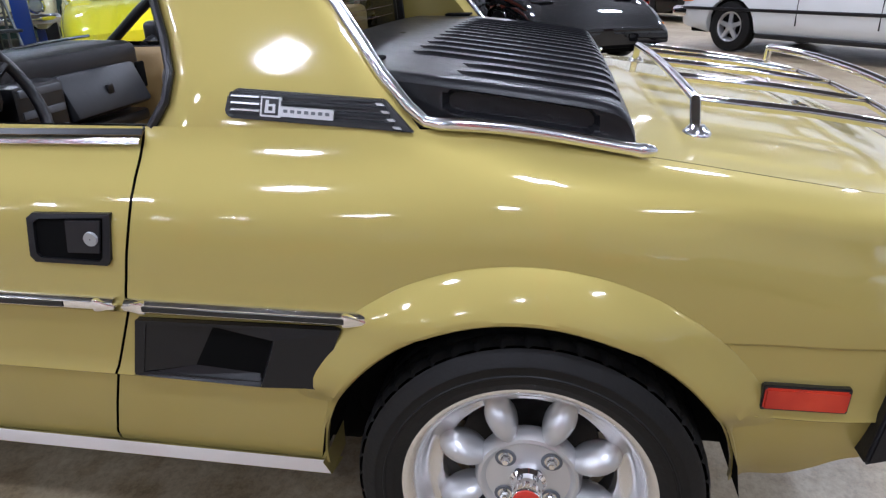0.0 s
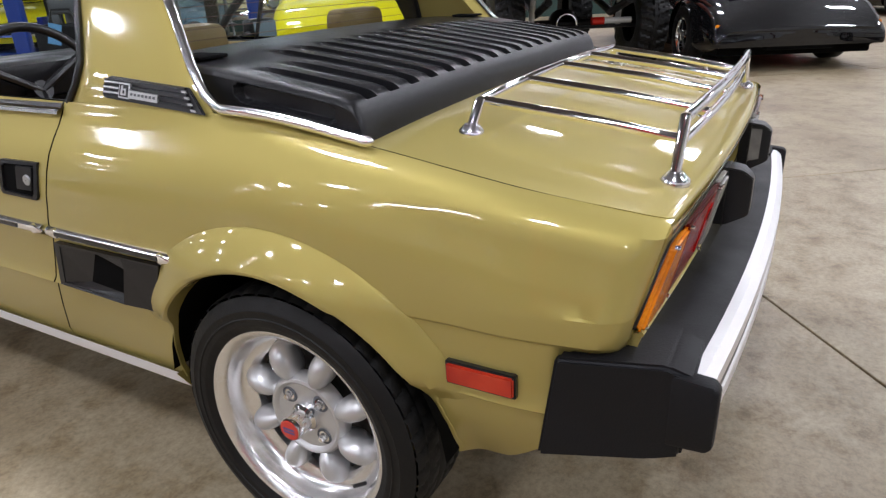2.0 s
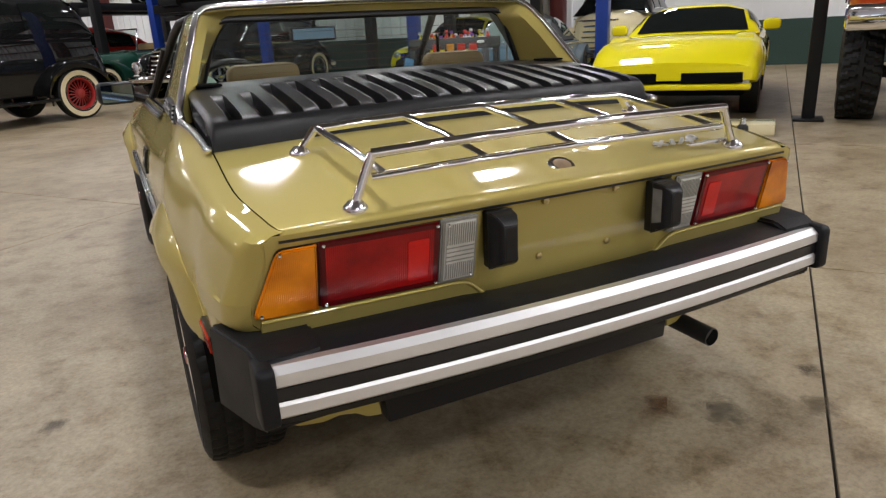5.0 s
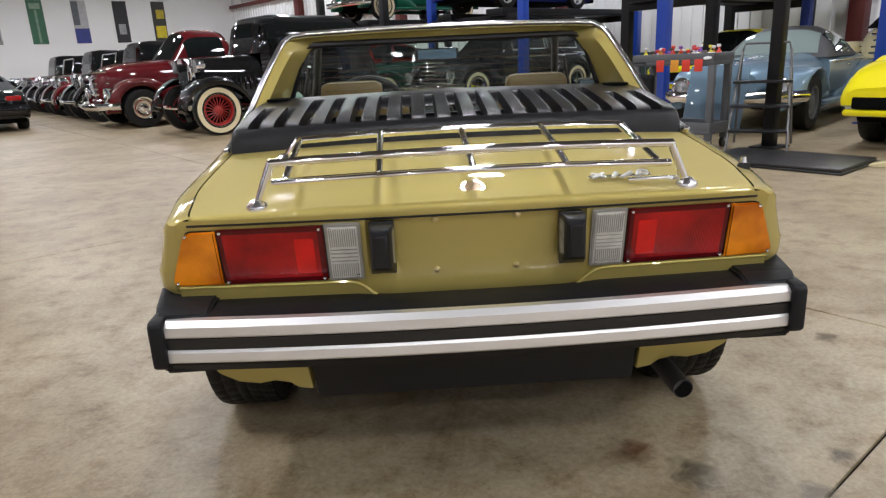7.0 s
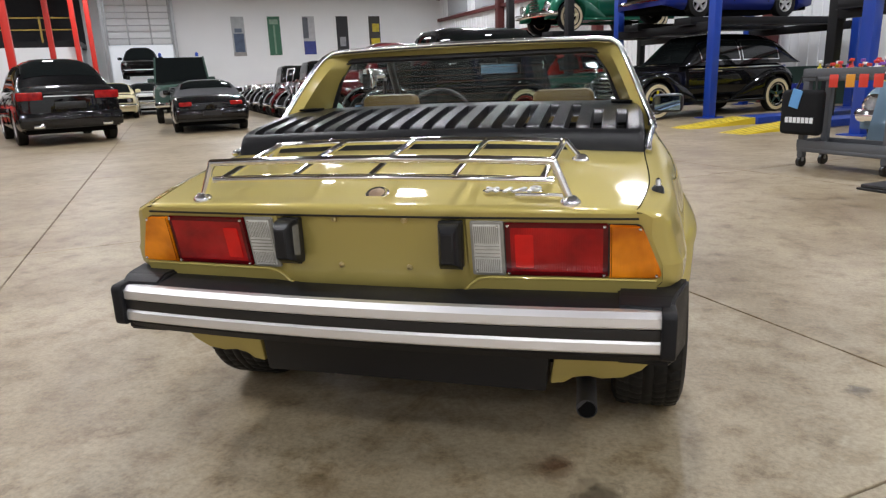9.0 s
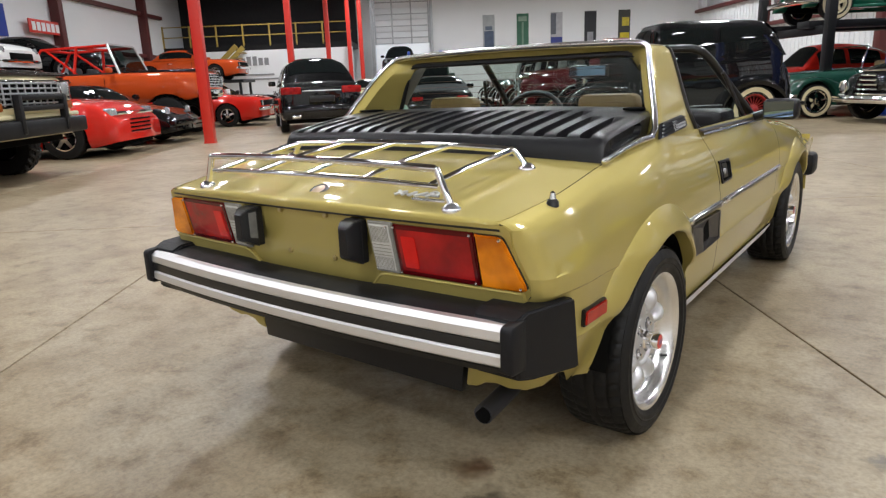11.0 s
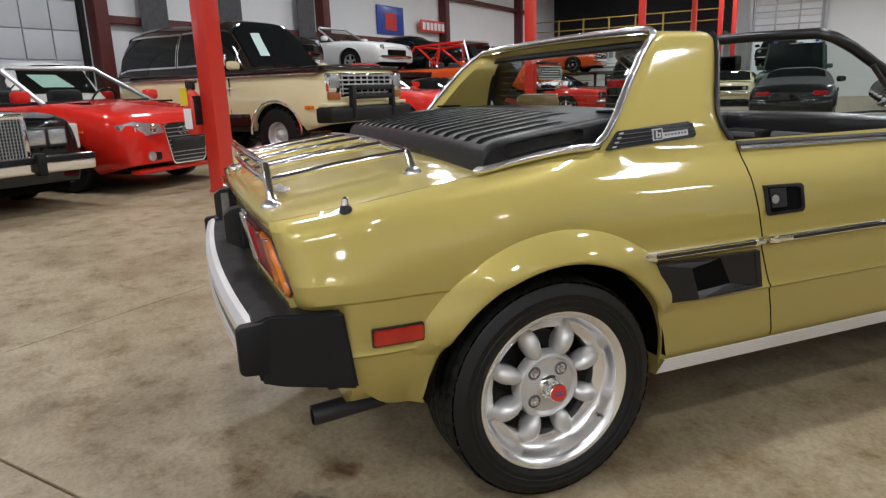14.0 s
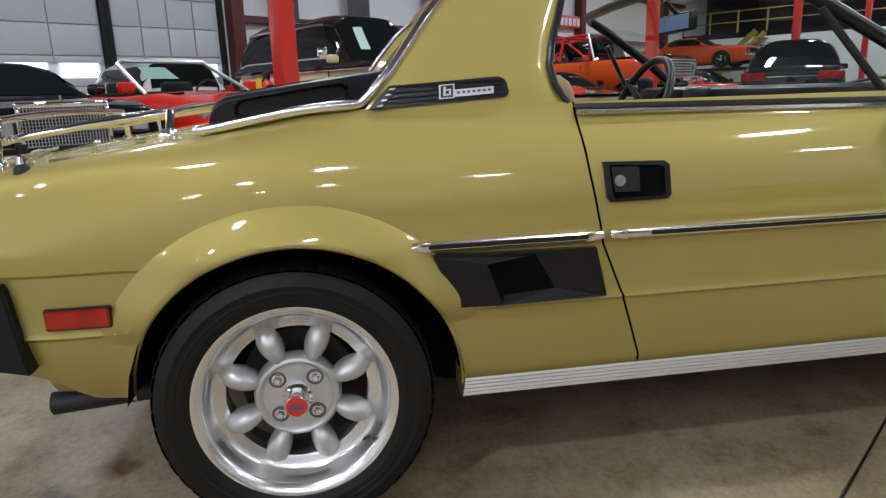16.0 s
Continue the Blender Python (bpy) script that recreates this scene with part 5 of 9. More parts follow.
# bonnet, scuttle and nose
bm = bmesh.new()
sheet(bm, [[(k / 6 * 0.64, y + 0.05 * (1 - (k / 6) ** 2), seam_z(y) + 0.012 * (1 - (k / 6) ** 2) - (0.003)) for k in range(-6, 7)] for y in (1.60, 1.8, 2.0, 2.2, 2.4, 2.6, 2.8, 2.95)])
part("bonnet", bm, GOLD, hero)
bm = bmesh.new()
sheet(bm, [[(k / 6 * 0.715, 2.95 + 0.06 * (1 - (k / 6) ** 2), z) for k in range(-6, 7)] for z in (0.27, 0.45, 0.62)])
part("nose", bm, GOLD, hero)
part("front_bumper", one(box, (-0.76, 2.90, 0.36), (0.76, 3.08, 0.50), 0.03), BUMPERP, hero, "black front bumper")

# ---- vehicles of the hall ----
WHEELS = {}
CREAMW = mat("whitewall", (0.70, 0.60, 0.38), 0.6)
HEADL = mat("headlamp_glass", (0.42, 0.44, 0.45), 0.10, 0.55, var=0.35, scale=45, coat=1.0)
DARKCABIN = mat("dark_cabin", (0.012, 0.012, 0.013), 0.7, var=0.2)
PAPER = mat("window_paper", (0.50, 0.66, 0.62), 0.7, var=0.04)


def wheel_meshes(r, w, style, rimcol):
    key = (round(r, 3), round(w, 3), style, rimcol.name)
    if key in WHEELS:
        return WHEELS[key]
    ri = r * (0.60 if style in ("alloy", "steel") else 0.50 if style == "mud" else 0.62)
    out = []

    def add(nm, bm, m):
        bmesh.ops.recalc_face_normals(bm, faces=bm.faces[:])
        me = bpy.data.meshes.new(nm)
        bm.to_mesh(me)
        bm.free()
        me.materials.append(m)
        me.polygons.foreach_set("use_smooth", [True] * len(me.polygons))
        me.set_sharp_from_angle(angle=radians(35))
        out.append((nm, me))

    bm = bmesh.new()
    h = w / 2
    lathe(bm, [(h * 0.8, ri), (h * 0.98, ri * 1.05), (h, (ri + r) / 2), (h * 0.9, r * 0.96), (h * 0.75, r - 0.003), (-h * 0.75, r - 0.003), (-h * 0.9, r * 0.96), (-h, (ri + r) / 2), (-h * 0.8, ri)], "x", 32)
    if style == "mud":
        tread(bm, r + 0.016, h * 0.92, 24, 0.022, 0.5, (), 6, 0.42)
    add("tyre", bm, RUBBER)
    bm = bmesh.new()
    lathe(bm, [(h * 0.75, ri), (h * 0.92, ri * 0.99), (h * 0.88, ri * 0.92), (h * 0.55, ri * 0.86), (0, ri * 0.84)], "x", 32)
    add("rim", bm, rimcol)
    bm = bmesh.new()
    if style == "steel" or style == "mud":
        lathe(bm, [(h * 0.45, ri * 0.88), (h * 0.55, ri * 0.66), (h * 0.35, ri * 0.45), (h * 0.75, ri * 0.34), (h * 0.85, ri * 0.25), (h * 0.88, 0.001)], "x", 24)
    elif style == "wire":
        for k in range(20):
            a = k * math.tau / 20
            tube(bm, [(h * 0.7, 0.12 * ri * math.cos(a + 0.3), 0.12 * ri * math.sin(a + 0.3)), (h * 0.3, 0.9 * ri * math.cos(a), 0.9 * ri * math.sin(a))], 0.008, 5)
        lathe(bm, [(0, ri * 0.3), (h * 0.8, ri * 0.26), (h * 0.95, ri * 0.18), (h * 0.97, 0.001)], "x", 20)
    else:
        lathe(bm, [(h * 0.3, ri * 0.35), (h * 0.8, ri * 0.30), (h * 0.85, ri * 0.18), (h * 0.86, 0.001)], "x", 20)
        for k in range(5):
            a = k * math.tau / 5
            prism(bm, [(-0.16 * ri, 0.2 * ri), (0.16 * ri, 0.2 * ri), (0.12 * ri, 0.9 * ri), (-0.12 * ri, 0.9 * ri)], "x", h * 0.45, h * 0.78)
            bmesh.ops.rotate(bm, cent=(0, 0, 0), matrix=Matrix.Rotation(a, 3, "X"), verts=bm.verts[-8:])
    add("wheel_face", bm, rimcol)
    # near-black disc stands in for the shade behind the wheel face
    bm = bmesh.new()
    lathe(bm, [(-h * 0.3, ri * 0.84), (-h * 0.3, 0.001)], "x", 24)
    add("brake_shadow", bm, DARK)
    if style in ("wire", "whitewall"):
        bm = bmesh.new()
        lathe(bm, [(h * 0.965, ri * 1.04), (h * 1.015, (ri + r) / 2 * 0.98), (h * 0.97, r * 0.90)], "x", 32)
        add("whitewall", bm, CREAMW)
    WHEELS[key] = out
    return out


def put_wheel(parent, x, y, r, w, style, rimcol):
    sg = 1 if x > 0 else -1
    first_ob = None
    for nm, me in wheel_meshes(r, w, style, rimcol):
        ob = new("wheel" if first_ob is None else nm, me)
        if first_ob is None:
            first_ob = ob
            ob.parent = parent
            ob.matrix_basis = Matrix.Translation((x, y, r)) @ Matrix.Rotation(0 if sg > 0 else math.pi, 4, "Z")
        else:
            ob.parent = first_ob
    return first_ob


SECT = [(0.0, 0.88), (0.10, 0.955), (0.22, 0.985), (0.40, 1.0), (0.55, 1.0), (0.72, 0.985), (0.86, 0.955), (0.94, 0.915), (0.985, 0.85), (1.0, 0.78)]


def body_shell(bm, L, W, top, zb, axles, r, arch, flat=1.0, taper=0.07):
    """A closed car body from its top line, with arches cut over the axles."""
    ys = {(-L / 2) + L * k / 26 for k in range(27)} | {-L / 2 + 0.02, -L / 2 + 0.06, L / 2 - 0.02, L / 2 - 0.06}
    for a in axles:
        ys |= {a + arch * math.cos(math.pi * k / 12) for k in range(13)} | {a - arch - 1e-3, a + arch + 1e-3}
    ys = sorted(y for y in ys if -L / 2 <= y <= L / 2)
    cols = []
    for y in ys:
        zt = smooth_tab(top, y)
        e = max(0.0, (abs(y) - L / 2 + 0.55) / 0.55)
        hw = W / 2 * (1 - taper * e**2 - 0.05 * max(0, (abs(y) - L / 2 + 0.06) / 0.06) ** 2)
        zl = zb + 0.10 * max(0.0, (abs(y) - L / 2 + 0.5) / 0.5)
        for a in axles:
            d = abs(y - a)
            if d < arch:
                zl = max(zl, r + math.sqrt(arch**2 - d * d) * 0.96)
        zl = min(zl, zt - 0.06)
        col = []
        for t, f in SECT:
            z = max(zb + (zt - zb) * t, zl)
            col.append((hw * f, y, z))
        col += [(hw * 0.6 * flat, y, zt + 0.010), (hw * 0.3, y, zt + 0.022), (0, y, zt + 0.026)]
        cols.append(col)
    for sg in (1, -1):
        vs = [[(sg * x, y, z) for x, y, z in c] for c in cols]
        sheet(bm, vs)
        sheet(bm, [vs[0], [(0, p[1] - 0.004, p[2]) for p in vs[0]]])
        sheet(bm, [vs[-1], [(0, p[1] + 0.004, p[2]) for p in vs[-1]]])
    bmesh.ops.remove_doubles(bm, verts=bm.verts, dist=5e-4)


def greenhouse(t, W, base, roof, H, zbelt, paintm, roofm, tum=0.14, pillar=0.03, posts=(), glass=SMOKE, paper=False):
    """Pillars, roof and panes over a body. base and roof are (rear, front)."""
    xb, xr = W / 2 * 0.90, W / 2 * 0.90 - tum
    z0, z1 = zbelt, H
    for sg in (1, -1):
        part("pillar", one(tube, [(sg * xb, base[1], z0 - 0.02), (sg * xr, roof[1], z1 - 0.02)], pillar, 8), paintm, t)
        part("pillar", one(tube, [(sg * xb, base[0], z0 - 0.02), (sg * xr, roof[0], z1 - 0.02)], pillar * 1.5, 8), paintm, t)
        for p in posts:
            f = lambda a, b: a + (b - a)
            part("pillar", one(tube, [(sg * xb, p, z0 - 0.02), (sg * xr, p + 0.03, z1 - 0.02)], pillar, 8), paintm, t)
        bm = bmesh.new()
        sheet(bm, [[(sg * xb * 0.995, base[0], z0), (sg * xb * 0.995, base[1], z0)], [(sg * xr * 0.995, roof[0], z1 - 0.03), (sg * xr * 0.995, roof[1], z1 - 0.03)]])
        part("side_glass", bm, glass, t)
    for (yb, yr), nm in (((base[1], roof[1]), "windscreen"), ((base[0], roof[0]), "rear_glass")):
        bm = bmesh.new()
        sheet(bm, [[(k * xb / 2, yb, z0) for k in (-2, 0, 2)], [(k * xr / 2, yr, z1 - 0.03) for k in (-2, 0, 2)]])
        part(nm, bm, glass, t)
    if roofm is not None:
        bm = bmesh.new()
        n = 7
        sheet(bm, [[(k / 3 * (xr + 0.02), roof[0] - 0.04 + (roof[1] - roof[0] + 0.06) * j / n, z1 - 0.045 * abs(k / 3) ** 3 - 0.03 * (2 * j / n - 1) ** 4) for k in range(-3, 4)] for j in range(n + 1)])
        sheet(bm, [[(k / 3 * (xr + 0.02), roof[0] - 0.04 + (roof[1] - roof[0] + 0.06) * j / n, z1 - 0.03 - 0.045 * abs(k / 3) ** 3 - 0.03 * (2 * j / n - 1) ** 4) for k in range(-3, 4)] for j in range(n + 1)])
        part("roof", bm, roofm, t)
    if paper:
        bm = bmesh.new()
        f0, f1 = 0.35, 0.72
        def q(x, f):
            return (x * (xb + (xr - xb) * f), base[1] + (roof[1] - base[1]) * f + 0.006, z0 + (z1 - z0) * f)
        sheet(bm, [[q(0.15, f0), q(0.75, f0)], [q(0.15, f1), q(0.75, f1)]])
        part("window_paper", bm, PAPER, t, "pale green price sheet behind the windscreen")


PANE = mat("dark_window_glass", (0.008, 0.010, 0.010), 0.04, var=0, coat=0.8, coat_rough=0.01, spec=0.0)
PALEPANE = mat("pale_window_glass", (0.20, 0.25, 0.24), 0.04, var=0.1, scale=3, coat=1.0, coat_rough=0.01)


def spow(c, p):
    return math.copysign(abs(c) ** p, c)


def loft(bm, secs, e=2.6, n=20):
    """A closed rounded solid through sections (y, centre x, half width, bottom, top)."""
    rings = []
    for y, cx, hw, z0, z1 in secs:
        rings.append([bm.verts.new((cx + hw * spow(math.cos(a), 2 / e), y, (z0 + z1) / 2 + (z1 - z0) / 2 * spow(math.sin(a), 2 / e))) for a in [math.tau * k / n for k in range(n)]])
    for r0, r1 in zip(rings, rings[1:]):
        for k in range(n):
            bm.faces.new((r0[k], r0[(k + 1) % n], r1[(k + 1) % n], r1[k]))
    bm.faces.new(rings[0])
    bm.faces.new(rings[-1][::-1])


def turret(t, xb, xr, base, roof, H, zb, paintm, panes=(), screen=PANE, side=PANE, trim=None, e=4.0, paper=False, crown=0.03):
    """A rounded roof over the belt line, with panes let into it. base and roof are (rear, front)."""
    tab = [(base[0], zb), (base[0] + (roof[0] - base[0]) * 0.55, zb + (H - zb) * 0.68), (roof[0], H - crown), ((roof[0] + roof[1]) / 2, H), (roof[1], H - crown), (base[1] + (roof[1] - base[1]) * 0.5, zb + (H - zb) * 0.52), (base[1], zb)]

    def P(y, f, sg):
        """f runs up the side (0 to 1) and on over the top (1 to 2)."""
        zt = max(zb + 0.002, smooth_tab(tab, y))
        a = math.asin(min(1.0, f ** (e / 2))) * 0.74 if f <= 1 else 1.162 + (math.pi / 2 - 1.162) * (f - 1)
        z = zb + (zt - zb) * math.sin(a) ** (2 / e)
        w = xb + (xr - xb) * (z - zb) / (H - zb)
        return Vector((sg * w * math.cos(a) ** (2 / e) if a < math.pi / 2 - 1e-6 else 0.0, y, z))

    def patch(bm, y0, y1, f0, f1, sg, lift, ny=8, nf=6):
        rows = []
        for i in range(ny + 1):
            y = y0 + (y1 - y0) * i / ny
            row = []
            for j in range(nf + 1):
                f = f0 + (f1 - f0) * j / nf
                p = P(y, f, sg)
                n_ = (P(y + 0.01, f, sg) - P(y - 0.01, f, sg)).cross(P(y, min(1.999, f + 0.02), sg) - P(y, f - 0.02 if f > 0.03 else f, sg))
                if n_.length > 1e-9:
                    n_.normalize()
                    if n_.z < -0.05 or n_.x * sg < -0.2:
                        n_ = -n_
                    p = p + n_ * lift
                row.append(p)
            rows.append(row)
        sheet(bm, rows)

    bm = bmesh.new()
    for sg in (1, -1):
        sheet(bm, [[P(base[0] + (base[1] - base[0]) * i / 26, 2.0 * j / 16, sg) for j in range(17)] for i in range(27)])
    bmesh.ops.remove_doubles(bm, verts=bm.verts, dist=5e-4)
    part("roof", bm, paintm, t)
    for sg in (1, -1):
        for y0, y1 in panes:
            if trim:
                bm = bmesh.new()
                patch(bm, y0 - 0.025, y1 + 0.025, 0.16, 0.90, sg, 0.004)
                part("window_trim", bm, trim, t)
            bm = bmesh.new()
            patch(bm, y0, y1, 0.20, 0.86, sg, 0.009)
            part("side_window", bm, side, t)
    for nm, y0, y1 in (("windscreen", roof[1] + 0.03, base[1] - 0.06), ("rear_window", base[0] + (roof[0] - base[0]) * 0.35, roof[0] - 0.02)):
        bm = bmesh.new()
        for sg in (1, -1):
            patch(bm, y0, y1, 0.93, 2.0, sg, 0.008)
        bmesh.ops.remove_doubles(bm, verts=bm.verts, dist=2e-3)
        part(nm, bm, screen, t)
    if paper:
        bm = bmesh.new()
        y0, y1 = roof[1] + (base[1] - roof[1]) * 0.30, roof[1] + (base[1] - roof[1]) * 0.72
        patch(bm, y0, y1, 1.25, 1.75, 1, 0.012)
        part("window_paper", bm, PAPER, t, "pale price sheet in the windscreen")


def fat_car(name, label, m, L, W, H, paintm, axles, r, hood, belt, cowl, rear, base, roof, panes=(), style="whitewall", rimcol=None, tyre=0.18, grille="bars", wing=0.54, roofm=None, screen=PANE, pickup=False, trim=None, nosew=0.24, paper=False, open_body=False, wingm=None):
    """A rounded forties or fifties car: bonnet, bulging wings, turret roof and chrome front."""
    t = thing(name, label, "car", m, "display cars")
    wingm = wingm or paintm
    nose = axles[1] + 0.50
    cw = W / 2 * 0.86
    arch = r + 0.05
    secs = []
    for f in [0, 0.15, 0.35, 0.55, 0.72, 0.86, 0.94, 0.98, 1.0]:
        y = cowl - 0.08 + (nose + 0.12 - cowl + 0.08) * f
        q = math.sqrt(max(0.0, 1 - ((f - 0.72) / 0.30) ** 2)) if f > 0.72 else 1.0
        w = (cw * 0.93 + (nosew * W - cw * 0.93) * f ** 0.75) * (0.55 + 0.45 * q)
        secs.append((y, 0, w, 0.42, 0.42 + (hood - 0.10 * f - 0.42 + 0.02) * (0.62 + 0.38 * q)))
    bm = bmesh.new()
    loft(bm, secs, 2.9, 28)
    bn = part("bonnet", bm, paintm, t)
    part("bonnet_trim", one(tube, [(0, y, z1 + 0.004) for y, _, _, _, z1 in secs[1:8]], 0.010, 6), CHROME, t, "chrome centre strip")
    bm = bmesh.new()
    sb = []
    for k in range(13):
        y = rear + (cowl - rear) * k / 12
        e_ = max(0.0, 1 - (y - rear) / 0.9)
        sb.append((y, 0, cw * (1 - 0.30 * e_ ** 2), 0.32 + 0.10 * e_, belt - (0.0 if pickup else 0.42 * (belt - 0.4) * e_ ** 2)))
    loft(bm, sb, 4.5, 28)
    part("body", bm, paintm, t)
    prof = [(0.66, r - 0.02, 0.06), (0.58, r + 0.22, 0.13), (0.42, r + wing * 0.80, 0.19), (0.20, r + wing * 0.97, 0.215), (-0.05, r + wing, 0.22), (-0.35, r + wing * 0.90, 0.21), (-0.70, r + wing * 0.60, 0.17), (-1.0, r + wing * 0.25, 0.10), (-1.2, r - 0.02, 0.04)]
    zt, wt = sorted((p[0], p[1]) for p in prof), sorted((p[0], p[2]) for p in prof)
    for sg in (1, -1):
        for a, d in ((axles[1], 1), (axles[0], -1)):
            ys = sorted({0.66 - 1.86 * k / 16 for k in range(17)} | {arch * math.cos(math.pi * k / 12) for k in range(13)} | {arch + 0.002, -arch - 0.002})
            bm = bmesh.new()
            ss = []
            for y in ys:
                top = smooth_tab(zt, y)
                hw = smooth_tab(wt, y)
                z0 = 0.30
                if abs(y) < arch:
                    z0 = r + math.sqrt(arch * arch - y * y) * 0.97
                z0 = min(z0, top - 0.03)
                ss.append((a + d * y, sg * (W / 2 - 0.22), hw, z0, top))
            loft(bm, ss, 2.5, 18)
            part("wing", bm, wingm, t, "rounded wing")
        # solid near-black blocks stand in for the shaded space in the arches
        part("wheel_well", one(box, (sg * (W / 2 - 0.27) - 0.14, axles[1] - arch, 0.28), (sg * (W / 2 - 0.27) + 0.14, axles[1] + arch, r + arch - 0.03), 0.03), DARK, t)
        part("wheel_well", one(box, (sg * (W / 2 - 0.27) - 0.14, axles[0] - arch, 0.28), (sg * (W / 2 - 0.27) + 0.14, axles[0] + arch, r + arch - 0.03), 0.03), DARK, t)
        part("running_board", one(box, (sg * (W / 2 - 0.12) - 0.12, axles[0] + r, 0.26), (sg * (W / 2 - 0.12) + 0.11, axles[1] - r, 0.33), 0.025), wingm, t)
        lx, ly, lz = sg * (W / 2 - 0.25), axles[1] + 0.585, r + wing * 0.50
        bm = bmesh.new()
        tube(bm, [(lx + 0.105 * math.cos(a), ly + 0.02, lz + 0.105 * math.sin(a)) for a in [k * math.tau / 20 for k in range(20)]], 0.022, 8, True)
        hb = part("headlamp", bm, CHROME, t, "chrome-ringed headlamp")
        bm = bmesh.new()
        lampdisc(bm, lx, ly - 0.03, lz, 0.10, 0.06)
        part("lens", bm, HEADL, hb)
        part("side_spear", one(box, (sg * (cw + 0.002) - 0.012, rear + 0.6, belt - 0.13), (sg * (cw + 0.002) + 0.010, cowl - 0.05, belt - 0.105), 0.004), CHROME, t)
        part("door_handle", one(box, (sg * cw - 0.01, base[1] - 1.0, belt - 0.20), (sg * cw + 0.03, base[1] - 0.86, belt - 0.17), 0.01), CHROME, t)
        part("side_lamp", one(box, (sg * (W / 2 - 0.25) - 0.06, axles[1] + 0.60, r + wing * 0.14), (sg * (W / 2 - 0.25) + 0.06, axles[1] + 0.66, r + wing * 0.26), 0.02), CLEARL, t)
    nb = 7
    for k in range(nb):
        f = k / (nb - 1)
        z = 0.44 + (hood - 0.62) * f
        w = (0.34 if grille == "bars" else 0.22) * W * (1 - 0.45 * f)
        part("grille_bar", one(tube, [(-w, nose - 0.06, z), (-w * 0.5, nose + 0.11, z), (0, nose + 0.15, z), (w * 0.5, nose + 0.11, z), (w, nose - 0.06, z)], 0.020, 8), CHROME, t)
    part("front_bumper", one(tube, [(-W / 2 * 0.98, nose - 0.08, 0.44), (-W / 2 * 0.75, nose + 0.25, 0.44), (0, nose + 0.33, 0.44), (W / 2 * 0.75, nose + 0.25, 0.44), (W / 2 * 0.98, nose - 0.08, 0.44)], 0.07, 10, False, 1.0), CHROME, t, "broad chrome bumper")
    part("rear_bumper", one(tube, [(-W / 2 * 0.9, rear + 0.2, 0.44), (-W / 2 * 0.7, rear - 0.10, 0.44), (W / 2 * 0.7, rear - 0.10, 0.44), (W / 2 * 0.9, rear + 0.2, 0.44)], 0.06, 10), CHROME, t)
    if open_body:
        bm = bmesh.new()
        tube(bm, [(-cw * 0.86, base[1], belt - 0.02), (-cw * 0.8, base[1] - 0.14, H), (cw * 0.8, base[1] - 0.14, H), (cw * 0.86, base[1], belt - 0.02)], 0.016, 8)
        part("windscreen_frame", bm, CHROME, t)
        bm = bmesh.new()
        sheet(bm, [[(-cw * 0.84, base[1], belt), (cw * 0.84, base[1], belt)], [(-cw * 0.79, base[1] - 0.14, H), (cw * 0.79, base[1] - 0.14, H)]])
        part("windscreen", bm, GLASS, t)
        part("cockpit", one(box, (-cw * 0.8, base[0], belt - 0.05), (cw * 0.8, base[1] - 0.05, belt + 0.008), 0.01), DARKCABIN, t)
        part("seat_back", one(box, (-cw * 0.76, base[0] + 0.1, belt - 0.1), (cw * 0.76, base[0] + 0.26, belt + 0.15), 0.06), TAN, t)
    else:
        turret(t, cw * 0.96, cw * 0.72, base, roof, H, belt - 0.06, roofm or paintm, panes, screen, screen, trim, 3.6, paper, 0.05)
    if pickup:
        part("load_bed", one(box, (-cw * 0.9, rear - 0.02, 0.5), (cw * 0.9, base[0] - 0.02, belt - 0.05), 0.04), paintm, t)
        part("bed_floor", one(box, (-cw * 0.82, rear + 0.04, belt - 0.06), (cw * 0.82, base[0] - 0.08, belt - 0.04), 0.0), DARKCABIN, t)
    for a in axles:
        for sg in (1, -1):
            put_wheel(t, sg * (W / 2 - tyre / 2 - 0.03), a, r, tyre, style, rimcol or CHROME)
    return t


def cabin(t, W, base, z, zfloor, seatm):
    bm = bmesh.new()
    box(bm, (-W / 2 * 0.84, base[0] + 0.05, zfloor), (W / 2 * 0.84, base[1] - 0.05, z - 0.10), 0.02)
    part("cabin_tub", bm, DARKCABIN, t)
    mid = (base[0] + base[1]) / 2
    for sg in (1, -1):
        part("seat_back", one(box, (sg * W * 0.22 - 0.24, mid - 0.10, z - 0.12), (sg * W * 0.22 + 0.24, mid + 0.05, z + 0.16), 0.06), seatm, t)
    bm = bmesh.new()
    c = Vector((-W * 0.22, base[1] - 0.45, z))
    tube(bm, [c + Vector((0.18 * math.cos(a), 0.08 * math.sin(a), 0.16 * math.sin(a))) for a in [k * math.tau / 20 for k in range(20)]], 0.014, 6, True)
    part("steering_wheel", bm, BLACKTRIM, t)


def lampdisc(bm, x, y, z, r, depth=0.05, d=1):
    lathe(bm, [(y, r * 1.0), (y + d * depth * 0.6, r * 0.98), (y + d * depth, r * 0.6), (y + d * depth * 1.15, 0.001)], "y", 20, (x, 0, z))


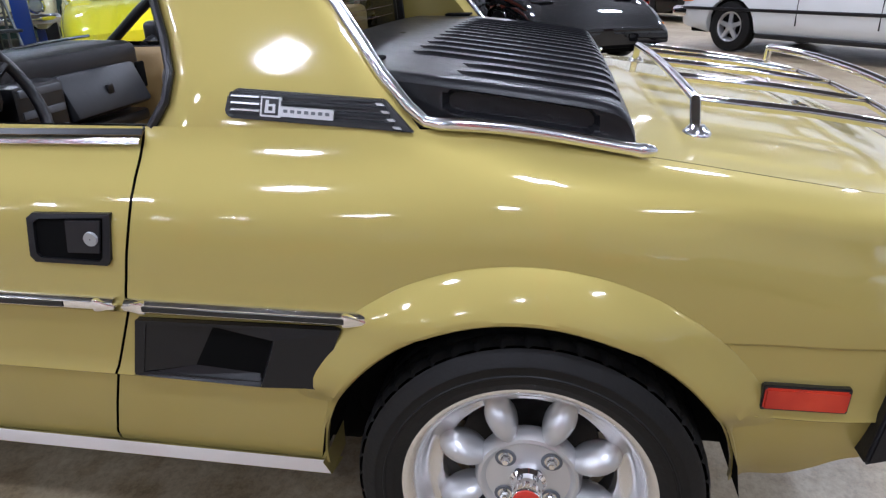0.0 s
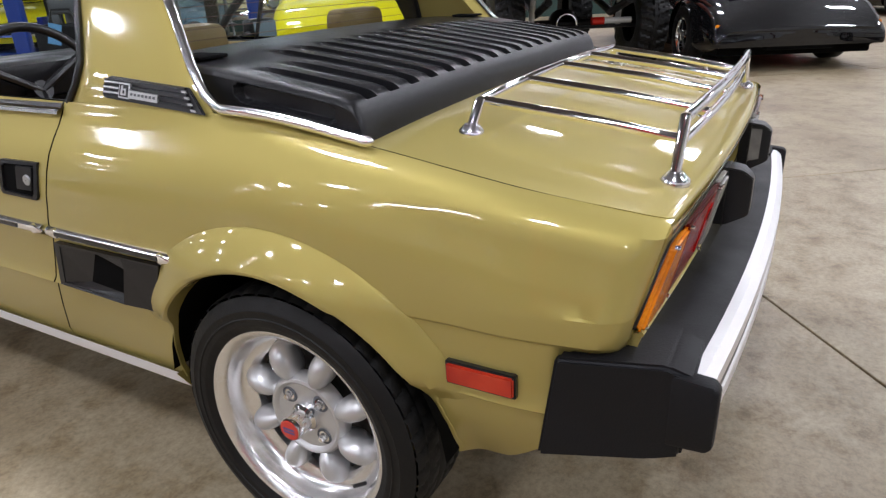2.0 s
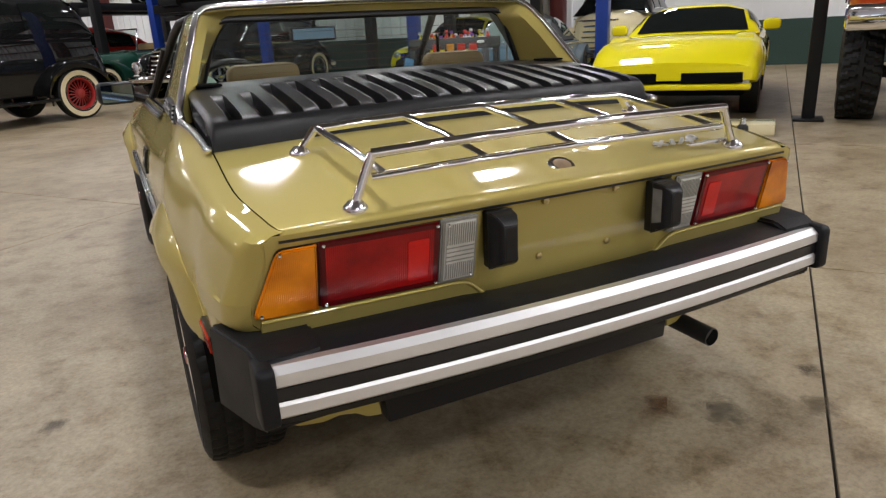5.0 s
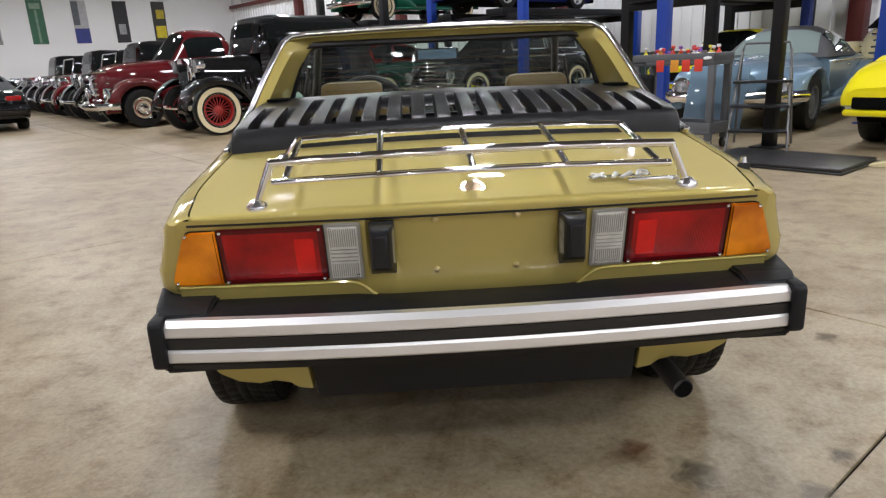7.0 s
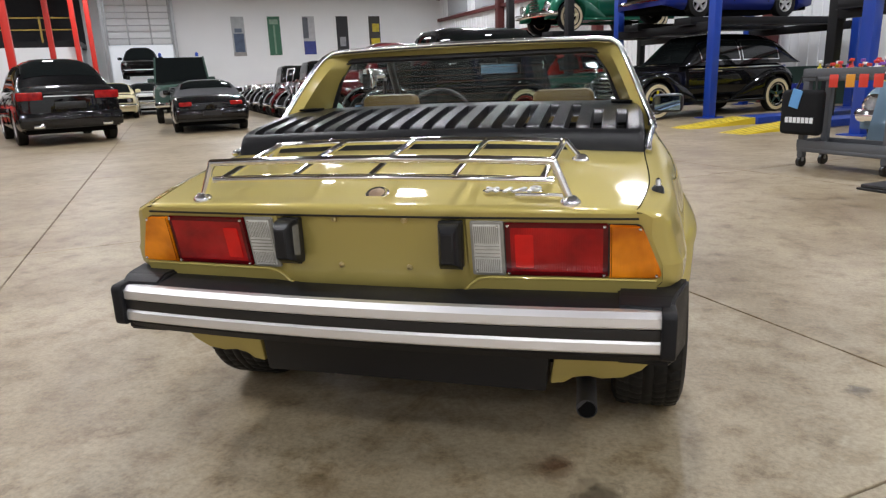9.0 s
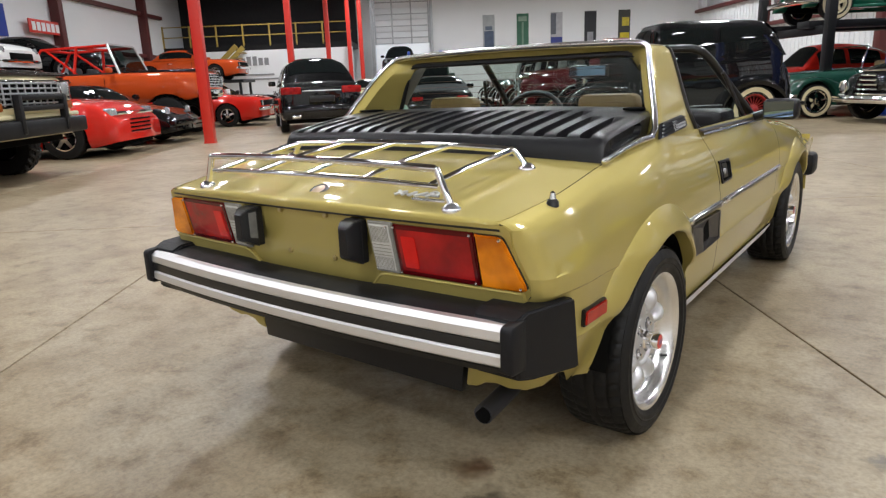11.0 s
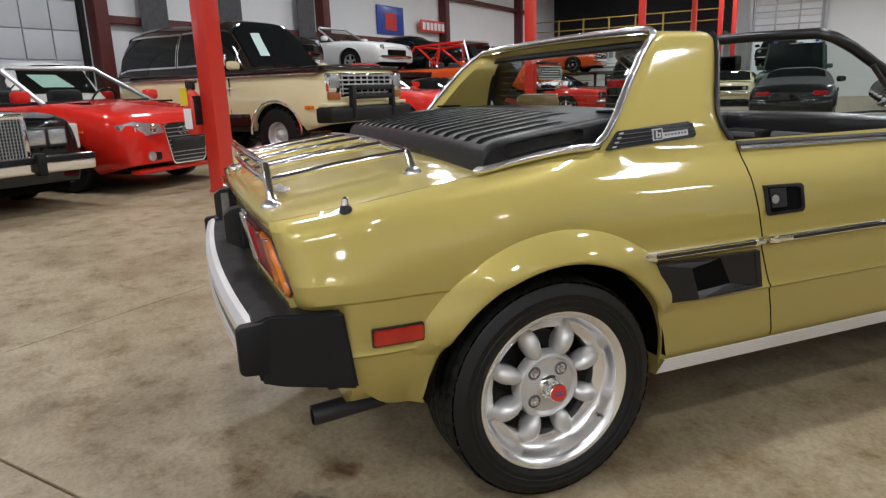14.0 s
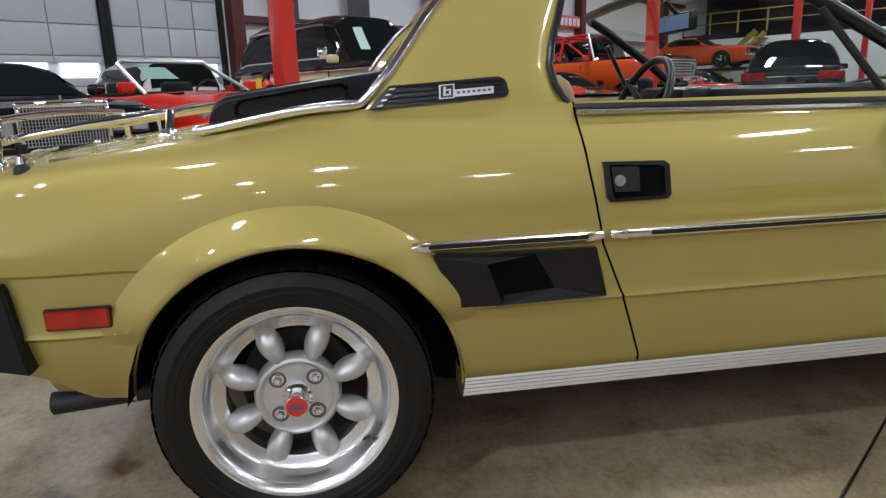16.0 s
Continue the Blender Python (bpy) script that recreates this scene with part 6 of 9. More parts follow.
def grid_grille(t, x0, x1, y, z0, z1, nx, nz, bars=CHROME, th=0.010, bed=DARK):
    g = part("grille", one(box, (x0, y - 0.03, z0), (x1, y, z1), 0.0), bed, t, "dark grille with bright bars")
    for k in range(nx + 1):
        x = x0 + (x1 - x0) * k / nx
        part("grille_bar", one(box, (x - th / 2, y - 0.005, z0), (x + th / 2, y + 0.012, z1)), bars, g)
    for k in range(nz + 1):
        z = z0 + (z1 - z0) * k / nz
        part("grille_bar", one(box, (x0, y - 0.005, z - th / 2), (x1, y + 0.010, z + th / 2)), bars, g)
    return g


def both(t, name, m, lo, hi, bevel, label=""):
    """The same block on either flank; lo and hi for the right one."""
    for sg in (1, -1):
        a, b = sorted((sg * lo[0], sg * hi[0]))
        part(name, one(box, (a, lo[1], lo[2]), (b, hi[1], hi[2]), bevel), m, t, label)


def wheels4(t, W, axles, r, w, style, rimcol, inset=0.02):
    for a in axles:
        for sg in (1, -1):
            put_wheel(t, sg * (W / 2 - w / 2 - inset), a, r, w, style, rimcol)


def spot(u, v, heading, z=0.0, turn=0.0):
    return Matrix.Translation(at(u, v, z)) @ Matrix.Rotation(radians(AXIS + {"+v": -90, "-v": 90, "+u": 0, "-u": 180}[heading] + turn), 4, "Z")


def modern(name, label, m, L, W, H, top, axles, r, base, roof, paintm, zb=0.17, arch=None, open_top=False, roofm=None, glass=SMOKE, style="alloy", rimcol=None, posts=(), ww=0.2, paper=False, seatm=None, tum=0.17, round_roof=True, trim=None):
    t = thing(name, label, "car", m, "display cars")
    arch = arch or r + 0.06
    bm = bmesh.new()
    body_shell(bm, L, W, top, zb, axles, r, arch)
    part("body", bm, paintm, t)
    part("underbody", one(box, (-W / 2 * 0.86, -L / 2 + 0.15, zb), (W / 2 * 0.86, L / 2 - 0.15, zb + 0.22), 0.02), DARK, t)
    # near-black block fills each arch pair, its colour standing for the wells' shade
    for a in axles:
        part("wheel_well", one(box, (-W / 2 * 0.93, a - arch * 0.97, zb + 0.1), (W / 2 * 0.93, a + arch * 0.97, min(smooth_tab(top, a) - 0.03, r + arch * 0.97)), 0.05), DARK, t)
    zbelt = smooth_tab(top, (base[0] + base[1]) / 2) + 0.02
    if open_top:
        xb = W / 2 * 0.88
        bm = bmesh.new()
        tube(bm, [(-xb, base[1], zbelt - 0.03), (-xb + tum * 0.7, roof[1] + 0.03, H - 0.05), (-xb + tum, roof[1], H), (xb - tum, roof[1], H), (xb - tum * 0.7, roof[1] + 0.03, H - 0.05), (xb, base[1], zbelt - 0.03)], 0.028, 8)
        part("windscreen_frame", bm, SILVER, t)
        bm = bmesh.new()
        sheet(bm, [[(-xb, base[1], zbelt), (xb, base[1], zbelt)], [(-xb + tum, roof[1], H), (xb - tum, roof[1], H)]])
        part("windscreen", bm, glass, t)
        if paper:
            bm = bmesh.new()
            p = lambda x, f: (x, base[1] + (roof[1] - base[1]) * f - 0.02, zbelt + (H - zbelt) * f)
            sheet(bm, [[p(0.08, 0.42), p(0.50, 0.42)], [p(0.08, 0.80), p(0.46, 0.80)]])
            part("window_paper", bm, PAPER, t, "pale green price sheet behind the windscreen")
    elif round_roof:
        mid = posts[0] if posts else None
        pn = ((roof[0] - (roof[0] - base[0]) * 0.45, mid - 0.04), (mid + 0.04, roof[1] + (base[1] - roof[1]) * 0.45)) if mid is not None else ((roof[0] - (roof[0] - base[0]) * 0.35, roof[1] + (base[1] - roof[1]) * 0.45),)
        turret(t, W / 2 * 0.90, W / 2 * 0.90 - tum, base, roof, H, zbelt - 0.03, roofm or paintm, pn, PANE, PANE, trim, 4.0, paper)
    else:
        greenhouse(t, W, base, roof, H, zbelt, roofm or paintm, roofm or paintm, tum, 0.03, posts, glass, paper)
    if open_top or not round_roof:
        cabin(t, W, base, zbelt, zb + 0.2, seatm or DARKCABIN)
        part("cabin_well", one(box, (-W / 2 * 0.82, base[0] + 0.02, zbelt - 0.03), (W / 2 * 0.82, base[1] - 0.02, zbelt + 0.012), 0.01), DARKCABIN, t)
    wheels4(t, W, axles, r, ww, style, rimcol or SILVER)
    both(t, "door_mirror", paintm, (W / 2 * 0.92, base[1] - 0.25, zbelt + 0.0), (W / 2 * 0.92 + 0.2, base[1] - 0.13, zbelt + 0.13), 0.04)
    for sg in (1, -1):
        for yy in (base[1] - 0.35, base[1] - 1.35):
            part("door_gap", one(box, (sg * W / 2 * 0.99 - 0.012, yy - 0.004, zb + 0.16), (sg * W / 2 * 0.99 + 0.008, yy + 0.004, zbelt - 0.12)), DARK, t)
        part("door_pull", one(box, (sg * W / 2 - 0.012, base[1] - 1.30, zbelt - 0.19), (sg * W / 2 + 0.012, base[1] - 1.14, zbelt - 0.16), 0.008), CHROME, t)
    return t


RED = paint("red_paint", (0.60, 0.020, 0.012))
BLACK = paint("black_paint", (0.004, 0.004, 0.0045))
CREAM = paint("cream_paint", (0.70, 0.62, 0.38))
BROWN = paint("dark_brown_paint", (0.014, 0.009, 0.007))
ORNG = paint("orange_red_paint", (0.56, 0.075, 0.014))
WHITE = paint("white_paint", (0.72, 0.73, 0.72))
YELLOW = paint("yellow_paint", (0.80, 0.70, 0.010))
BLUEGREY = paint("blue_grey_paint", (0.145, 0.22, 0.29), metal=0.3)
DKGREEN = paint("dark_green_paint", (0.010, 0.050, 0.035))
GREEN = paint("green_paint", (0.010, 0.105, 0.060))
BLUE = paint("dark_blue_paint", (0.010, 0.020, 0.16))
MAROONP = paint("maroon_paint", (0.085, 0.005, 0.007))
LRGREEN = paint("deep_sage_paint", (0.05, 0.085, 0.07))
CLOTH = mat("soft_top_cloth", (0.06, 0.06, 0.064), 0.8, bump=0.2)


def front_lamps(t, W, L, z, x0, w, h, m=HEADL):
    for sg in (1, -1):
        a, b = sorted((sg * x0, sg * (x0 + w)))
        part("headlamp", one(box, (a, L / 2 - 0.16, z - h / 2), (b, L / 2 - 0.005, z + h / 2), 0.03, None, 3), m, t, "clear headlamp")


def rear_lamps(t, L, z, x0, w, h, m=REDL):
    for sg in (1, -1):
        a, b = sorted((sg * x0, sg * (x0 + w)))
        part("tail_lamp", one(box, (a, -L / 2 - 0.004, z - h / 2), (b, -L / 2 + 0.14, z + h / 2), 0.025, None, 3), m, t, "red tail lamp")


# row along the doors: fronts to the aisle
def luxury_sedan(m):
    L, W = 5.4, 1.96
    t = modern("luxury_sedan", "black luxury sedan with upright chrome grille in the row", m, L, W, 1.40, [(-2.7, 0.86), (-2.5, 0.93), (-1.2, 0.96), (0.8, 0.97), (1.0, 0.95), (2.4, 0.91), (2.7, 0.86)], (-1.45, 1.55), 0.34, (-1.5, 1.0), (-0.95, 0.35), BLACK, style="steel", rimcol=CHROME, posts=(-0.35,), trim=CHROME)
    grid_grille(t, -0.36, 0.36, L / 2 + 0.05, 0.44, 0.88, 26, 15, GREYSTEEL, 0.0055)
    part("grille_surround", one(box, (-0.40, L / 2 - 0.03, 0.86), (0.40, L / 2 + 0.07, 0.92), 0.02), CHROME, t)
    both(t, "grille_surround", CHROME, (0.36, L / 2 - 0.03, 0.44), (0.40, L / 2 + 0.065, 0.90), 0.008)
    for sg in (1, -1):
        for k in (0, 1):
            xx = sg * (0.50 + 0.19 * k)
            part("headlamp_bezel", one(box, (xx - 0.095, L / 2 - 0.05, 0.60), (xx + 0.095, L / 2 + 0.012, 0.78), 0.01), BLACKTRIM, t)
            part("headlamp", one(box, (xx - 0.080, L / 2 - 0.03, 0.62), (xx + 0.080, L / 2 + 0.02, 0.76), 0.015), HEADL, t)
        part("corner_lamp", one(box, (sg * 0.865 - 0.06, L / 2 - 0.22, 0.56), (sg * 0.865 + 0.06, L / 2 - 0.02, 0.80), 0.02), CLEARL, t)
        part("bumper_guard", one(box, (sg * 0.42 - 0.04, L / 2 + 0.10, 0.36), (sg * 0.42 + 0.04, L / 2 + 0.20, 0.56), 0.015), BUMPERP, t)
    bp = part("front_bumper", one(box, (-0.97, L / 2 - 0.15, 0.37), (0.97, L / 2 + 0.13, 0.53), 0.03, None, 3), CHROME, t, "heavy chrome bumper")
    part("bumper_strip", one(box, (-0.96, L / 2 + 0.125, 0.47), (0.96, L / 2 + 0.14, 0.52), 0.006), BUMPERP, bp)
    part("hood_mascot", one(tube, [(0, L / 2 + 0.03, 0.91), (0, L / 2 + 0.02, 0.97)], 0.012, 8), CHROME, t)
    part("side_trim", one(box, (0.965, -2.4, 0.55), (0.985, 2.3, 0.58), 0.004), CHROME, t)
    return t


def red_convertible(m):
    L, W = 4.57, 1.78
    t = modern("convertible", "red four-seat convertible with open roof, front towards the aisle", m, L, W, 1.41, [(-2.28, 0.94), (-2.1, 1.02), (0.3, 0.97), (1.0, 0.985), (1.5, 0.945), (1.95, 0.87), (2.18, 0.80), (2.28, 0.64)], (-1.30, 1.35), 0.325, (-1.2, 1.05), (-0.6, 0.25), RED, zb=0.21, open_top=True, paper=True, glass=GLASS)
    for sg in (1, -1):
        bm = bmesh.new()
        prism(bm, rounded([(sg * 0.37, 0.64), (sg * 0.42, 0.735), (sg * 0.70, 0.770), (sg * 0.835, 0.735), (sg * 0.80, 0.635), (sg * 0.58, 0.615)], 0.02), "y", 2.00, 2.325)
        for v in bm.verts:
            v.co.y -= 0.55 * max(0.0, abs(v.co.x) - 0.48) ** 1.3 + 0.25 * max(0.0, v.co.z - 0.68)
        hl = part("headlamp", bm, HEADL, t, "swept clear headlamp")
        for x in (0.50, 0.66):
            part("projector", one(lathe, [(2.20, 0.052), (2.318 - 0.55 * max(0.0, x - 0.48) ** 1.3, 0.052), (2.322 - 0.55 * max(0.0, x - 0.48) ** 1.3, 0.040), (2.300 - 0.55 * max(0.0, x - 0.48) ** 1.3, 0.002)], "y", 20, (sg * x, 0, 0.685)), CHROME, hl)
        bm = bmesh.new()
        prism(bm, rounded([(sg * 0.42, 0.34), (sg * 0.42, 0.43), (sg * 0.78, 0.445), (sg * 0.84, 0.35)], 0.03), "y", 2.0, 2.305)
        for v in bm.verts:
            v.co.y -= 0.5 * max(0.0, abs(v.co.x) - 0.48) ** 1.3
        fd = part("fog_duct", bm, BLACKTRIM, t, "black mesh bumper duct")
        part("fog_lamp", one(lathe, [(2.15, 0.05), (2.300, 0.05), (2.303, 0.001)], "y", 20, (sg * 0.55, 0, 0.39)), HEADL, fd)
        part("wing_lamp", one(box, (sg * 0.885 - 0.012, 1.62, 0.66), (sg * 0.885 + 0.012, 1.70, 0.685), 0.004), ORANGE, t)
    part("grille_frame", one(prism, rounded([(-0.35, 0.735), (0.35, 0.735), (0.25, 0.27), (-0.25, 0.27)], 0.05), "y", 2.15, 2.300), CHROME, t, "chrome frame of the tall grille")
    part("grille", one(prism, rounded([(-0.33, 0.72), (0.33, 0.72), (0.235, 0.285), (-0.235, 0.285)], 0.045), "y", 2.2, 2.306), BLACKTRIM, t, "tall dark grille")
    for k in range(9):
        w = 0.235 + 0.095 * k / 8
        part("grille_bar", one(box, (-w, 2.300, 0.31 + 0.045 * k), (w, 2.312, 0.318 + 0.045 * k)), GREYSTEEL, t)
    for k in range(4):
        bm = bmesh.new()
        tube(bm, [(-0.10 + 0.066 * k + 0.042 * math.cos(a), 2.318, 0.645 + 0.042 * math.sin(a)) for a in [j * math.tau / 20 for j in range(20)]], 0.006, 6, True)
        part("badge_ring", bm, CHROME, t)
    part("nose_lip", one(box, (-0.72, 2.05, 0.20), (0.72, 2.265, 0.255), 0.03), RED, t)
    both(t, "bonnet_gap", DARK, (0.60, 1.02, 0.985), (0.606, 1.55, 0.960), 0.0)
    part("plate", one(box, (-0.26, 2.30, 0.43), (0.26, 2.322, 0.56), 0.005), BLACKTRIM, t, "blank dark front plate")
    return t


def square_truck(m):
    L, W, r = 4.75, 2.02, 0.40
    axl = (-1.32, 1.42)
    t = modern("utility_truck", "cream and dark brown two-door utility truck with a black bull bar", m, L, W, 2.18, [(-2.37, 1.36), (0.70, 1.36), (0.85, 1.34), (2.33, 1.31), (2.37, 1.24)], axl, r, (-2.36, 0.86), (-2.18, 0.32), CREAM, zb=0.46, arch=0.50, roofm=BROWN, style="mud", rimcol=SILVER, ww=0.30, posts=(-0.80,), paper=True, tum=0.13, trim=CHROME)
    part("bonnet", one(box, (-0.93, 0.86, 1.315), (0.93, 2.37, 1.375), 0.02), BROWN, t, "dark brown bonnet")
    part("bonnet_bulge", one(box, (-0.50, 0.95, 1.365), (0.50, 2.33, 1.400), 0.025), BROWN, t)
    for sg in (1, -1):
        part("belt_band", one(box, (sg * 0.965 - 0.045, -2.34, 1.285), (sg * 0.965 + 0.045, 2.30, 1.372), 0.02), BROWN, t, "brown band along the waist")
        part("lower_side", one(box, (sg * 0.99 - 0.04, -2.3, 0.46), (sg * 0.99 + 0.028, -1.84, 0.72), 0.01), BROWN, t)
        part("lower_side", one(box, (sg * 0.99 - 0.04, -0.80, 0.46), (sg * 0.99 + 0.028, 0.90, 0.72), 0.01), BROWN, t)
        part("belt_trim", one(box, (sg * 1.008 - 0.008, -2.3, 1.268), (sg * 1.008 + 0.008, 2.25, 1.284), 0.004), CHROME, t)
        part("sill_trim", one(box, (sg * 1.018 - 0.008, -0.80, 0.715), (sg * 1.018 + 0.008, 0.90, 0.730), 0.004), CHROME, t)
        bz = part("headlamp_bezel", one(box, (sg * 0.78 - 0.13, L / 2 - 0.04, 1.00), (sg * 0.78 + 0.13, L / 2 + 0.035, 1.27), 0.02), CHROME, t)
        part("headlamp", one(box, (sg * 0.78 - 0.105, L / 2 - 0.03, 1.06), (sg * 0.78 + 0.105, L / 2 + 0.045, 1.25), 0.02), HEADL, bz)
        part("turn_lamp", one(box, (sg * 0.78 - 0.125, L / 2 - 0.03, 0.90), (sg * 0.78 + 0.125, L / 2 + 0.035, 1.00), 0.01), mat("smoky_amber_lens", (0.30, 0.09, 0.02), 0.2, coat=0.5), bz)
        part("side_lamp", one(box, (sg * 1.0 - 0.02, 2.02, 0.78), (sg * 1.0 + 0.02, 2.18, 0.83), 0.008), ORANGE, t)
        part("bull_bar", one(box, (sg * 0.50 - 0.04, L / 2 + 0.08, 0.62), (sg * 0.50 + 0.04, L / 2 + 0.17, 1.10), 0.015), BLACKSTEEL, t)
        for a in axl:
            part("wheel_lip", one(tube, [(sg * 1.012, a + 0.51 * math.cos(q), 0.42 + 0.50 * math.sin(q)) for q in [math.pi * k / 16 for k in range(17)]], 0.016, 6), CHROME, t)
        part("towing_mirror", one(box, (sg * 1.10 - 0.09, 0.50, 1.44), (sg * 1.10 + 0.09, 0.54, 1.62), 0.015), CHROME, t)
        part("mirror_arm", one(tube, [(sg * 0.92, 0.54, 1.45), (sg * 1.10, 0.52, 1.50)], 0.010, 6), CHROME, t)
    gr = part("grille_surround", one(box, (-0.66, L / 2 - 0.03, 0.93), (0.66, L / 2 + 0.02, 1.28), 0.015), CHROME, t, "chrome grille surround")
    part("grille_bed", one(box, (-0.63, L / 2 - 0.02, 0.96), (0.63, L / 2 + 0.026, 1.25), 0.01), DARK, gr)
    for k in range(5):
        part("grille_bar", one(box, (-0.63, L / 2 + 0.01, 0.975 + 0.062 * k), (0.63, L / 2 + 0.045, 0.997 + 0.062 * k), 0.006), GREYSTEEL, gr)
    for k in range(9):
        part("grille_post", one(box, (-0.61 + 0.15 * k, L / 2 + 0.01, 0.96), (-0.59 + 0.15 * k, L / 2 + 0.040, 1.25), 0.005), GREYSTEEL, gr)
    for z in (0.93, 1.06):
        part("bull_bar_cross", one(box, (-0.52, L / 2 + 0.10, z - 0.035), (0.52, L / 2 + 0.155, z + 0.035), 0.015), BLACKSTEEL, t)
    part("bumper_top", one(box, (-1.0, L / 2 - 0.12, 0.80), (1.0, L / 2 + 0.06, 0.86), 0.02), CREAM, t, "cream bumper filler")
    part("front_bumper", one(box, (-1.02, L / 2 - 0.15, 0.58), (1.02, L / 2 + 0.15, 0.79), 0.03), BLACKSTEEL, t, "black steel bumper")
    bm = bmesh.new()
    box(bm, (1.020, 0.30, 1.10), (1.030, 0.62, 1.125), 0.0)
    box(bm, (1.020, 0.20, 1.09), (1.030, 0.26, 1.14), 0.0)
    part("side_script", bm, CHROME, t, "unreadable chrome script bars")
    return t


def retro_pickup(m):
    L, W = 4.86, 1.99
    t = modern("retro_pickup", "red rounded retro pickup with chrome nose bar", m, L, W, 1.60, [(-2.4, 0.95), (-0.5, 1.02), (0.6, 1.02), (1.4, 0.98), (2.1, 0.88), (2.43, 0.62)], (-1.45, 1.5), 0.36, (-0.6, 0.75), (-0.2, 0.0), RED, style="alloy", rimcol=CHROME)
    part("nose_bar", one(tube, [(-0.75, 2.36, 0.74), (0, 2.46, 0.74), (0.75, 2.36, 0.74)], 0.035, 8), CHROME, t)
    for k in range(4):
        part("grille_slot", one(box, (-0.42, 2.30, 0.40 + 0.07 * k), (0.42, 2.445, 0.43 + 0.07 * k), 0.01), DARK, t)
    front_lamps(t, W, L - 0.2, 0.74, 0.62, 0.22, 0.18)
    return t


def black_coupe(m):
    L, W = 4.3, 1.72
    t = modern("sports_coupe", "black low sports coupe with round headlamps", m, L, W, 1.28, [(-2.15, 0.62), (-1.8, 0.82), (-0.8, 0.90), (0.7, 0.86), (1.4, 0.78), (1.9, 0.66), (2.15, 0.48)], (-1.05, 1.22), 0.31, (-1.5, 0.85), (-0.5, 0.2), BLACK)
    for sg in (1, -1):
        bm = bmesh.new()
        lampdisc(bm, sg * 0.60, 1.90, 0.66, 0.11, 0.06)
        part("headlamp", bm, HEADL, t)
        part("turn_lamp", one(box, (sg * 0.62 - 0.1, 2.05, 0.44), (sg * 0.62 + 0.1, 2.13, 0.50), 0.01), ORANGE, t)
    part("front_bumper", one(box, (-0.82, 1.98, 0.36), (0.82, 2.16, 0.50), 0.03), BLACK, t)
    return t


def lifted_open_truck(m):
    L, W, r = 4.6, 1.98, 0.48
    axl = (-1.35, 1.45)
    t = modern("open_truck", "orange open lifted truck with a red roll cage", m, L, W, 2.25, [(-2.3, 1.55), (0.2, 1.55), (0.4, 1.58), (2.2, 1.54), (2.3, 1.48)], axl, r, (-2.1, 0.40), (-0.6, 0.12), ORNG, zb=0.84, arch=0.58, open_top=True, style="mud", rimcol=SILVER, ww=0.32, paper=True)
    for x in (-0.78, 0.78):
        part("roll_bar", one(tube, [(x, -1.95, 1.5), (x * 0.85, -1.5, 2.16), (x * 0.85, 0.10, 2.22)], 0.035, 8), RED, t)
        part("roll_brace", one(tube, [(x, -0.6, 1.5), (x * 0.85, -1.4, 2.16)], 0.03, 8), RED, t)
        part("door_hoop", one(tube, [(x, -0.75, 1.5), (x * 0.85, -0.65, 2.2)], 0.035, 8), RED, t)
        part("spotlamp", one(lathe, [(L / 2 - 0.05, 0.10), (L / 2 + 0.05, 0.10), (L / 2 + 0.06, 0.002)], "y", 18, (x * 0.98, 0, 1.33)), HEADL, t)
    part("roll_hoop", one(tube, [(-0.66, -1.5, 2.16), (0.66, -1.5, 2.16)], 0.035, 8), RED, t)
    part("roll_hoop", one(tube, [(-0.66, -0.65, 2.2), (0.66, -0.65, 2.2)], 0.035, 8), RED, t)
    part("bonnet", one(box, (-0.88, 0.45, 1.54), (0.88, 2.28, 1.60), 0.02), BLACK, t, "black bonnet")
    grid_grille(t, -0.80, 0.80, L / 2 + 0.02, 1.16, 1.48, 14, 5, CHROME, 0.016)
    part("front_bumper", one(box, (-1.0, L / 2 - 0.05, 0.90), (1.0, L / 2 + 0.16, 1.10), 0.03), CHROME, t)
    return t


def muscle(m, paintm, label, H=1.33):
    L, W = 4.8, 1.86
    t = modern("muscle_coupe", label, m, L, W, H, [(-2.4, 0.82), (-2.2, 0.90), (-0.9, 0.90), (0.8, 0.90), (2.2, 0.84), (2.4, 0.78)], (-1.35, 1.4), 0.33, (-1.3, 0.8), (-0.75, 0.15), paintm, style="alloy", rimcol=CHROME)
    part("front_bumper", one(box, (-0.92, L / 2 - 0.05, 0.45), (0.92, L / 2 + 0.1, 0.55), 0.03), CHROME, t)
    part("grille", one(box, (-0.8, L / 2 - 0.06, 0.58), (0.8, L / 2 + 0.02, 0.74), 0.01), DARK, t)
    for sg in (1, -1):
        bm = bmesh.new()
        lampdisc(bm, sg * 0.68, L / 2, 0.66, 0.075, 0.04)
        part("headlamp", bm, HEADL, t)
    rear_lamps(t, L, 0.70, 0.30, 0.5, 0.10)
    part("rear_bumper", one(box, (-0.92, -L / 2 - 0.1, 0.45), (0.92, -L / 2 + 0.05, 0.55), 0.03), CHROME, t)
    return t


luxury_sedan(spot(0.98, -5.05 - 2.83, "+v"))
red_convertible(spot(2.97, -7.65, "+v", 0, 8))
square_truck(spot(6.45, -7.50, "+v"))
retro_pickup(spot(10.15, -5.35 - 2.46, "+v"))
black_coupe(spot(12.6, -5.35 - 2.15, "+v"))
lifted_open_truck(spot(15.2, -5.6 - 2.3, "+v"))
muscle(spot(18.6, -5.0 - 2.45, "+v"), RED, "red two-door muscle car with chrome bumper")
muscle(spot(21.6, -5.2 - 2.45, "+v"), BLACK, "black two-door muscle car in the far row")


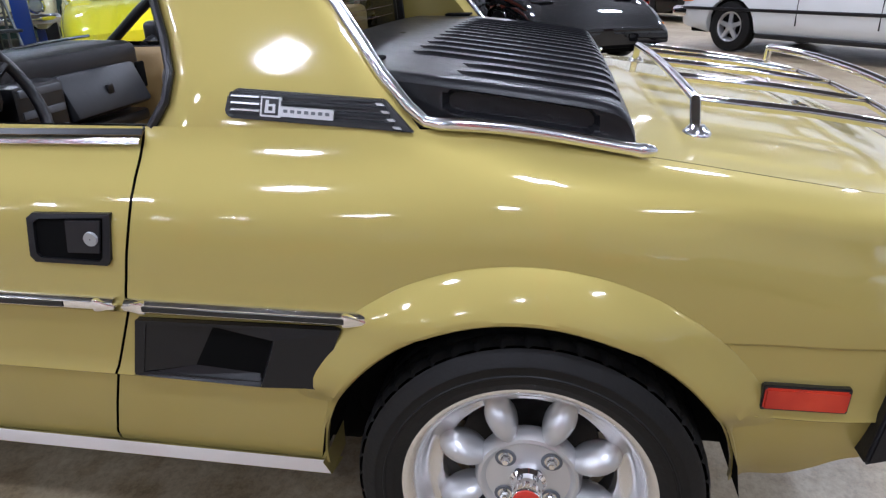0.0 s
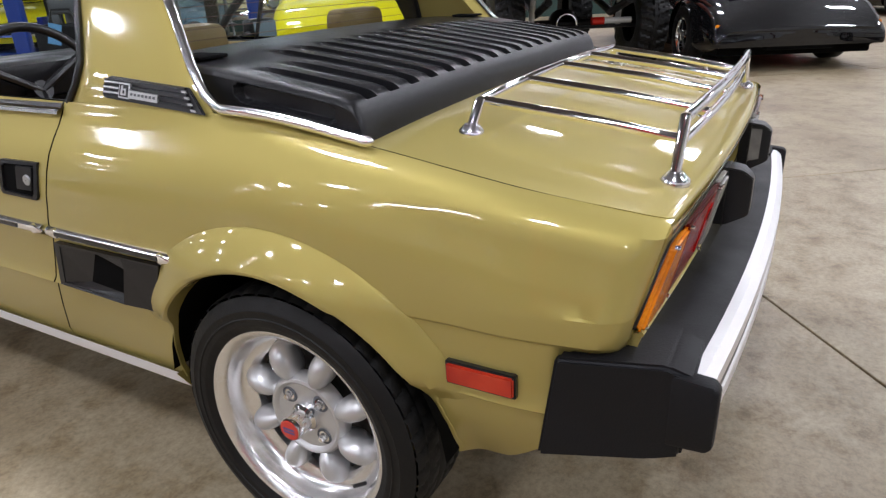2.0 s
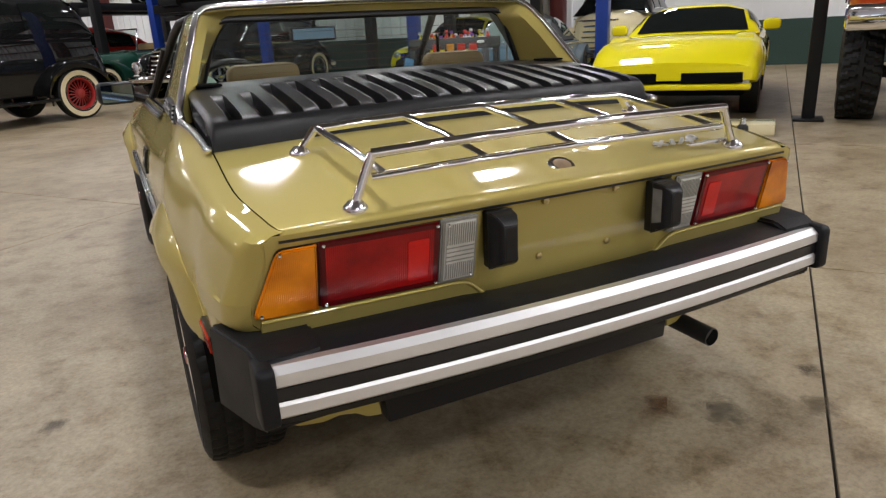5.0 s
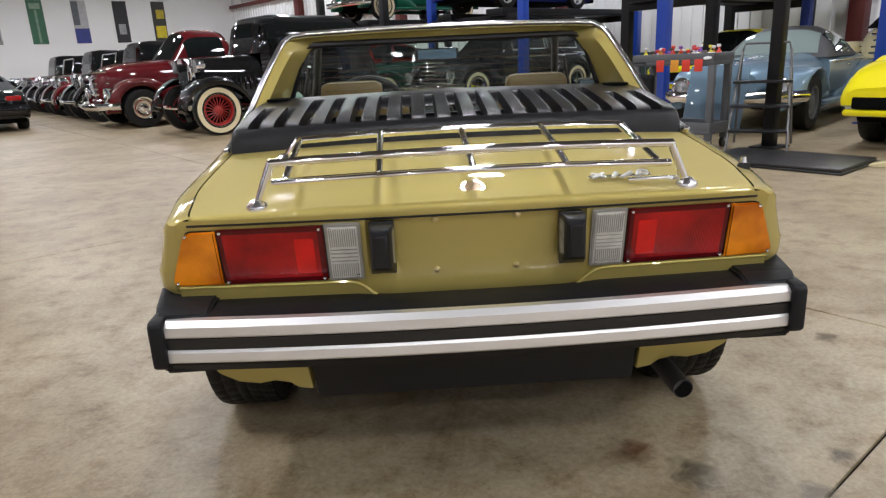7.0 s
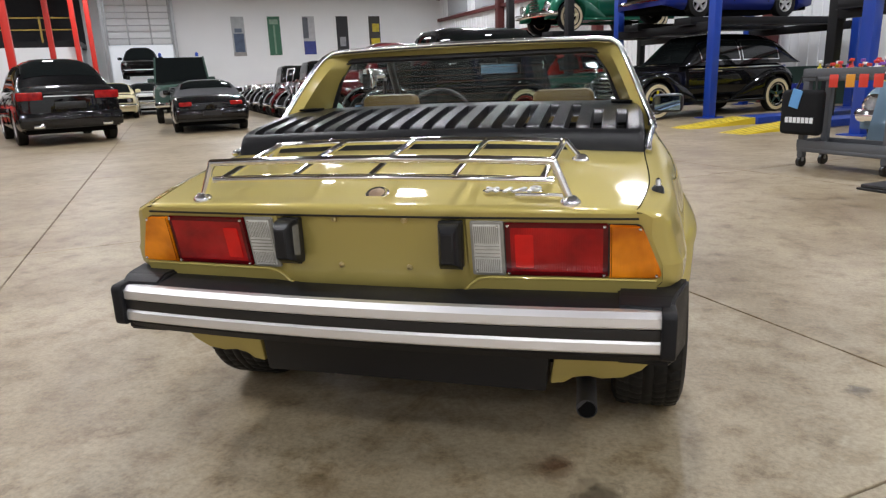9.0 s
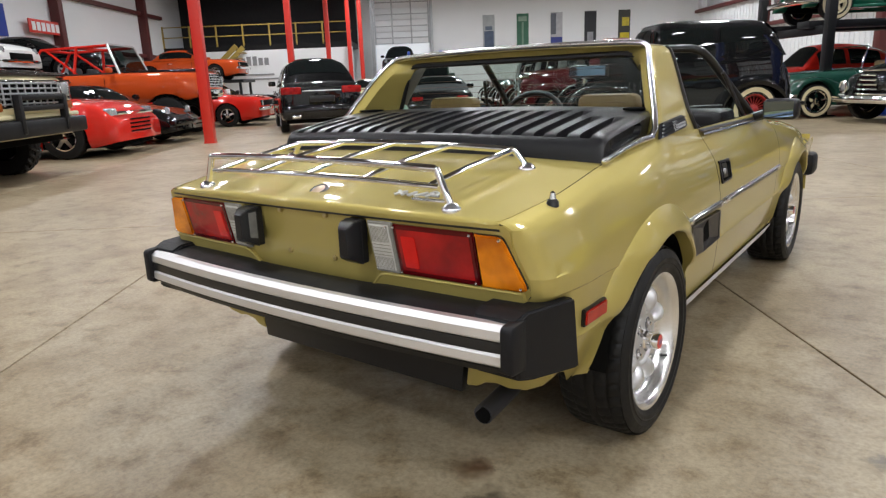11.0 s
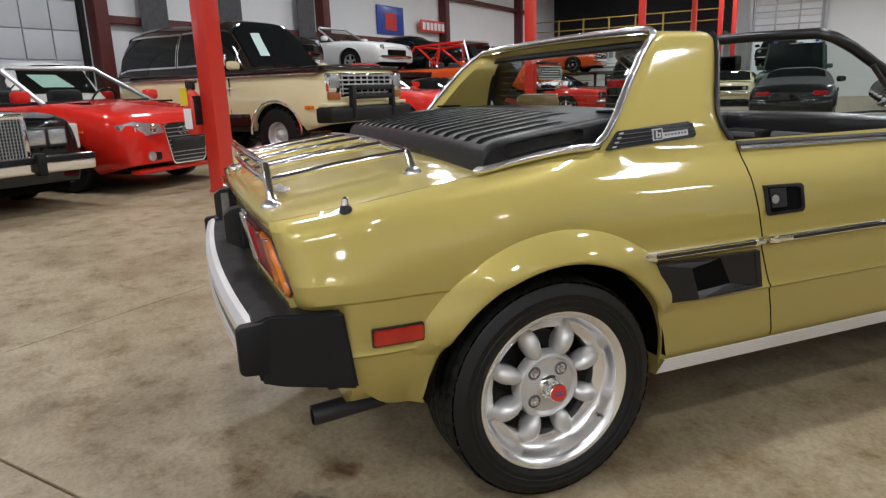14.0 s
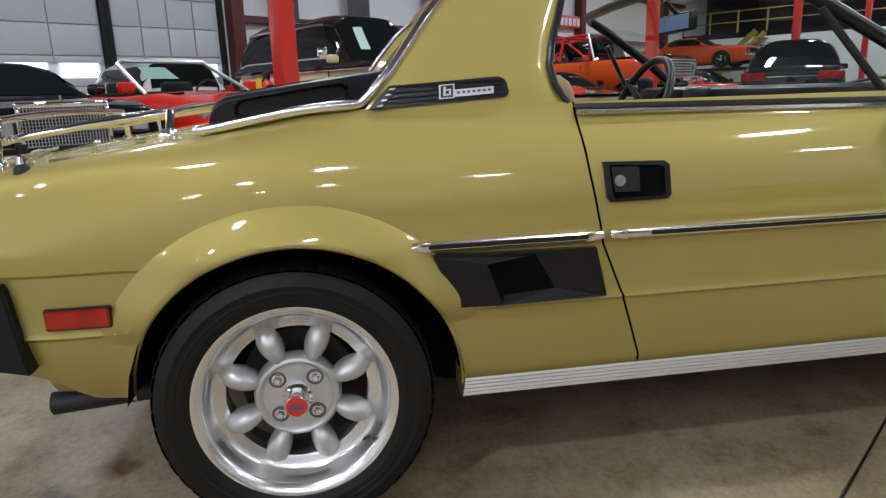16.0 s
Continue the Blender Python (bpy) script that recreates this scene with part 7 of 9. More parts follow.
# aisle: cars standing tail or nose to the camera
def crossover(m):
    L, W = 4.75, 1.94
    t = modern("crossover", "black crossover with twin exhausts, tail towards the camera", m, L, W, 1.74, [(-2.37, 1.04), (-2.2, 1.16), (-0.5, 1.09), (0.9, 1.05), (2.1, 0.90), (2.37, 0.74)], (-1.35, 1.45), 0.37, (-2.05, 1.0), (-1.35, 0.3), BLACK, zb=0.24, posts=(-0.3,), trim=CHROME)
    rear_lamps(t, L + 0.012, 0.98, 0.46, 0.46, 0.16, REDL)
    part("rear_bumper", one(box, (-0.94, -L / 2 - 0.06, 0.36), (0.94, -L / 2 + 0.1, 0.66), 0.05), BLACK, t)
    for sg in (1, -1):
        part("tailpipe", one(box, (sg * 0.62 - 0.10, -L / 2 - 0.09, 0.36), (sg * 0.62 + 0.10, -L / 2 + 0.05, 0.44), 0.03), CHROME, t)
    part("plate_recess", one(box, (-0.28, -L / 2 - 0.012, 0.72), (0.28, -L / 2 + 0.02, 0.86), 0.01), BLACKTRIM, t)
    part("chrome_strip", one(box, (-0.45, -L / 2 - 0.012, 0.965), (0.45, -L / 2 + 0.02, 0.985)), CHROME, t)
    return t


def roadster_softtop(m):
    L, W = 3.95, 1.74
    t = modern("roadster", "black roadster with grey soft top raised, tail towards the camera", m, L, W, 1.22, [(-1.97, 0.66), (-1.8, 0.80), (-0.8, 0.84), (0.6, 0.82), (1.6, 0.70), (1.97, 0.52)], (-1.12, 1.12), 0.29, (-1.0, 0.72), (-0.55, 0.12), BLACK, roofm=CLOTH)
    rear_lamps(t, L + 0.01, 0.66, 0.42, 0.28, 0.10, REDL)
    part("rear_bumper", one(box, (-0.80, -L / 2 - 0.04, 0.32), (0.80, -L / 2 + 0.1, 0.54), 0.05), BLACK, t)
    part("plate_recess", one(box, (-0.2, -L / 2 - 0.05, 0.40), (0.2, -L / 2 - 0.03, 0.50)), BLACKTRIM, t)
    return t


def off_roader(m):
    L, W = 4.4, 1.78
    t = modern("off_roader", "dark sage green boxy off-roader with roof lamps facing the aisle", m, L, W, 2.0, [(-2.2, 1.2), (0.4, 1.2), (0.5, 1.18), (2.1, 1.12), (2.2, 1.05)], (-1.25, 1.3), 0.38, (-2.15, 0.48), (-2.05, 0.2), LRGREEN, zb=0.42, arch=0.46, style="steel", rimcol=LRGREEN, posts=(-0.6,), tum=0.08, round_roof=False, glass=PANE)
    grid_grille(t, -0.42, 0.42, L / 2 + 0.03, 0.72, 1.05, 6, 5, GREYSTEEL, 0.01)
    for sg in (1, -1):
        bm = bmesh.new()
        lampdisc(bm, sg * 0.62, L / 2, 0.88, 0.10, 0.05)
        part("headlamp", bm, HEADL, t)
        part("roof_lamp", one(lathe, [(2.0, 0.05), (2.10, 0.05), (2.13, 0.001)], "z", 12, (sg * 0.55, 0.1, 0)), BLUEPAINT, t, "small blue roof lamp")
    part("front_bumper", one(box, (-0.88, L / 2 - 0.02, 0.50), (0.88, L / 2 + 0.12, 0.64), 0.02), CHROME, t)
    return t


crossover(spot(15.7, -3.14, "+u", 0, 15))
roadster_softtop(spot(14.4 + 2.0, 0.22, "+u", 0, 0))
off_roader(spot(19.3 + 2.2, -0.15, "-u"))
muscle(spot(27.5, -2.6, "-u"), CREAM, "cream coupe facing down the aisle")
muscle(spot(31.5, -3.0, "-u"), WHITE, "white coupe far down the aisle")

# ---- pre-war and post-war cars with separate wings ----
def vintage(name, label, m, L, W, H, paintm, axles, r, hoodw, hood, nose_y, base, roof, wingm=None, style="wire", rimcol=None, open_body=False, zrun=0.42, grille=CHROME, tyre=0.15, pickup=False, fat=False):
    t = thing(name, label, "car", m, "display cars")
    wingm = wingm or paintm
    zb = zrun
    # cabin box, lofted
    bm = bmesh.new()
    cw = W / 2 * (0.80 if not fat else 0.92)
    zbelt = hood + 0.05
    rows = []
    for y in [base[0] - 0.12] + [base[0] + (base[1] - base[0]) * k / 8 for k in range(9)]:
        e = 0.78 if y < base[0] else 1.0
        rows.append([(s * cw * e * f, y, zb + (zbelt - zb) * g) for s, f, g in ((-1, 0.55, 1.0), (-1, 0.96, 1.0), (-1, 1.0, 0.75), (-1, 1.0, 0.3), (-1, 0.94, 0.0), (1, 0.94, 0.0), (1, 1.0, 0.3), (1, 1.0, 0.75), (1, 0.96, 1.0), (1, 0.55, 1.0))])
    sheet(bm, rows)
    sheet(bm, [rows[0], [(0, p[1] - 0.03, p[2]) for p in rows[0]]])
    part("body", bm, paintm, t)
    # bonnet tapering to the radiator
    bm = bmesh.new()
    rows = []
    for k in range(9):
        f = k / 8
        y = base[1] - 0.03 + (nose_y - base[1] + 0.03) * f
        w = cw * 0.97 + (hoodw - cw * 0.97) * f ** 0.8
        zt = hood + 0.03 - 0.05 * f
        rows.append([(w * math.cos(a) * (1.0 if fat else 1.0), y, zb + 0.12 + (zt - zb - 0.12) * (1 - (1 - math.sin(a)) ** 1.8)) for a in [math.pi * j / 14 for j in range(15)]])
    sheet(bm, rows)
    sheet(bm, [rows[-1], [(0, p[1] + 0.02, p[2]) for p in rows[-1]]])
    part("bonnet", bm, paintm, t)
    for sg in (1, -1):
        for k in range(10):
            y = base[1] + 0.12 + (nose_y - base[1] - 0.3) * k / 10
            f = (y - base[1]) / (nose_y - base[1])
            part("louvre", one(box, (sg * (cw + (hoodw - cw) * f) - 0.012, y, zb + 0.28), (sg * (cw + (hoodw - cw) * f) + 0.012, y + 0.02, zb + 0.50), 0.004), paintm, t)
    # radiator
    bm = bmesh.new()
    prism(bm, [(-hoodw * 0.9, zb), (hoodw * 0.9, zb), (hoodw, hood - 0.15), (hoodw * 0.7, hood + 0.0), (-hoodw * 0.7, hood + 0.0), (-hoodw, hood - 0.15)], "y", nose_y - 0.02, nose_y + 0.07, 0.025)
    part("radiator_shell", bm, grille, t, "chrome radiator shell")
    g = part("radiator_core", one(box, (-hoodw * 0.8, nose_y + 0.05, zb + 0.05), (hoodw * 0.8, nose_y + 0.074, hood - 0.09)), DARK, t)
    for k in range(11):
        x = -hoodw * 0.75 + hoodw * 1.5 * k / 10
        part("radiator_bar", one(box, (x - 0.006, nose_y + 0.068, zb + 0.06), (x + 0.006, nose_y + 0.082, hood - 0.1)), grille, g)
    # wings over each wheel and running boards
    for sg in (1, -1):
        for a in axles:
            bm = bmesh.new()
            rows = []
            x0, x1 = (cw * 0.75, W / 2) if not fat else (cw * 0.8, W / 2)
            span = (-0.35, 3.35) if a < 0 else (-0.55, 3.0)
            for k in range(19):
                th = span[0] + (span[1] - span[0]) * k / 18
                rr = r * 1.28
                yy = a + rr * 1.12 * math.cos(th)
                zz = max(zb - 0.06, r + rr * math.sin(th) * 0.98)
                rows.append([(sg * x0, yy, zz + 0.02), (sg * (x0 + x1) / 2, yy, zz + 0.035), (sg * (x1 - 0.05), yy, zz + 0.012), (sg * x1, yy, zz - 0.03), (sg * (x1 - 0.005), yy, zz - (0.10 if not fat else 0.22))])
            sheet(bm, rows)
            part("wing", bm, wingm, t, "curved wing")
        part("running_board", one(box, (sg * (W / 2 - 0.13) - 0.13, axles[0] + r, zb - 0.10), (sg * (W / 2 - 0.13) + 0.13, axles[1] - r, zb - 0.05), 0.015), wingm, t)
        bm = bmesh.new()
        lathe(bm, [(nose_y - 0.16, 0.02), (nose_y - 0.10, 0.085), (nose_y + 0.03, 0.115), (nose_y + 0.05, 0.112)], "y", 20, (sg * (hoodw + 0.17), 0, hood - 0.14 if not fat else hood - 0.2))
        hl = part("headlamp_bowl", bm, CHROME, t, "round chrome headlamp")
        bm = bmesh.new()
        lampdisc(bm, sg * (hoodw + 0.17), nose_y + 0.045, hood - 0.14 if not fat else hood - 0.2, 0.105, 0.03)
        part("headlamp_glass", bm, HEADL, hl)
    for a in axles:
        for sg in (1, -1):
            put_wheel(t, sg * (W / 2 - tyre / 2 - 0.05), a, r, tyre, style, rimcol or SILVER)
    part("front_bumper", one(tube, [(-W / 2 * 0.9, nose_y + 0.32, 0.46), (0, nose_y + 0.38, 0.46), (W / 2 * 0.9, nose_y + 0.32, 0.46)], 0.035, 8, False, 1.0), CHROME, t, "chrome bumper bar")
    part("rear_bumper", one(tube, [(-W / 2 * 0.85, -L / 2 - 0.02, 0.46), (W / 2 * 0.85, -L / 2 - 0.02, 0.46)], 0.035, 8), CHROME, t)
    if open_body:
        bm = bmesh.new()
        tube(bm, [(-cw, base[1] + 0.02, zbelt), (-cw * 0.95, base[1] - 0.1, H), (cw * 0.95, base[1] - 0.1, H), (cw, base[1] + 0.02, zbelt)], 0.02, 8)
        part("windscreen_frame", bm, CHROME, t)
        part("seat_back", one(box, (-cw * 0.85, base[0] + 0.3, zbelt - 0.2), (cw * 0.85, base[0] + 0.5, zbelt + 0.18), 0.06), TAN, t)
    else:
        mid = (base[0] + base[1]) / 2
        turret(t, cw * 0.97, cw * 0.88, (base[0] - 0.10, base[1] + 0.02), (roof[0] + 0.12, roof[1] - 0.02), H, zbelt - 0.02, paintm, ((roof[0] + 0.22, mid - 0.06), (mid + 0.06, base[1] - 0.14)), PANE, PANE, None, 6.0, False, 0.04)
    if pickup:
        part("load_bed", one(box, (-cw, -L / 2, zb + 0.05), (cw, base[0] - 0.1, zbelt - 0.1), 0.03), paintm, t)
    else:
        bm = bmesh.new()
        rows = []
        for k in range(7):
            f = k / 6
            y = base[0] + 0.05 + (-L / 2 - base[0]) * f
            s = math.sqrt(max(0, 1 - (f * 0.96) ** 2.4))
            rows.append([(cw * 0.97 * (0.55 + 0.45 * s) * math.cos(a), y, zb + (zbelt - zb) * (0.25 + 0.75 * s) * (1 - (1 - math.sin(a)) ** 2.2)) for a in [math.pi * j / 12 for j in range(13)]])
        sheet(bm, rows)
        part("boot", bm, paintm, t)
    return t


REDWIRE = mat("red_wire_wheel", (0.30, 0.012, 0.010), 0.35, coat=0.5)
# row of old cars, bonnets to the aisle
vintage("antique_sedan", "black antique sedan with red wire wheels and cream-walled tyres", spot(9.95, 2.12 + 2.15, "-v"), 4.2, 1.72, 1.90, BLACK, (-1.25, 1.38), 0.40, 0.30, 1.24, 1.52, (-1.7, 0.50), (-1.6, 0.40), rimcol=REDWIRE)
fat_car("vintage_pickup", "maroon vintage pickup with rounded wings and chrome grille", spot(13.25, 1.75 + 2.4, "-v"), 4.9, 1.98, 1.86, MAROONP, (-1.55, 1.50), 0.37, 1.27, 1.24, 0.72, -2.4, (-0.62, 0.80), (-0.42, 0.36), ((-0.34, 0.46),), style="steel", rimcol=CHROME, tyre=0.19, pickup=True, wing=0.58)
vintage("antique_tourer", "black antique tourer with chrome lamps and folded hood", spot(15.9, 1.8 + 2.2, "-v"), 4.4, 1.75, 1.75, BLACK, (-1.4, 1.45), 0.38, 0.30, 1.08, 1.65, (-1.6, 0.5), (-1.4, 0.4), style="steel", rimcol=CHROME)
vintage("antique_roadster", "dark red antique roadster with bright radiator", spot(18.3, 1.8 + 2.2, "-v"), 4.4, 1.75, 1.55, MAROONP, (-1.4, 1.45), 0.38, 0.30, 1.05, 1.65, (-1.3, 0.4), (-1.2, 0.3), style="steel", rimcol=CHROME, open_body=True)
vintage("antique_coupe", "black antique coupe in the far row", spot(20.7, 1.8 + 2.2, "-v"), 4.4, 1.75, 1.72, BLACK, (-1.4, 1.45), 0.38, 0.30, 1.05, 1.65, (-1.3, 0.4), (-1.2, 0.3), style="steel", rimcol=CHROME)
vintage("antique_phaeton", "maroon and black antique phaeton in the far row", spot(23.2, 1.8 + 2.2, "-v"), 4.4, 1.75, 1.55, MAROONP, (-1.4, 1.45), 0.38, 0.30, 1.05, 1.65, (-1.3, 0.4), (-1.2, 0.3), wingm=BLACK, style="steel", rimcol=CHROME, open_body=True)
vintage("antique_coupe", "black antique coupe in the far row", spot(25.8, 1.8 + 2.2, "-v"), 4.4, 1.75, 1.72, BLACK, (-1.4, 1.45), 0.38, 0.30, 1.05, 1.65, (-1.3, 0.4), (-1.2, 0.3), style="steel", rimcol=CHROME)
fat_car("fender_sedan", "black post-war sedan with whitewall tyres beside the lift", spot(10.15, 7.75 + 2.7, "-v"), 5.3, 1.95, 1.74, BLACK, (-1.62, 1.75), 0.38, 1.14, 1.12, 0.85, -2.5, (-2.42, 0.95), (-1.65, 0.35), ((-1.75, -0.72), (-0.60, 0.46)), trim=CHROME, wing=0.56)
fat_car("green_roadster", "dark green vintage roadster with chrome grille", spot(12.6, 7.4 + 2.0, "-v"), 4.0, 1.72, 1.45, DKGREEN, (-1.2, 1.3), 0.35, 1.0, 1.0, 0.35, -1.9, (-1.0, 0.3), (-0.9, 0.2), open_body=True, grille="tall", wing=0.5)
fat_car("red_sedan", "red post-war sedan behind the green roadster", spot(15.2, 7.6 + 2.4, "-v"), 4.7, 1.85, 1.62, RED, (-1.5, 1.5), 0.36, 1.06, 1.06, 0.7, -2.2, (-2.0, 0.75), (-0.9, 0.25), ((-1.2, -0.42), (-0.32, 0.36)), style="steel")
fat_car("green_coupe", "green vintage coupe with cream wheels raised on a lift", spot(13.9, 8.4 + 2.1, "-v", 2.05), 4.3, 1.75, 1.62, GREEN, (-1.35, 1.4), 0.36, 1.02, 1.02, 0.5, -2.0, (-1.2, 0.6), (-0.7, 0.15), ((-0.75, 0.25),), rimcol=CREAMW)


# cars on lifts and by the lifts
def small_sports(name, label, m, paintm, L=4.3, W=1.70, open_top=False, H=1.25, lamp="round", paper=False, rim=None):
    t = modern(name, label, m, L, W, H, [(-L / 2, 0.66), (-L / 2 + 0.35, 0.82), (-0.7, 0.84), (0.6, 0.86), (1.3, 0.82), (L / 2 - 0.2, 0.74), (L / 2, 0.62)], (-1.25, 1.22), 0.31, (-1.1, 0.65), (-0.6, 0.05), paintm, open_top=open_top, paper=paper, glass=GLASS if open_top else SMOKE, style="alloy", rimcol=rim)
    for sg in (1, -1):
        bm = bmesh.new()
        lampdisc(bm, sg * W * 0.36, L / 2 - 0.05, 0.62, 0.085, 0.05)
        part("headlamp", bm, HEADL, t)
    part("grille", one(box, (-0.42, L / 2 - 0.06, 0.42), (0.42, L / 2 + 0.02, 0.58), 0.02), DARK, t)
    part("front_bumper", one(tube, [(-W / 2 * 0.9, L / 2 - 0.05, 0.40), (0, L / 2 + 0.08, 0.40), (W / 2 * 0.9, L / 2 - 0.05, 0.40)], 0.045, 8), CHROME, t)
    rear_lamps(t, L, 0.64, 0.5, 0.2, 0.09)
    return t


small_sports("lift_coupe", "dark blue sports coupe raised on a lift", spot(10.35, 9.0 + 2.2, "-v", 2.05), BLUE)
small_sports("lift_coupe", "dark red sports coupe raised on a lift", spot(5.62, 10.1 + 2.2, "-v", 2.05), MAROONP)
fat_car("blue_grey_roadster", "blue-grey fifties sports car with chrome screen frame", spot(2.75, 6.35 + 2.2, "-v", 0, 6), 4.4, 1.68, 1.26, BLUEGREY, (-1.25, 1.30), 0.33, 0.90, 0.90, 0.45, -2.1, (-0.95, 0.5), (-0.50, 0.05), ((-0.55, 0.08),), style="steel", rimcol=GREYPL, grille="tall", wing=0.43, roofm=CLOTH, screen=PALEPANE, trim=CHROME, nosew=0.28)
fat_car("cream_sedan", "cream fifties sedan with a paper in its windscreen", spot(2.0, 10.1 + 2.2, "-v", 0.12), 4.6, 1.80, 1.66, CREAM, (-1.4, 1.4), 0.35, 1.16, 1.14, 0.6, -2.2, (-1.7, 0.8), (-0.9, 0.25), ((-1.1, -0.35), (-0.25, 0.35)), roofm=BLACK, paper=True, trim=CHROME)
small_sports("yellow_hatch", "yellow small car beside the lift", spot(5.6, 10.6 + 2.2, "-v"), YELLOW, H=1.35)


def wedge_coupe(m):
    """Long-nosed seventies coupe with swollen wings."""
    L, W = 4.65, 1.78
    axl = (-1.12, 1.38)
    t = modern("wedge_coupe", "bright yellow seventies sports coupe with pointed nose", m, L, W, 1.22, [(-2.32, 0.72), (-2.0, 0.86), (-0.9, 0.88), (0.3, 0.84), (1.0, 0.84), (1.4, 0.86), (1.9, 0.80), (2.22, 0.68), (2.32, 0.60)], axl, 0.33, (-1.0, 0.55), (-0.5, 0.0), YELLOW, zb=0.34, arch=0.39, style="alloy", rimcol=SILVER)
    for sg in (1, -1):
        for a in axl:
            bm = bmesh.new()
            rows = []
            for k in range(15):
                th = math.pi * k / 14
                rows.append([(sg * x, a + (0.55 + q) * math.cos(th) * 1.15, 0.45 + h * math.sin(th)) for x, q, h in ((0.45, 0.10, 0.36), (0.62, 0.08, 0.44), (0.76, 0.04, 0.43), (0.86, -0.06, 0.32), (0.90, -0.16, 0.22))])
            sheet(bm, rows)
            part("wing_bulge", bm, YELLOW, t)
        part("grille_slot", one(box, (sg * 0.42 - 0.30, 2.16, 0.41), (sg * 0.42 + 0.30, 2.335, 0.52), 0.015), DARK, t)
        part("turn_lamp", one(box, (sg * 0.72 - 0.06, 2.14, 0.39), (sg * 0.72 + 0.06, 2.30, 0.47), 0.01), CLEARL, t)
    part("bonnet_stripe", one(box, (-0.25, 0.7, 0.835), (0.25, 1.5, 0.86), 0.01), BLACKTRIM, t, "black bonnet bulge")
    bm = bmesh.new()
    lathe(bm, [(2.05, 0.001), (2.06, 0.03), (2.03, 0.035)], "y", 12, (0, 0.05, 0.70))
    part("nose_badge", bm, BLACKTRIM, t)
    part("chin", one(box, (-0.80, 1.98, 0.335), (0.80, 2.325, 0.405), 0.03), YELLOW, t)
    part("front_valance", one(box, (-0.74, 1.85, 0.26), (0.74, 2.12, 0.36), 0.04), DARK, t)
    return t


wedge_coupe(spot(0.15, 5.75 + 2.33, "-v"))


def lifted_truck(m):
    """Orange truck on tall mud tyres, seen from the front axle."""
    L, W, r = 4.9, 2.05, 0.47
    axl = (-1.45, 1.55)
    t = modern("lifted_truck", "orange lifted pickup truck on tall mud tyres with chrome bumper", m, L, W, 2.25, [(-2.45, 1.60), (0.5, 1.62), (0.7, 1.60), (2.3, 1.56), (2.45, 1.50)], axl, r, (-1.0, 0.7), (-0.8, 0.3), ORNG, zb=0.98, arch=0.58, style="mud", rimcol=CHROME, ww=0.36)
    part("front_bumper", one(box, (-1.02, L / 2 + 0.02, 0.88), (1.02, L / 2 + 0.20, 1.10), 0.04, None, 3), CHROME, t, "deep chrome bumper")
    part("lower_grille", one(box, (-0.75, L / 2 - 0.05, 1.14), (0.75, L / 2 + 0.05, 1.45), 0.02), DARK, t)
    for k in range(5):
        part("grille_bar", one(box, (-0.75, L / 2 + 0.04, 1.17 + 0.06 * k), (0.75, L / 2 + 0.065, 1.19 + 0.06 * k), 0.004), CHROME, t)
    for sg in (1, -1):
        bm = bmesh.new()
        lampdisc(bm, sg * 0.82, L / 2 + 0.02, 1.32, 0.10, 0.05)
        part("headlamp", bm, HEADL, t)
        part("turn_lamp", one(box, (sg * 0.95 - 0.06, L / 2 - 0.06, 1.15), (sg * 0.95 + 0.06, L / 2 + 0.02, 1.30), 0.015), ORANGE, t)
        part("leaf_spring", one(tube, [(sg * 0.45, 0.9, 0.72), (sg * 0.45, 1.55, 0.58), (sg * 0.45, 2.2, 0.74)], 0.045, 8), BLACKSTEEL, t)
        part("shock", one(tube, [(sg * 0.52, 1.62, 0.45), (sg * 0.50, 1.75, 1.0)], 0.035, 8), WHITE, t, "white shock absorber")
        part("frame_rail", one(box, (sg * 0.42 - 0.05, -2.3, 0.82), (sg * 0.42 + 0.05, 2.35, 0.98), 0.01), BLACKSTEEL, t)
    part("front_axle", one(tube, [(-0.75, 1.55, r), (0.75, 1.55, r)], 0.05, 10), BLACKSTEEL, t)
    bm = bmesh.new()
    lathe(bm, [(1.40, 0.05), (1.44, 0.16), (1.60, 0.17), (1.70, 0.13)], "y", 16, (0.12, 0, r))
    part("differential", bm, BLACKSTEEL, t)
    bm = bmesh.new()
    tube(bm, [(0.12 + 0.115 * math.cos(a), 1.72, r + 0.115 * math.sin(a)) for a in [k * math.tau / 20 for k in range(20)]], 0.013, 6, True)
    part("diff_ring", bm, CHROME, t, "chrome differential guard")
    part("steering_damper", one(tube, [(-0.62, 1.78, 0.50), (-0.28, 1.78, 0.50)], 0.035, 10), WHITE, t)
    part("damper_boot", one(tube, [(-0.30, 1.78, 0.50), (-0.16, 1.78, 0.50)], 0.045, 10), RED, t, "red damper boot")
    part("tie_rod", one(tube, [(-0.80, 1.80, 0.44), (0.80, 1.80, 0.44)], 0.02, 8), BLACKSTEEL, t)
    return t


lifted_truck(spot(-2.55, 5.2 + 2.6, "-v", 0, -4))


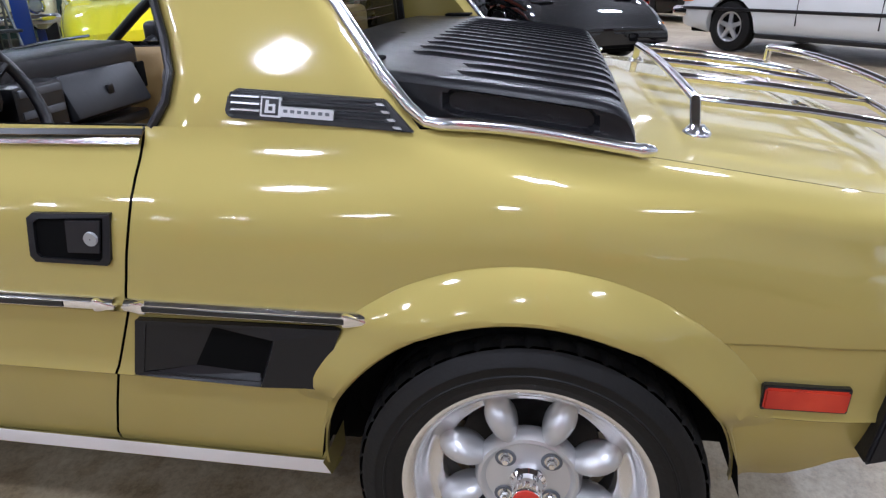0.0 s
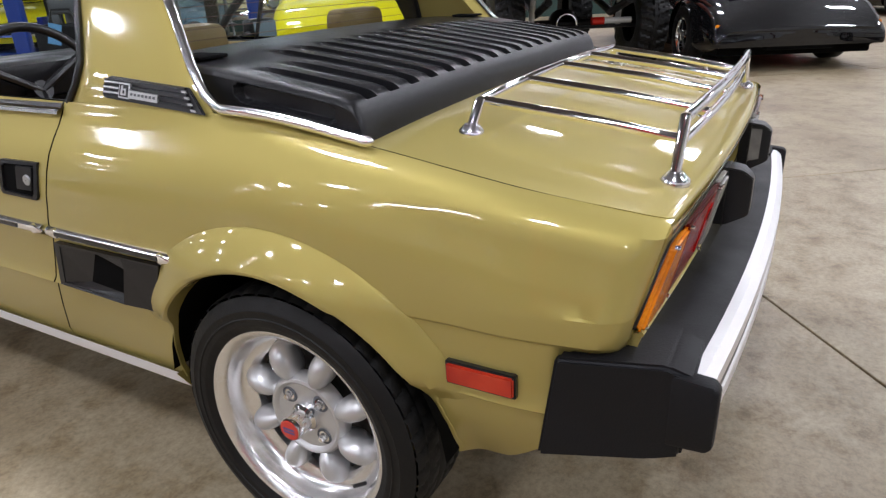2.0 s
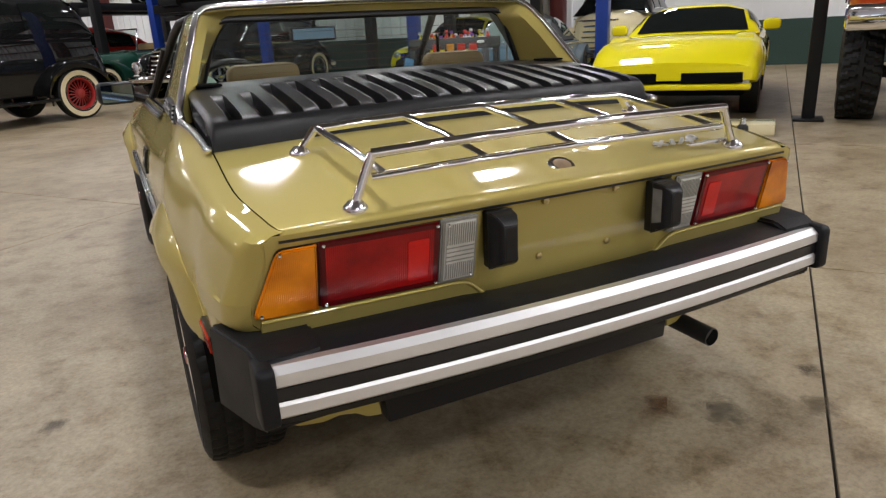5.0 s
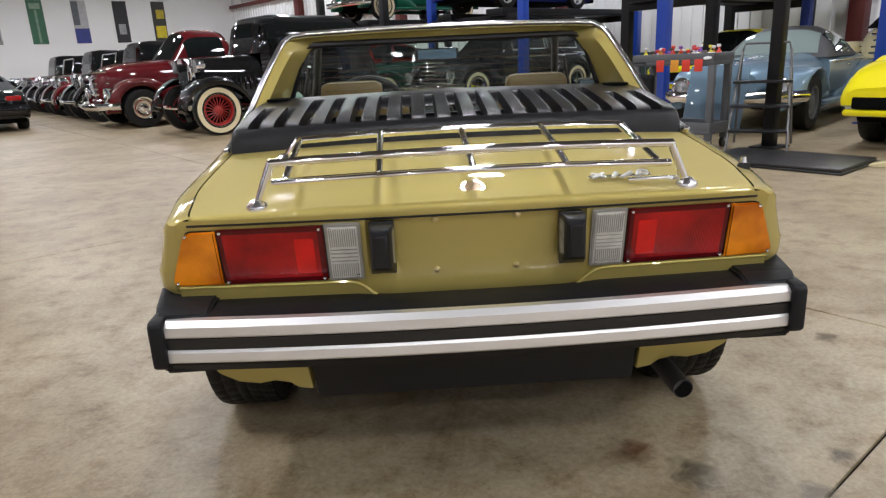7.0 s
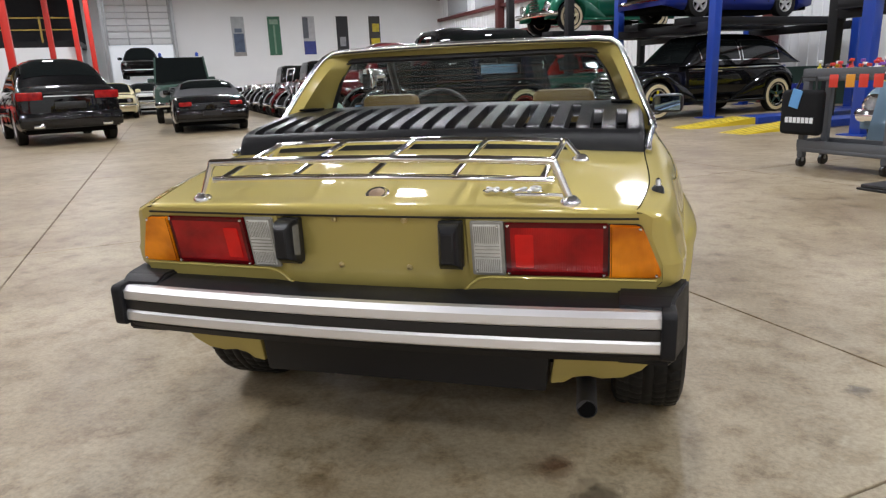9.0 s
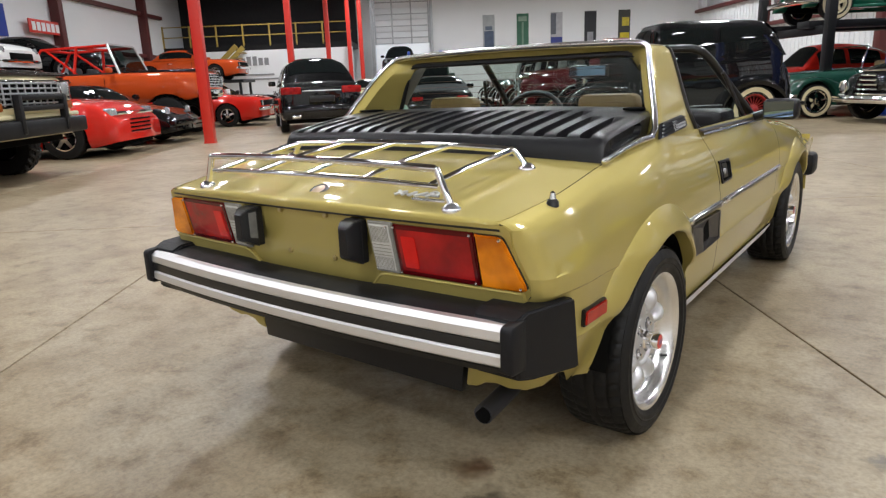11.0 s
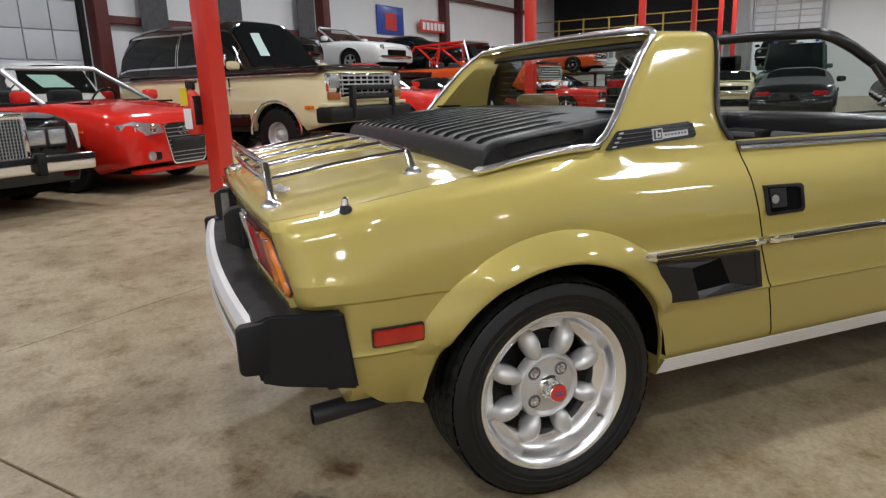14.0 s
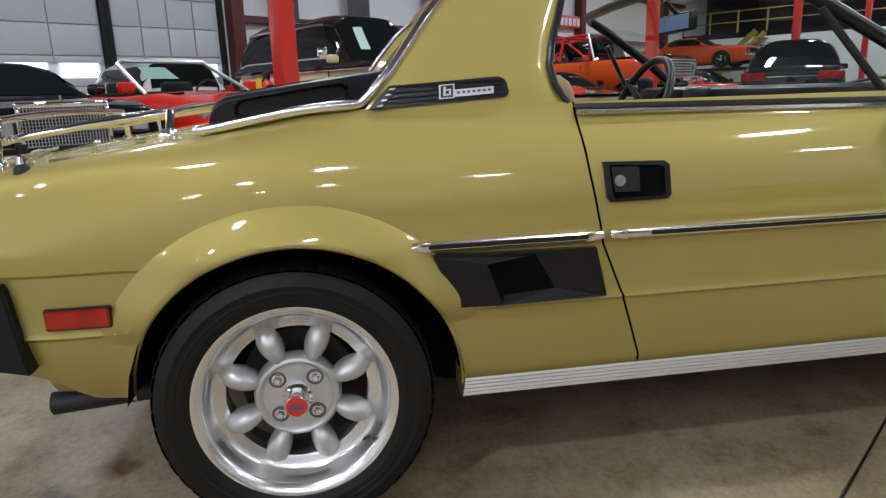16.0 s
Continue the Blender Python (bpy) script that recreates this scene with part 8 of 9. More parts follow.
def low_coupe(m):
    L, W = 4.57, 1.87
    t = modern("low_coupe", "black low sports coupe with amber lamps, nose to the aisle", m, L, W, 1.20, [(-2.28, 0.82), (-2.0, 0.90), (-0.8, 0.88), (0.5, 0.84), (1.3, 0.80), (1.9, 0.66), (2.28, 0.42)], (-1.32, 1.33), 0.32, (-1.6, 0.75), (-0.6, 0.05), BLACK, zb=0.16, style="alloy", rimcol=CHROME)
    for sg in (1, -1):
        part("turn_lamp", one(box, (sg * 0.72 - 0.13, 1.96, 0.42), (sg * 0.72 + 0.13, 2.18, 0.48), 0.02), ORANGE, t)
        part("fog_lamp", one(box, (sg * 0.45 - 0.12, 2.14, 0.32), (sg * 0.45 + 0.12, 2.275, 0.38), 0.02), HEADL, t)
    for sg in (1, -1):
        bm = bmesh.new()
        loft(bm, [(2.02, sg * 0.70, 0.05, 0.5, 0.58), (1.85, sg * 0.70, 0.16, 0.5, 0.70), (1.5, sg * 0.70, 0.20, 0.5, 0.82), (1.1, sg * 0.70, 0.21, 0.5, 0.86), (0.6, sg * 0.72, 0.18, 0.5, 0.86), (0.1, sg * 0.74, 0.08, 0.5, 0.80)], 2.4, 20)
        part("wing_crest", bm, BLACK, t)
        part("popup_lamp_lid", one(box, (sg * 0.56 - 0.14, 1.55, 0.745), (sg * 0.56 + 0.14, 1.80, 0.765), 0.008, Matrix.Translation((0, 1.67, 0.75)) @ Matrix.Rotation(-0.25, 4, "X") @ Matrix.Translation((0, -1.67, -0.75))), BLACK, t)
    bm = bmesh.new()
    loft(bm, [(1.75, 0, 0.10, 0.5, 0.70), (1.4, 0, 0.30, 0.5, 0.81), (0.8, 0, 0.36, 0.5, 0.88)], 3, 20)
    part("bonnet_crest", bm, BLACK, t)
    part("intake", one(box, (-0.35, 2.15, 0.22), (0.35, 2.27, 0.30), 0.02), DARK, t)
    return t


low_coupe(spot(-4.65, 6.95, "-v", 0, -8))


def white_wagon(m):
    L, W = 4.6, 1.79
    t = modern("white_coupe", "white seventies luxury coupe with alloy wheels", m, L, W, 1.36, [(-2.3, 0.80), (-2.1, 0.92), (-0.9, 0.95), (0.8, 0.95), (2.1, 0.88), (2.3, 0.80)], (-1.40, 1.42), 0.32, (-1.3, 0.8), (-0.7, 0.3), WHITE, zb=0.22, style="alloy", rimcol=SILVER)
    both(t, "side_strip", BLACKTRIM, (0.888, -2.2, 0.52), (0.906, 2.2, 0.56), 0.004)
    both(t, "sill", BLACKTRIM, (0.80, -1.0, 0.20), (0.885, 1.0, 0.26), 0.01)
    for sg in (1, -1):
        part("turn_lamp", one(box, (sg * 0.80 - 0.07, 2.05, 0.62), (sg * 0.80 + 0.07, 2.27, 0.76), 0.02), ORANGE, t)
        bm = bmesh.new()
        lampdisc(bm, sg * 0.58, 2.24, 0.68, 0.09, 0.05)
        part("headlamp", bm, HEADL, t)
    part("front_bumper", one(box, (-0.9, 2.15, 0.42), (0.9, 2.42, 0.56), 0.04), CHROME, t)
    part("rear_bumper", one(box, (-0.9, -2.42, 0.42), (0.9, -2.15, 0.56), 0.04), CHROME, t)
    return t


white_wagon(spot(-7.65, 3.65, "+v"))
small_sports("teal_coupe", "dark teal coupe at the end of the hall", spot(-14.4, 12.4, "-v"), DKGREEN, H=1.4)
muscle(spot(-11.0, 11.5, "-v"), BLACK, "black car at the end of the hall")
muscle(spot(-7.2, 11.4, "-v"), RED, "red coupe behind the low black coupe")

small_sports("bay_coupe", "dark car standing high in the bright bay", spot(33.4, -1.5, "-u", 1.5), BLACK, H=1.45)
muscle(spot(31.0, -1.4, "-u"), WHITE, "silver-white coupe before the half-open door")
# cars raised along the doors
small_sports("rack_convertible", "white convertible on a raised rack", spot(13.1, -11.2, "+v", 1.45), WHITE, open_top=True)
small_sports("rack_coupe", "dark coupe on a raised rack", spot(9.4, -11.2, "+v", 1.45), BLACK)
small_sports("rack_coupe", "black coupe on a raised rack", spot(17.0, -11.0, "+v", 1.45), BLACK)
muscle(spot(28.0, -10.6, "+v", 1.5), ORNG, "orange muscle coupe on a raised rack")
small_sports("parked_car", "dark open car standing between truck and pickup", spot(8.6, -11.2, "+v"), RED, H=1.5)
muscle(spot(-2.1, -8.2, "+v"), BLACK, "black coupe beside the luxury sedan")
modern("small_suv", "red and white classic utility wagon near the doors", spot(4.6, -10.6, "+v"), 4.2, 1.75, 1.65, [(-2.1, 1.0), (0.6, 1.0), (2.0, 0.98), (2.1, 0.9)], (-1.2, 1.25), 0.36, (-1.9, 0.6), (-1.8, 0.3), RED, zb=0.35, roofm=WHITE, glass=GLASS, style="steel")

# ---- hall fittings ----
for pu, pv in ((3.03, -4.55), (11.7, -4.65), (20.9, -4.65), (29.7, -4.65), (32.5, -3.98), (32.6, -3.40)):
    t = thing("hall_post", "red painted square steel post", "post", spot(pu, pv, "+u"), "hall posts")
    part("shaft", one(box, (-0.10, -0.10, 0.0), (0.10, 0.10, CEIL), 0.012), REDPAINT, t)
    part("weld_collar", one(box, (-0.107, -0.107, 0.0), (0.107, 0.107, 0.03), 0.004), REDPAINT, t)

ext = thing("fire_extinguisher", "red fire extinguisher with a yellow tag on the post", "extinguisher", spot(3.03, -4.55, "+u", 0.62, 90))
bm = bmesh.new()
lathe(bm, [(0.0, 0.001), (0.0, 0.07), (0.02, 0.085), (0.36, 0.085), (0.42, 0.06), (0.45, 0.03), (0.47, 0.028)], "z", 20, (-0.12, 0.19, 0))
part("cylinder", bm, REDPAINT, ext)
part("valve", one(box, (-0.14, 0.15, 0.46), (-0.10, 0.25, 0.53), 0.008), BLACKTRIM, ext)
part("lever", one(box, (-0.135, 0.11, 0.53), (-0.105, 0.23, 0.545), 0.004), BLACKTRIM, ext)
part("tag", one(box, (-0.215, 0.16, 0.30), (-0.208, 0.27, 0.48), 0.0), YELLOWP, ext, "yellow inspection tag")
part("label", one(box, (-0.212, 0.13, 0.06), (-0.206, 0.24, 0.27), 0.0), WALLW, ext)
part("hose", one(tube, [(-0.12, 0.24, 0.48), (-0.13, 0.29, 0.42), (-0.14, 0.28, 0.15)], 0.012, 6), BLACKTRIM, ext)
part("bracket", one(box, (-0.17, 0.095, 0.1), (-0.07, 0.14, 0.4), 0.004), BLACKSTEEL, ext)

# poster wall: steel roller door, posters
rd = thing("roller_door", "white sectional door half raised in the end wall", "door", kind="structure")
for k in range(6):
    bm = bmesh.new()
    hall_box(bm, U1 - 0.12, U1 - 0.04, -2.9, 0.05, 3.22 + 0.62 * k + 0.01, 3.22 + 0.62 * (k + 1) - 0.01, 0.02)
    part("door_section", bm, WALLW, rd)
    bm = bmesh.new()
    hall_box(bm, U1 - 0.15, U1 - 0.12, -2.9, 0.05, 3.22 + 0.62 * k + 0.27, 3.22 + 0.62 * k + 0.33, 0.005)
    part("stiffener", bm, GREYSTEEL, rd)
for v in (-2.9, -1.95, -0.9, 0.05):
    bm = bmesh.new()
    hall_box(bm, U1 - 0.17, U1 - 0.12, v - 0.04, v + 0.04, 3.2, 6.9)
    part("door_stile", bm, GREYSTEEL, rd)
for v in (-3.05, 0.2):
    bm = bmesh.new()
    hall_box(bm, U1 - 0.2, U1 - 0.02, v - 0.08, v + 0.08, 0, 6.9)
    part("door_jamb", bm, GREYSTEEL, rd)
bm = bmesh.new()
hall_box(bm, U1 - 0.03, U1 - 0.004, -2.9, 0.05, 0.0, 3.2)
part("bright_opening", bm, mat("daylight_bay", (0.80, 0.84, 0.88), 0.9, emit=0.35, var=0), rd, "bright bay seen under the door")

def ink(c, v=0.35):
    return mat("poster_ink", c, 0.5, var=v, scale=5)


POSTERS = [
    ((0.40, 0.42, 0.43), [((0.08, 0.60), (2.6, 3.7), (0.07, 0.10, 0.16)), ((0.0, 0.66), (2.55, 2.75), (0.28, 0.27, 0.26)), ((0.14, 0.52), (3.75, 3.95), (0.12, 0.15, 0.20))]),
    ((0.035, 0.13, 0.075), [((0.10, 0.56), (4.15, 4.40), (0.20, 0.30, 0.22)), ((0.28, 0.38), (2.6, 4.1), (0.16, 0.27, 0.19))]),
    ((0.42, 0.42, 0.44), [((0.0, 0.66), (2.55, 3.25), (0.03, 0.045, 0.22)), ((0.0, 0.30), (3.4, 4.5), (0.10, 0.11, 0.13))]),
    ((0.018, 0.018, 0.022), [((0.16, 0.50), (2.95, 3.45), (0.30, 0.30, 0.32))]),
    ((0.035, 0.033, 0.026), [((0.10, 0.62), (2.75, 3.35), (0.60, 0.48, 0.02)), ((0.20, 0.60), (3.7, 4.15), (0.50, 0.40, 0.02))]),
]
for k, (bg, prints) in enumerate(POSTERS):
    v = 3.05 + 1.885 * k
    p = thing("poster", "tall wall poster of a car in muted colours", "poster", group="posters")
    part("sheet", one(hall_box, U1 - 0.03, U1 - 0.005, v, v + 0.66, 2.55, 4.55), ink(bg, 0.25), p)
    for n, ((a, b), (c, d), col) in enumerate(prints):
        part("print", one(hall_box, U1 - 0.036 - 0.004 * n, U1 - 0.031, v + a, v + b, c, d), ink(col, 0.5), p)

# mezzanine with yellow rail over the office wall
OCHRE = mat("dull_ochre_paint", (0.36, 0.25, 0.05), 0.6, var=0.2, scale=3)
mz = thing("mezzanine", "dark mezzanine with a yellow guard rail over a white office wall", "mezzanine", kind="structure")
part("office_wall", one(hall_box, 33.0, 33.2, V0, -3.9, 0.0, 3.0), WALLW, mz)
part("deck", one(hall_box, 33.0, U1, V0, -3.9, 3.0, 3.25), BLACKSTEEL, mz)
part("dark_back", one(hall_box, U1 - 0.1, U1 - 0.02, V0, -3.9, 3.25, CEIL), mat("dark_wall", (0.012, 0.012, 0.014), 0.8), mz, "dark wall above the mezzanine")
for z in (3.75, 4.25):
    part("rail", one(hall_box, 33.0, 33.06, V0, -3.9, z - 0.022, z + 0.022), OCHRE, mz)
for k in range(8):
    part("rail_post", one(hall_box, 33.0, 33.07, V0 + 1.35 * k, V0 + 1.35 * k + 0.07, 3.2, 4.3), OCHRE, mz)
st = thing("stairs", "yellow steel stairs up to the mezzanine", "stairs")
for k in range(12):
    part("tread", one(hall_box, 31.6, 32.8, -12.5 + 0.27 * k, -12.2 + 0.27 * k, 0.24 * k + 0.2, 0.24 * k + 0.24), OCHRE, st)
for uu in (31.55, 32.8):
    part("stringer", one(box, (-12.6, uu, -0.02), (-8.25, uu + 0.06, 0.22), 0.0, HALL @ Matrix.Translation((-12.6, 0, 0.2)) @ Matrix.Rotation(radians(-41.6), 4, "Y") @ Matrix.Translation((12.6, 0, 0))), OCHRE, st)
LET = mat("grey_letters", (0.25, 0.25, 0.26), 0.6)
sg_ = thing("wall_sign", "row of grey letter-sized bars on the white office wall", "sign")
for k in range(12):
    part("bar", one(hall_box, 32.97, 32.99, -11.75 + 0.30 * k, -11.53 + 0.30 * k, 2.25, 2.62 + 0.08 * (k in (0, 1, 8, 9))), LET, sg_)
for k in range(2):
    part("small_print", one(hall_box, 32.97, 32.99, -11.8, -8.0 + 0.6 * k, 1.75 - 0.22 * k, 1.83 - 0.22 * k), LET, sg_)

# sectional doors and steel columns along the door wall
def sectional(u0, u1):
    d = thing("overhead_door", "white panelled overhead door with small windows", "door", kind="structure")
    n = 4
    for i in range(7):
        for j in range(n):
            ua, ub = u0 + (u1 - u0) * j / n, u0 + (u1 - u0) * (j + 1) / n
            if i == 2 and j in (1, 2, 3, 0):
                part("panel", one(hall_box, ua + 0.02, ub - 0.02, V0, V0 + 0.06, 0.62 * i + 0.01, 0.62 * i + 0.18, 0.01), DOORW, d)
                part("window", one(hall_box, ua + 0.12, ub - 0.12, V0 + 0.01, V0 + 0.04, 0.62 * i + 0.18, 0.62 * i + 0.48, 0.0), mat("daylit_pane", (0.75, 0.85, 1.0), 0.3, emit=2.2, var=0), d, "bright daylit window")
                part("panel", one(hall_box, ua + 0.02, ub - 0.02, V0, V0 + 0.06, 0.62 * i + 0.48, 0.62 * i + 0.61, 0.01), DOORW, d)
            else:
                part("panel", one(hall_box, ua + 0.014, ub - 0.014, V0, V0 + 0.06, 0.62 * i + 0.014, 0.62 * i + 0.614, 0.01), DOORW, d)
    part("frame", one(hall_box, u0 - 0.12, u0 - 0.02, V0, V0 + 0.14, 0, 4.6), BLACKSTEEL, d)
    part("frame", one(hall_box, u1 + 0.02, u1 + 0.12, V0, V0 + 0.14, 0, 4.6), BLACKSTEEL, d)


sectional(0.6, 4.5)
sectional(4.75, 7.2)
sectional(-4.2, 0.2)
for k, u in enumerate((7.6, 15.3, 23.0, 30.5, -6.0, -13.0)):
    c = tagged(part("column", one(hall_box, u - 0.16, u + 0.16, V0, V0 + 0.35, 0, CEIL, 0.01), MAROON), "maroon steel wall column", "column", "wall columns")
for k, u in enumerate((-12, -4, 4, 12, 20, 28)):
    tagged(part("column", one(hall_box, u - 0.16, u + 0.16, V1 - 0.35, V1, 0, CEIL, 0.01), MAROON), "maroon steel wall column", "column", "wall columns")
for z in (2.7, 4.6):
    tagged(part("girt", one(hall_box, 7.8, U1 - 3.2, V0, V0 + 0.2, z, z + 0.16), MAROON), "maroon wall girt", "girt", kind="structure")
for z in (2.9, 4.2, 5.4):
    tagged(part("girt", one(hall_box, U0, U1 - 0.1, V1 - 0.2, V1, z, z + 0.16), MAROON), "maroon wall girt", "girt", kind="structure")
bm = bmesh.new()
for k in range(int((U1 - U0) / 0.3)):
    hall_box(bm, U0 + 0.3 * k, U0 + 0.3 * k + 0.05, V1 - 0.035, V1 + 0.01, 0.9, CEIL)
tagged(part("ribbed_cladding", bm, WALLW), "ribs of the white steel cladding", "cladding", kind="structure")
tagged(part("dark_wainscot", one(hall_box, U0, U1, V1 - 0.05, V1 - 0.036, 0.0, 0.95), mat("green_wainscot", (0.02, 0.05, 0.04), 0.6)), "dark green lower wall band", "wall", kind="structure")
for k in range(6):
    tagged(part("window_high", one(hall_box, 14.0 + 3.6 * k, 16.6 + 3.6 * k, V1 - 0.06, V1 - 0.04, 4.42, 5.3), mat("grey_pane", (0.42, 0.44, 0.46), 0.25)), "grey high window in the long wall", "window", kind="structure")
BAN = mat("banner_ink", (0.06, 0.06, 0.065), 0.7, var=0.8, scale=9)
for u in (9.0, 11.4, 14.4):
    b = thing("banner", "dark patterned banner hanging from the wall girt", "banner", group="banners")
    part("cloth", one(hall_box, u - 0.38, u + 0.38, V0 + 0.26, V0 + 0.28, 2.3, 4.4), BAN, b)
    part("rod", one(hall_box, u - 0.42, u + 0.42, V0 + 0.25, V0 + 0.29, 4.38, 4.43), BLACKSTEEL, b)
s1 = thing("wall_sign", "blue sign board with a red and white emblem", "sign")
part("board", one(hall_box, 18.4, 20.1, V0 + 0.02, V0 + 0.07, 3.0, 4.0, 0.01), BLUEPAINT, s1)
part("emblem", one(hall_box, 18.9, 19.6, V0 + 0.07, V0 + 0.08, 3.15, 3.75), REDPAINT, s1)
s2 = thing("wall_sign", "red sign board with pale bars", "sign")
part("board", one(hall_box, 21.0, 23.0, V0 + 0.22, V0 + 0.26, 3.2, 3.65, 0.01), REDPAINT, s2)
for k in range(6):
    part("bar", one(hall_box, 21.15 + 0.29 * k, 21.36 + 0.29 * k, V0 + 0.26, V0 + 0.27, 3.28, 3.56), WALLW, s2)
bk = thing("car_rack", "long black steel car rack along the door wall", "rack")
part("deck", one(hall_box, 7.9, 19.6, -13.1, -8.7, 1.33, 1.45), BLACKSTEEL, bk)
for u in (8.0, 11.8, 15.6, 19.4):
    for v in (-13.0, -8.9):
        part("leg", one(hall_box, u - 0.06, u + 0.06, v - 0.06, v + 0.06, 0, 1.33), BLACKSTEEL, bk)
bk = thing("car_rack", "short black steel car stand", "rack")
part("deck", one(hall_box, 27.0, 29.0, -13.2, -8.0, 1.38, 1.5), BLACKSTEEL, bk)
for u in (27.2, 28.8):
    for v in (-13, -8.2):
        part("leg", one(hall_box, u - 0.05, u + 0.05, v - 0.05, v + 0.05, 0, 1.38), BLACKSTEEL, bk)


# four-post lifts
def lift(u0, u1, v0, v1, z, label, postm, ramp=True):
    t = thing("car_lift", label, "lift", group="lifts")
    for u in (u0, u1):
        for v in (v0, v1):
            part("post", one(hall_box, u - 0.09, u + 0.09, v - 0.09, v + 0.09, 0, 3.6, 0.01), postm, t)
            part("post_foot", one(hall_box, u - 0.2, u + 0.2, v - 0.2, v + 0.2, 0, 0.02), postm, t)
    for u in ((u0 + 0.45, u1 - 0.95) if u1 - u0 > 2 else (u0 + 0.15, u1 - 0.65)):
        part("runway", one(hall_box, u, u + 0.5, v0 - 0.2, v1 + 0.2, z - 0.14, z, 0.01), BLACKSTEEL, t)
        part("runway_side", one(hall_box, u - 0.02, u + 0.52, v0 - 0.21, v1 + 0.21, z - 0.16, z - 0.13), BLACKSTEEL, t)
    for v in (v0, v1):
        part("cross_beam", one(hall_box, u0, u1, v - 0.08, v + 0.08, z - 0.3, z - 0.12, 0.01), BLACKSTEEL, t)
    return t


lift(8.8, 11.9, 9.7, 13.9, 2.05, "four-post car lift with blue posts", BLUEPAINT)
lift(12.4, 15.4, 8.6, 13.2, 2.05, "four-post car lift with black posts", BLACKSTEEL)
lift(4.75, 6.5, 10.2, 14.2, 2.05, "four-post car lift with black posts under a dark coupe", BLACKSTEEL)
lift(1.45, 4.55, 8.38, 13.6, 2.9, "four-post car lift with blue posts, deck raised high", BLUEPAINT)
tp = thing("lift_post", "black steel column of a two-post lift", "lift", spot(1.56, 5.66, "+u"))
part("column", one(box, (-0.06, -0.06, 0.0), (0.06, 0.06, 3.7), 0.012), BLACKSTEEL, tp)
part("foot", one(box, (-0.16, -0.14, 0.0), (0.16, 0.14, 0.025), 0.005), BLACKSTEEL, tp)
part("carriage", one(box, (-0.08, -0.09, 1.9), (0.08, 0.09, 2.4), 0.015), BLACKSTEEL, tp)
tp = copy_thing(tp, spot(-1.2, 6.1, "+u"))
for u, v in ((7.0, 7.55), (5.7, 7.4)):
    rp = thing("lift_ramp", "yellow striped drive-on ramp on the floor", "ramp", group="lift ramps")
    bm = bmesh.new()
    prism(bm, [(v, 0.0), (v + 1.5, 0.12), (v + 1.5, 0.0)], "y", u, u + 0.5)
    bmesh.ops.transform(bm, matrix=HALL, verts=bm.verts)
    part("plate", bm, YELLOWP, rp)
    for k in range(4):
        bm = bmesh.new()
        prism(bm, [(v + 0.02, 0.004), (v + 1.5, 0.123), (v + 1.5, 0.0), (v + 0.02, 0.0)], "y", u + 0.06 + 0.12 * k, u + 0.075 + 0.12 * k)
        bmesh.ops.transform(bm, matrix=HALL, verts=bm.verts)
        part("stripe", bm, BLACKSTEEL, rp)
    part("deck_step", one(hall_box, u - 0.05, u + 0.55, v + 1.5, v + 4.6, 0.0, 0.12, 0.01), BLUEPAINT, rp)

# detailing cart with bottles
cart = thing("detailing_cart", "grey plastic three-shelf detailing cart on castors", "cart", spot(2.43, 5.36, "+v"))
for z in (0.16, 0.86):
    part("shelf", one(box, (-0.48, -0.20, z), (0.48, 0.20, z + 0.05), 0.015), GREYPL, cart)
    for sx, sy, ex, ey in ((-0.48, -0.20, 0.48, -0.18), (-0.48, 0.18, 0.48, 0.20), (-0.48, -0.20, -0.46, 0.20), (0.46, -0.20, 0.48, 0.20)):
        part("rim", one(box, (sx, sy, z + 0.04), (ex, ey, z + 0.12), 0.006), GREYPL, cart)
for x in (-0.44, 0.44):
    for y in (-0.16, 0.16):
        part("upright", one(box, (x - 0.035, y - 0.03, 0.1), (x + 0.035, y + 0.03, 0.90), 0.01), GREYPL, cart)
        bm = bmesh.new()
        lathe(bm, [(-0.018, 0.001), (-0.018, 0.055), (0.018, 0.055), (0.018, 0.001)], "x", 16, (x, y, 0.056))
        part("castor", bm, BLACKTRIM, cart)
        part("castor_fork", one(box, (x - 0.028, y - 0.012, 0.06), (x + 0.028, y + 0.012, 0.14), 0.005), GREYSTEEL, cart)
BOT = [(0.65, 0.05, 0.03), (0.75, 0.75, 0.75), (0.06, 0.06, 0.5), (0.70, 0.30, 0.03), (0.75, 0.65, 0.05), (0.7, 0.05, 0.05), (0.10, 0.10, 0.11), (0.8, 0.8, 0.82), (0.25, 0.08, 0.45)]
BMATS = [mat("bottle_plastic", c, 0.35, coat=0.2, var=0.05) for c in BOT]
rnd = random.Random(4)
CW = spot(2.43, 5.36, "+v")
for k in range(26):
    x, y = rnd.uniform(-0.42, 0.42), rnd.uniform(-0.14, 0.14)
    z = 0.911
    h, rr = rnd.uniform(0.06, 0.13), rnd.uniform(0.018, 0.030)
    b = thing("spray_bottle", "plastic spray bottle with car-care product", "bottle", CW @ Matrix.Translation((x, y, z)), "bottles on the cart")
    m1, m2 = rnd.choice(BMATS), rnd.choice(BMATS)
    bm = bmesh.new()
    lathe(bm, [(0.0, 0.001), (0.0, rr), (h * 0.65, rr), (h * 0.8, rr * 0.45), (h, rr * 0.4), (h, 0.001)], "z", 12)
    part("bottle", bm, m1, b)
    bm = bmesh.new()
    box(bm, (-0.012, -0.035, h), (0.012, 0.02, h + 0.03), 0.008)
    part("trigger", bm, m2, b)
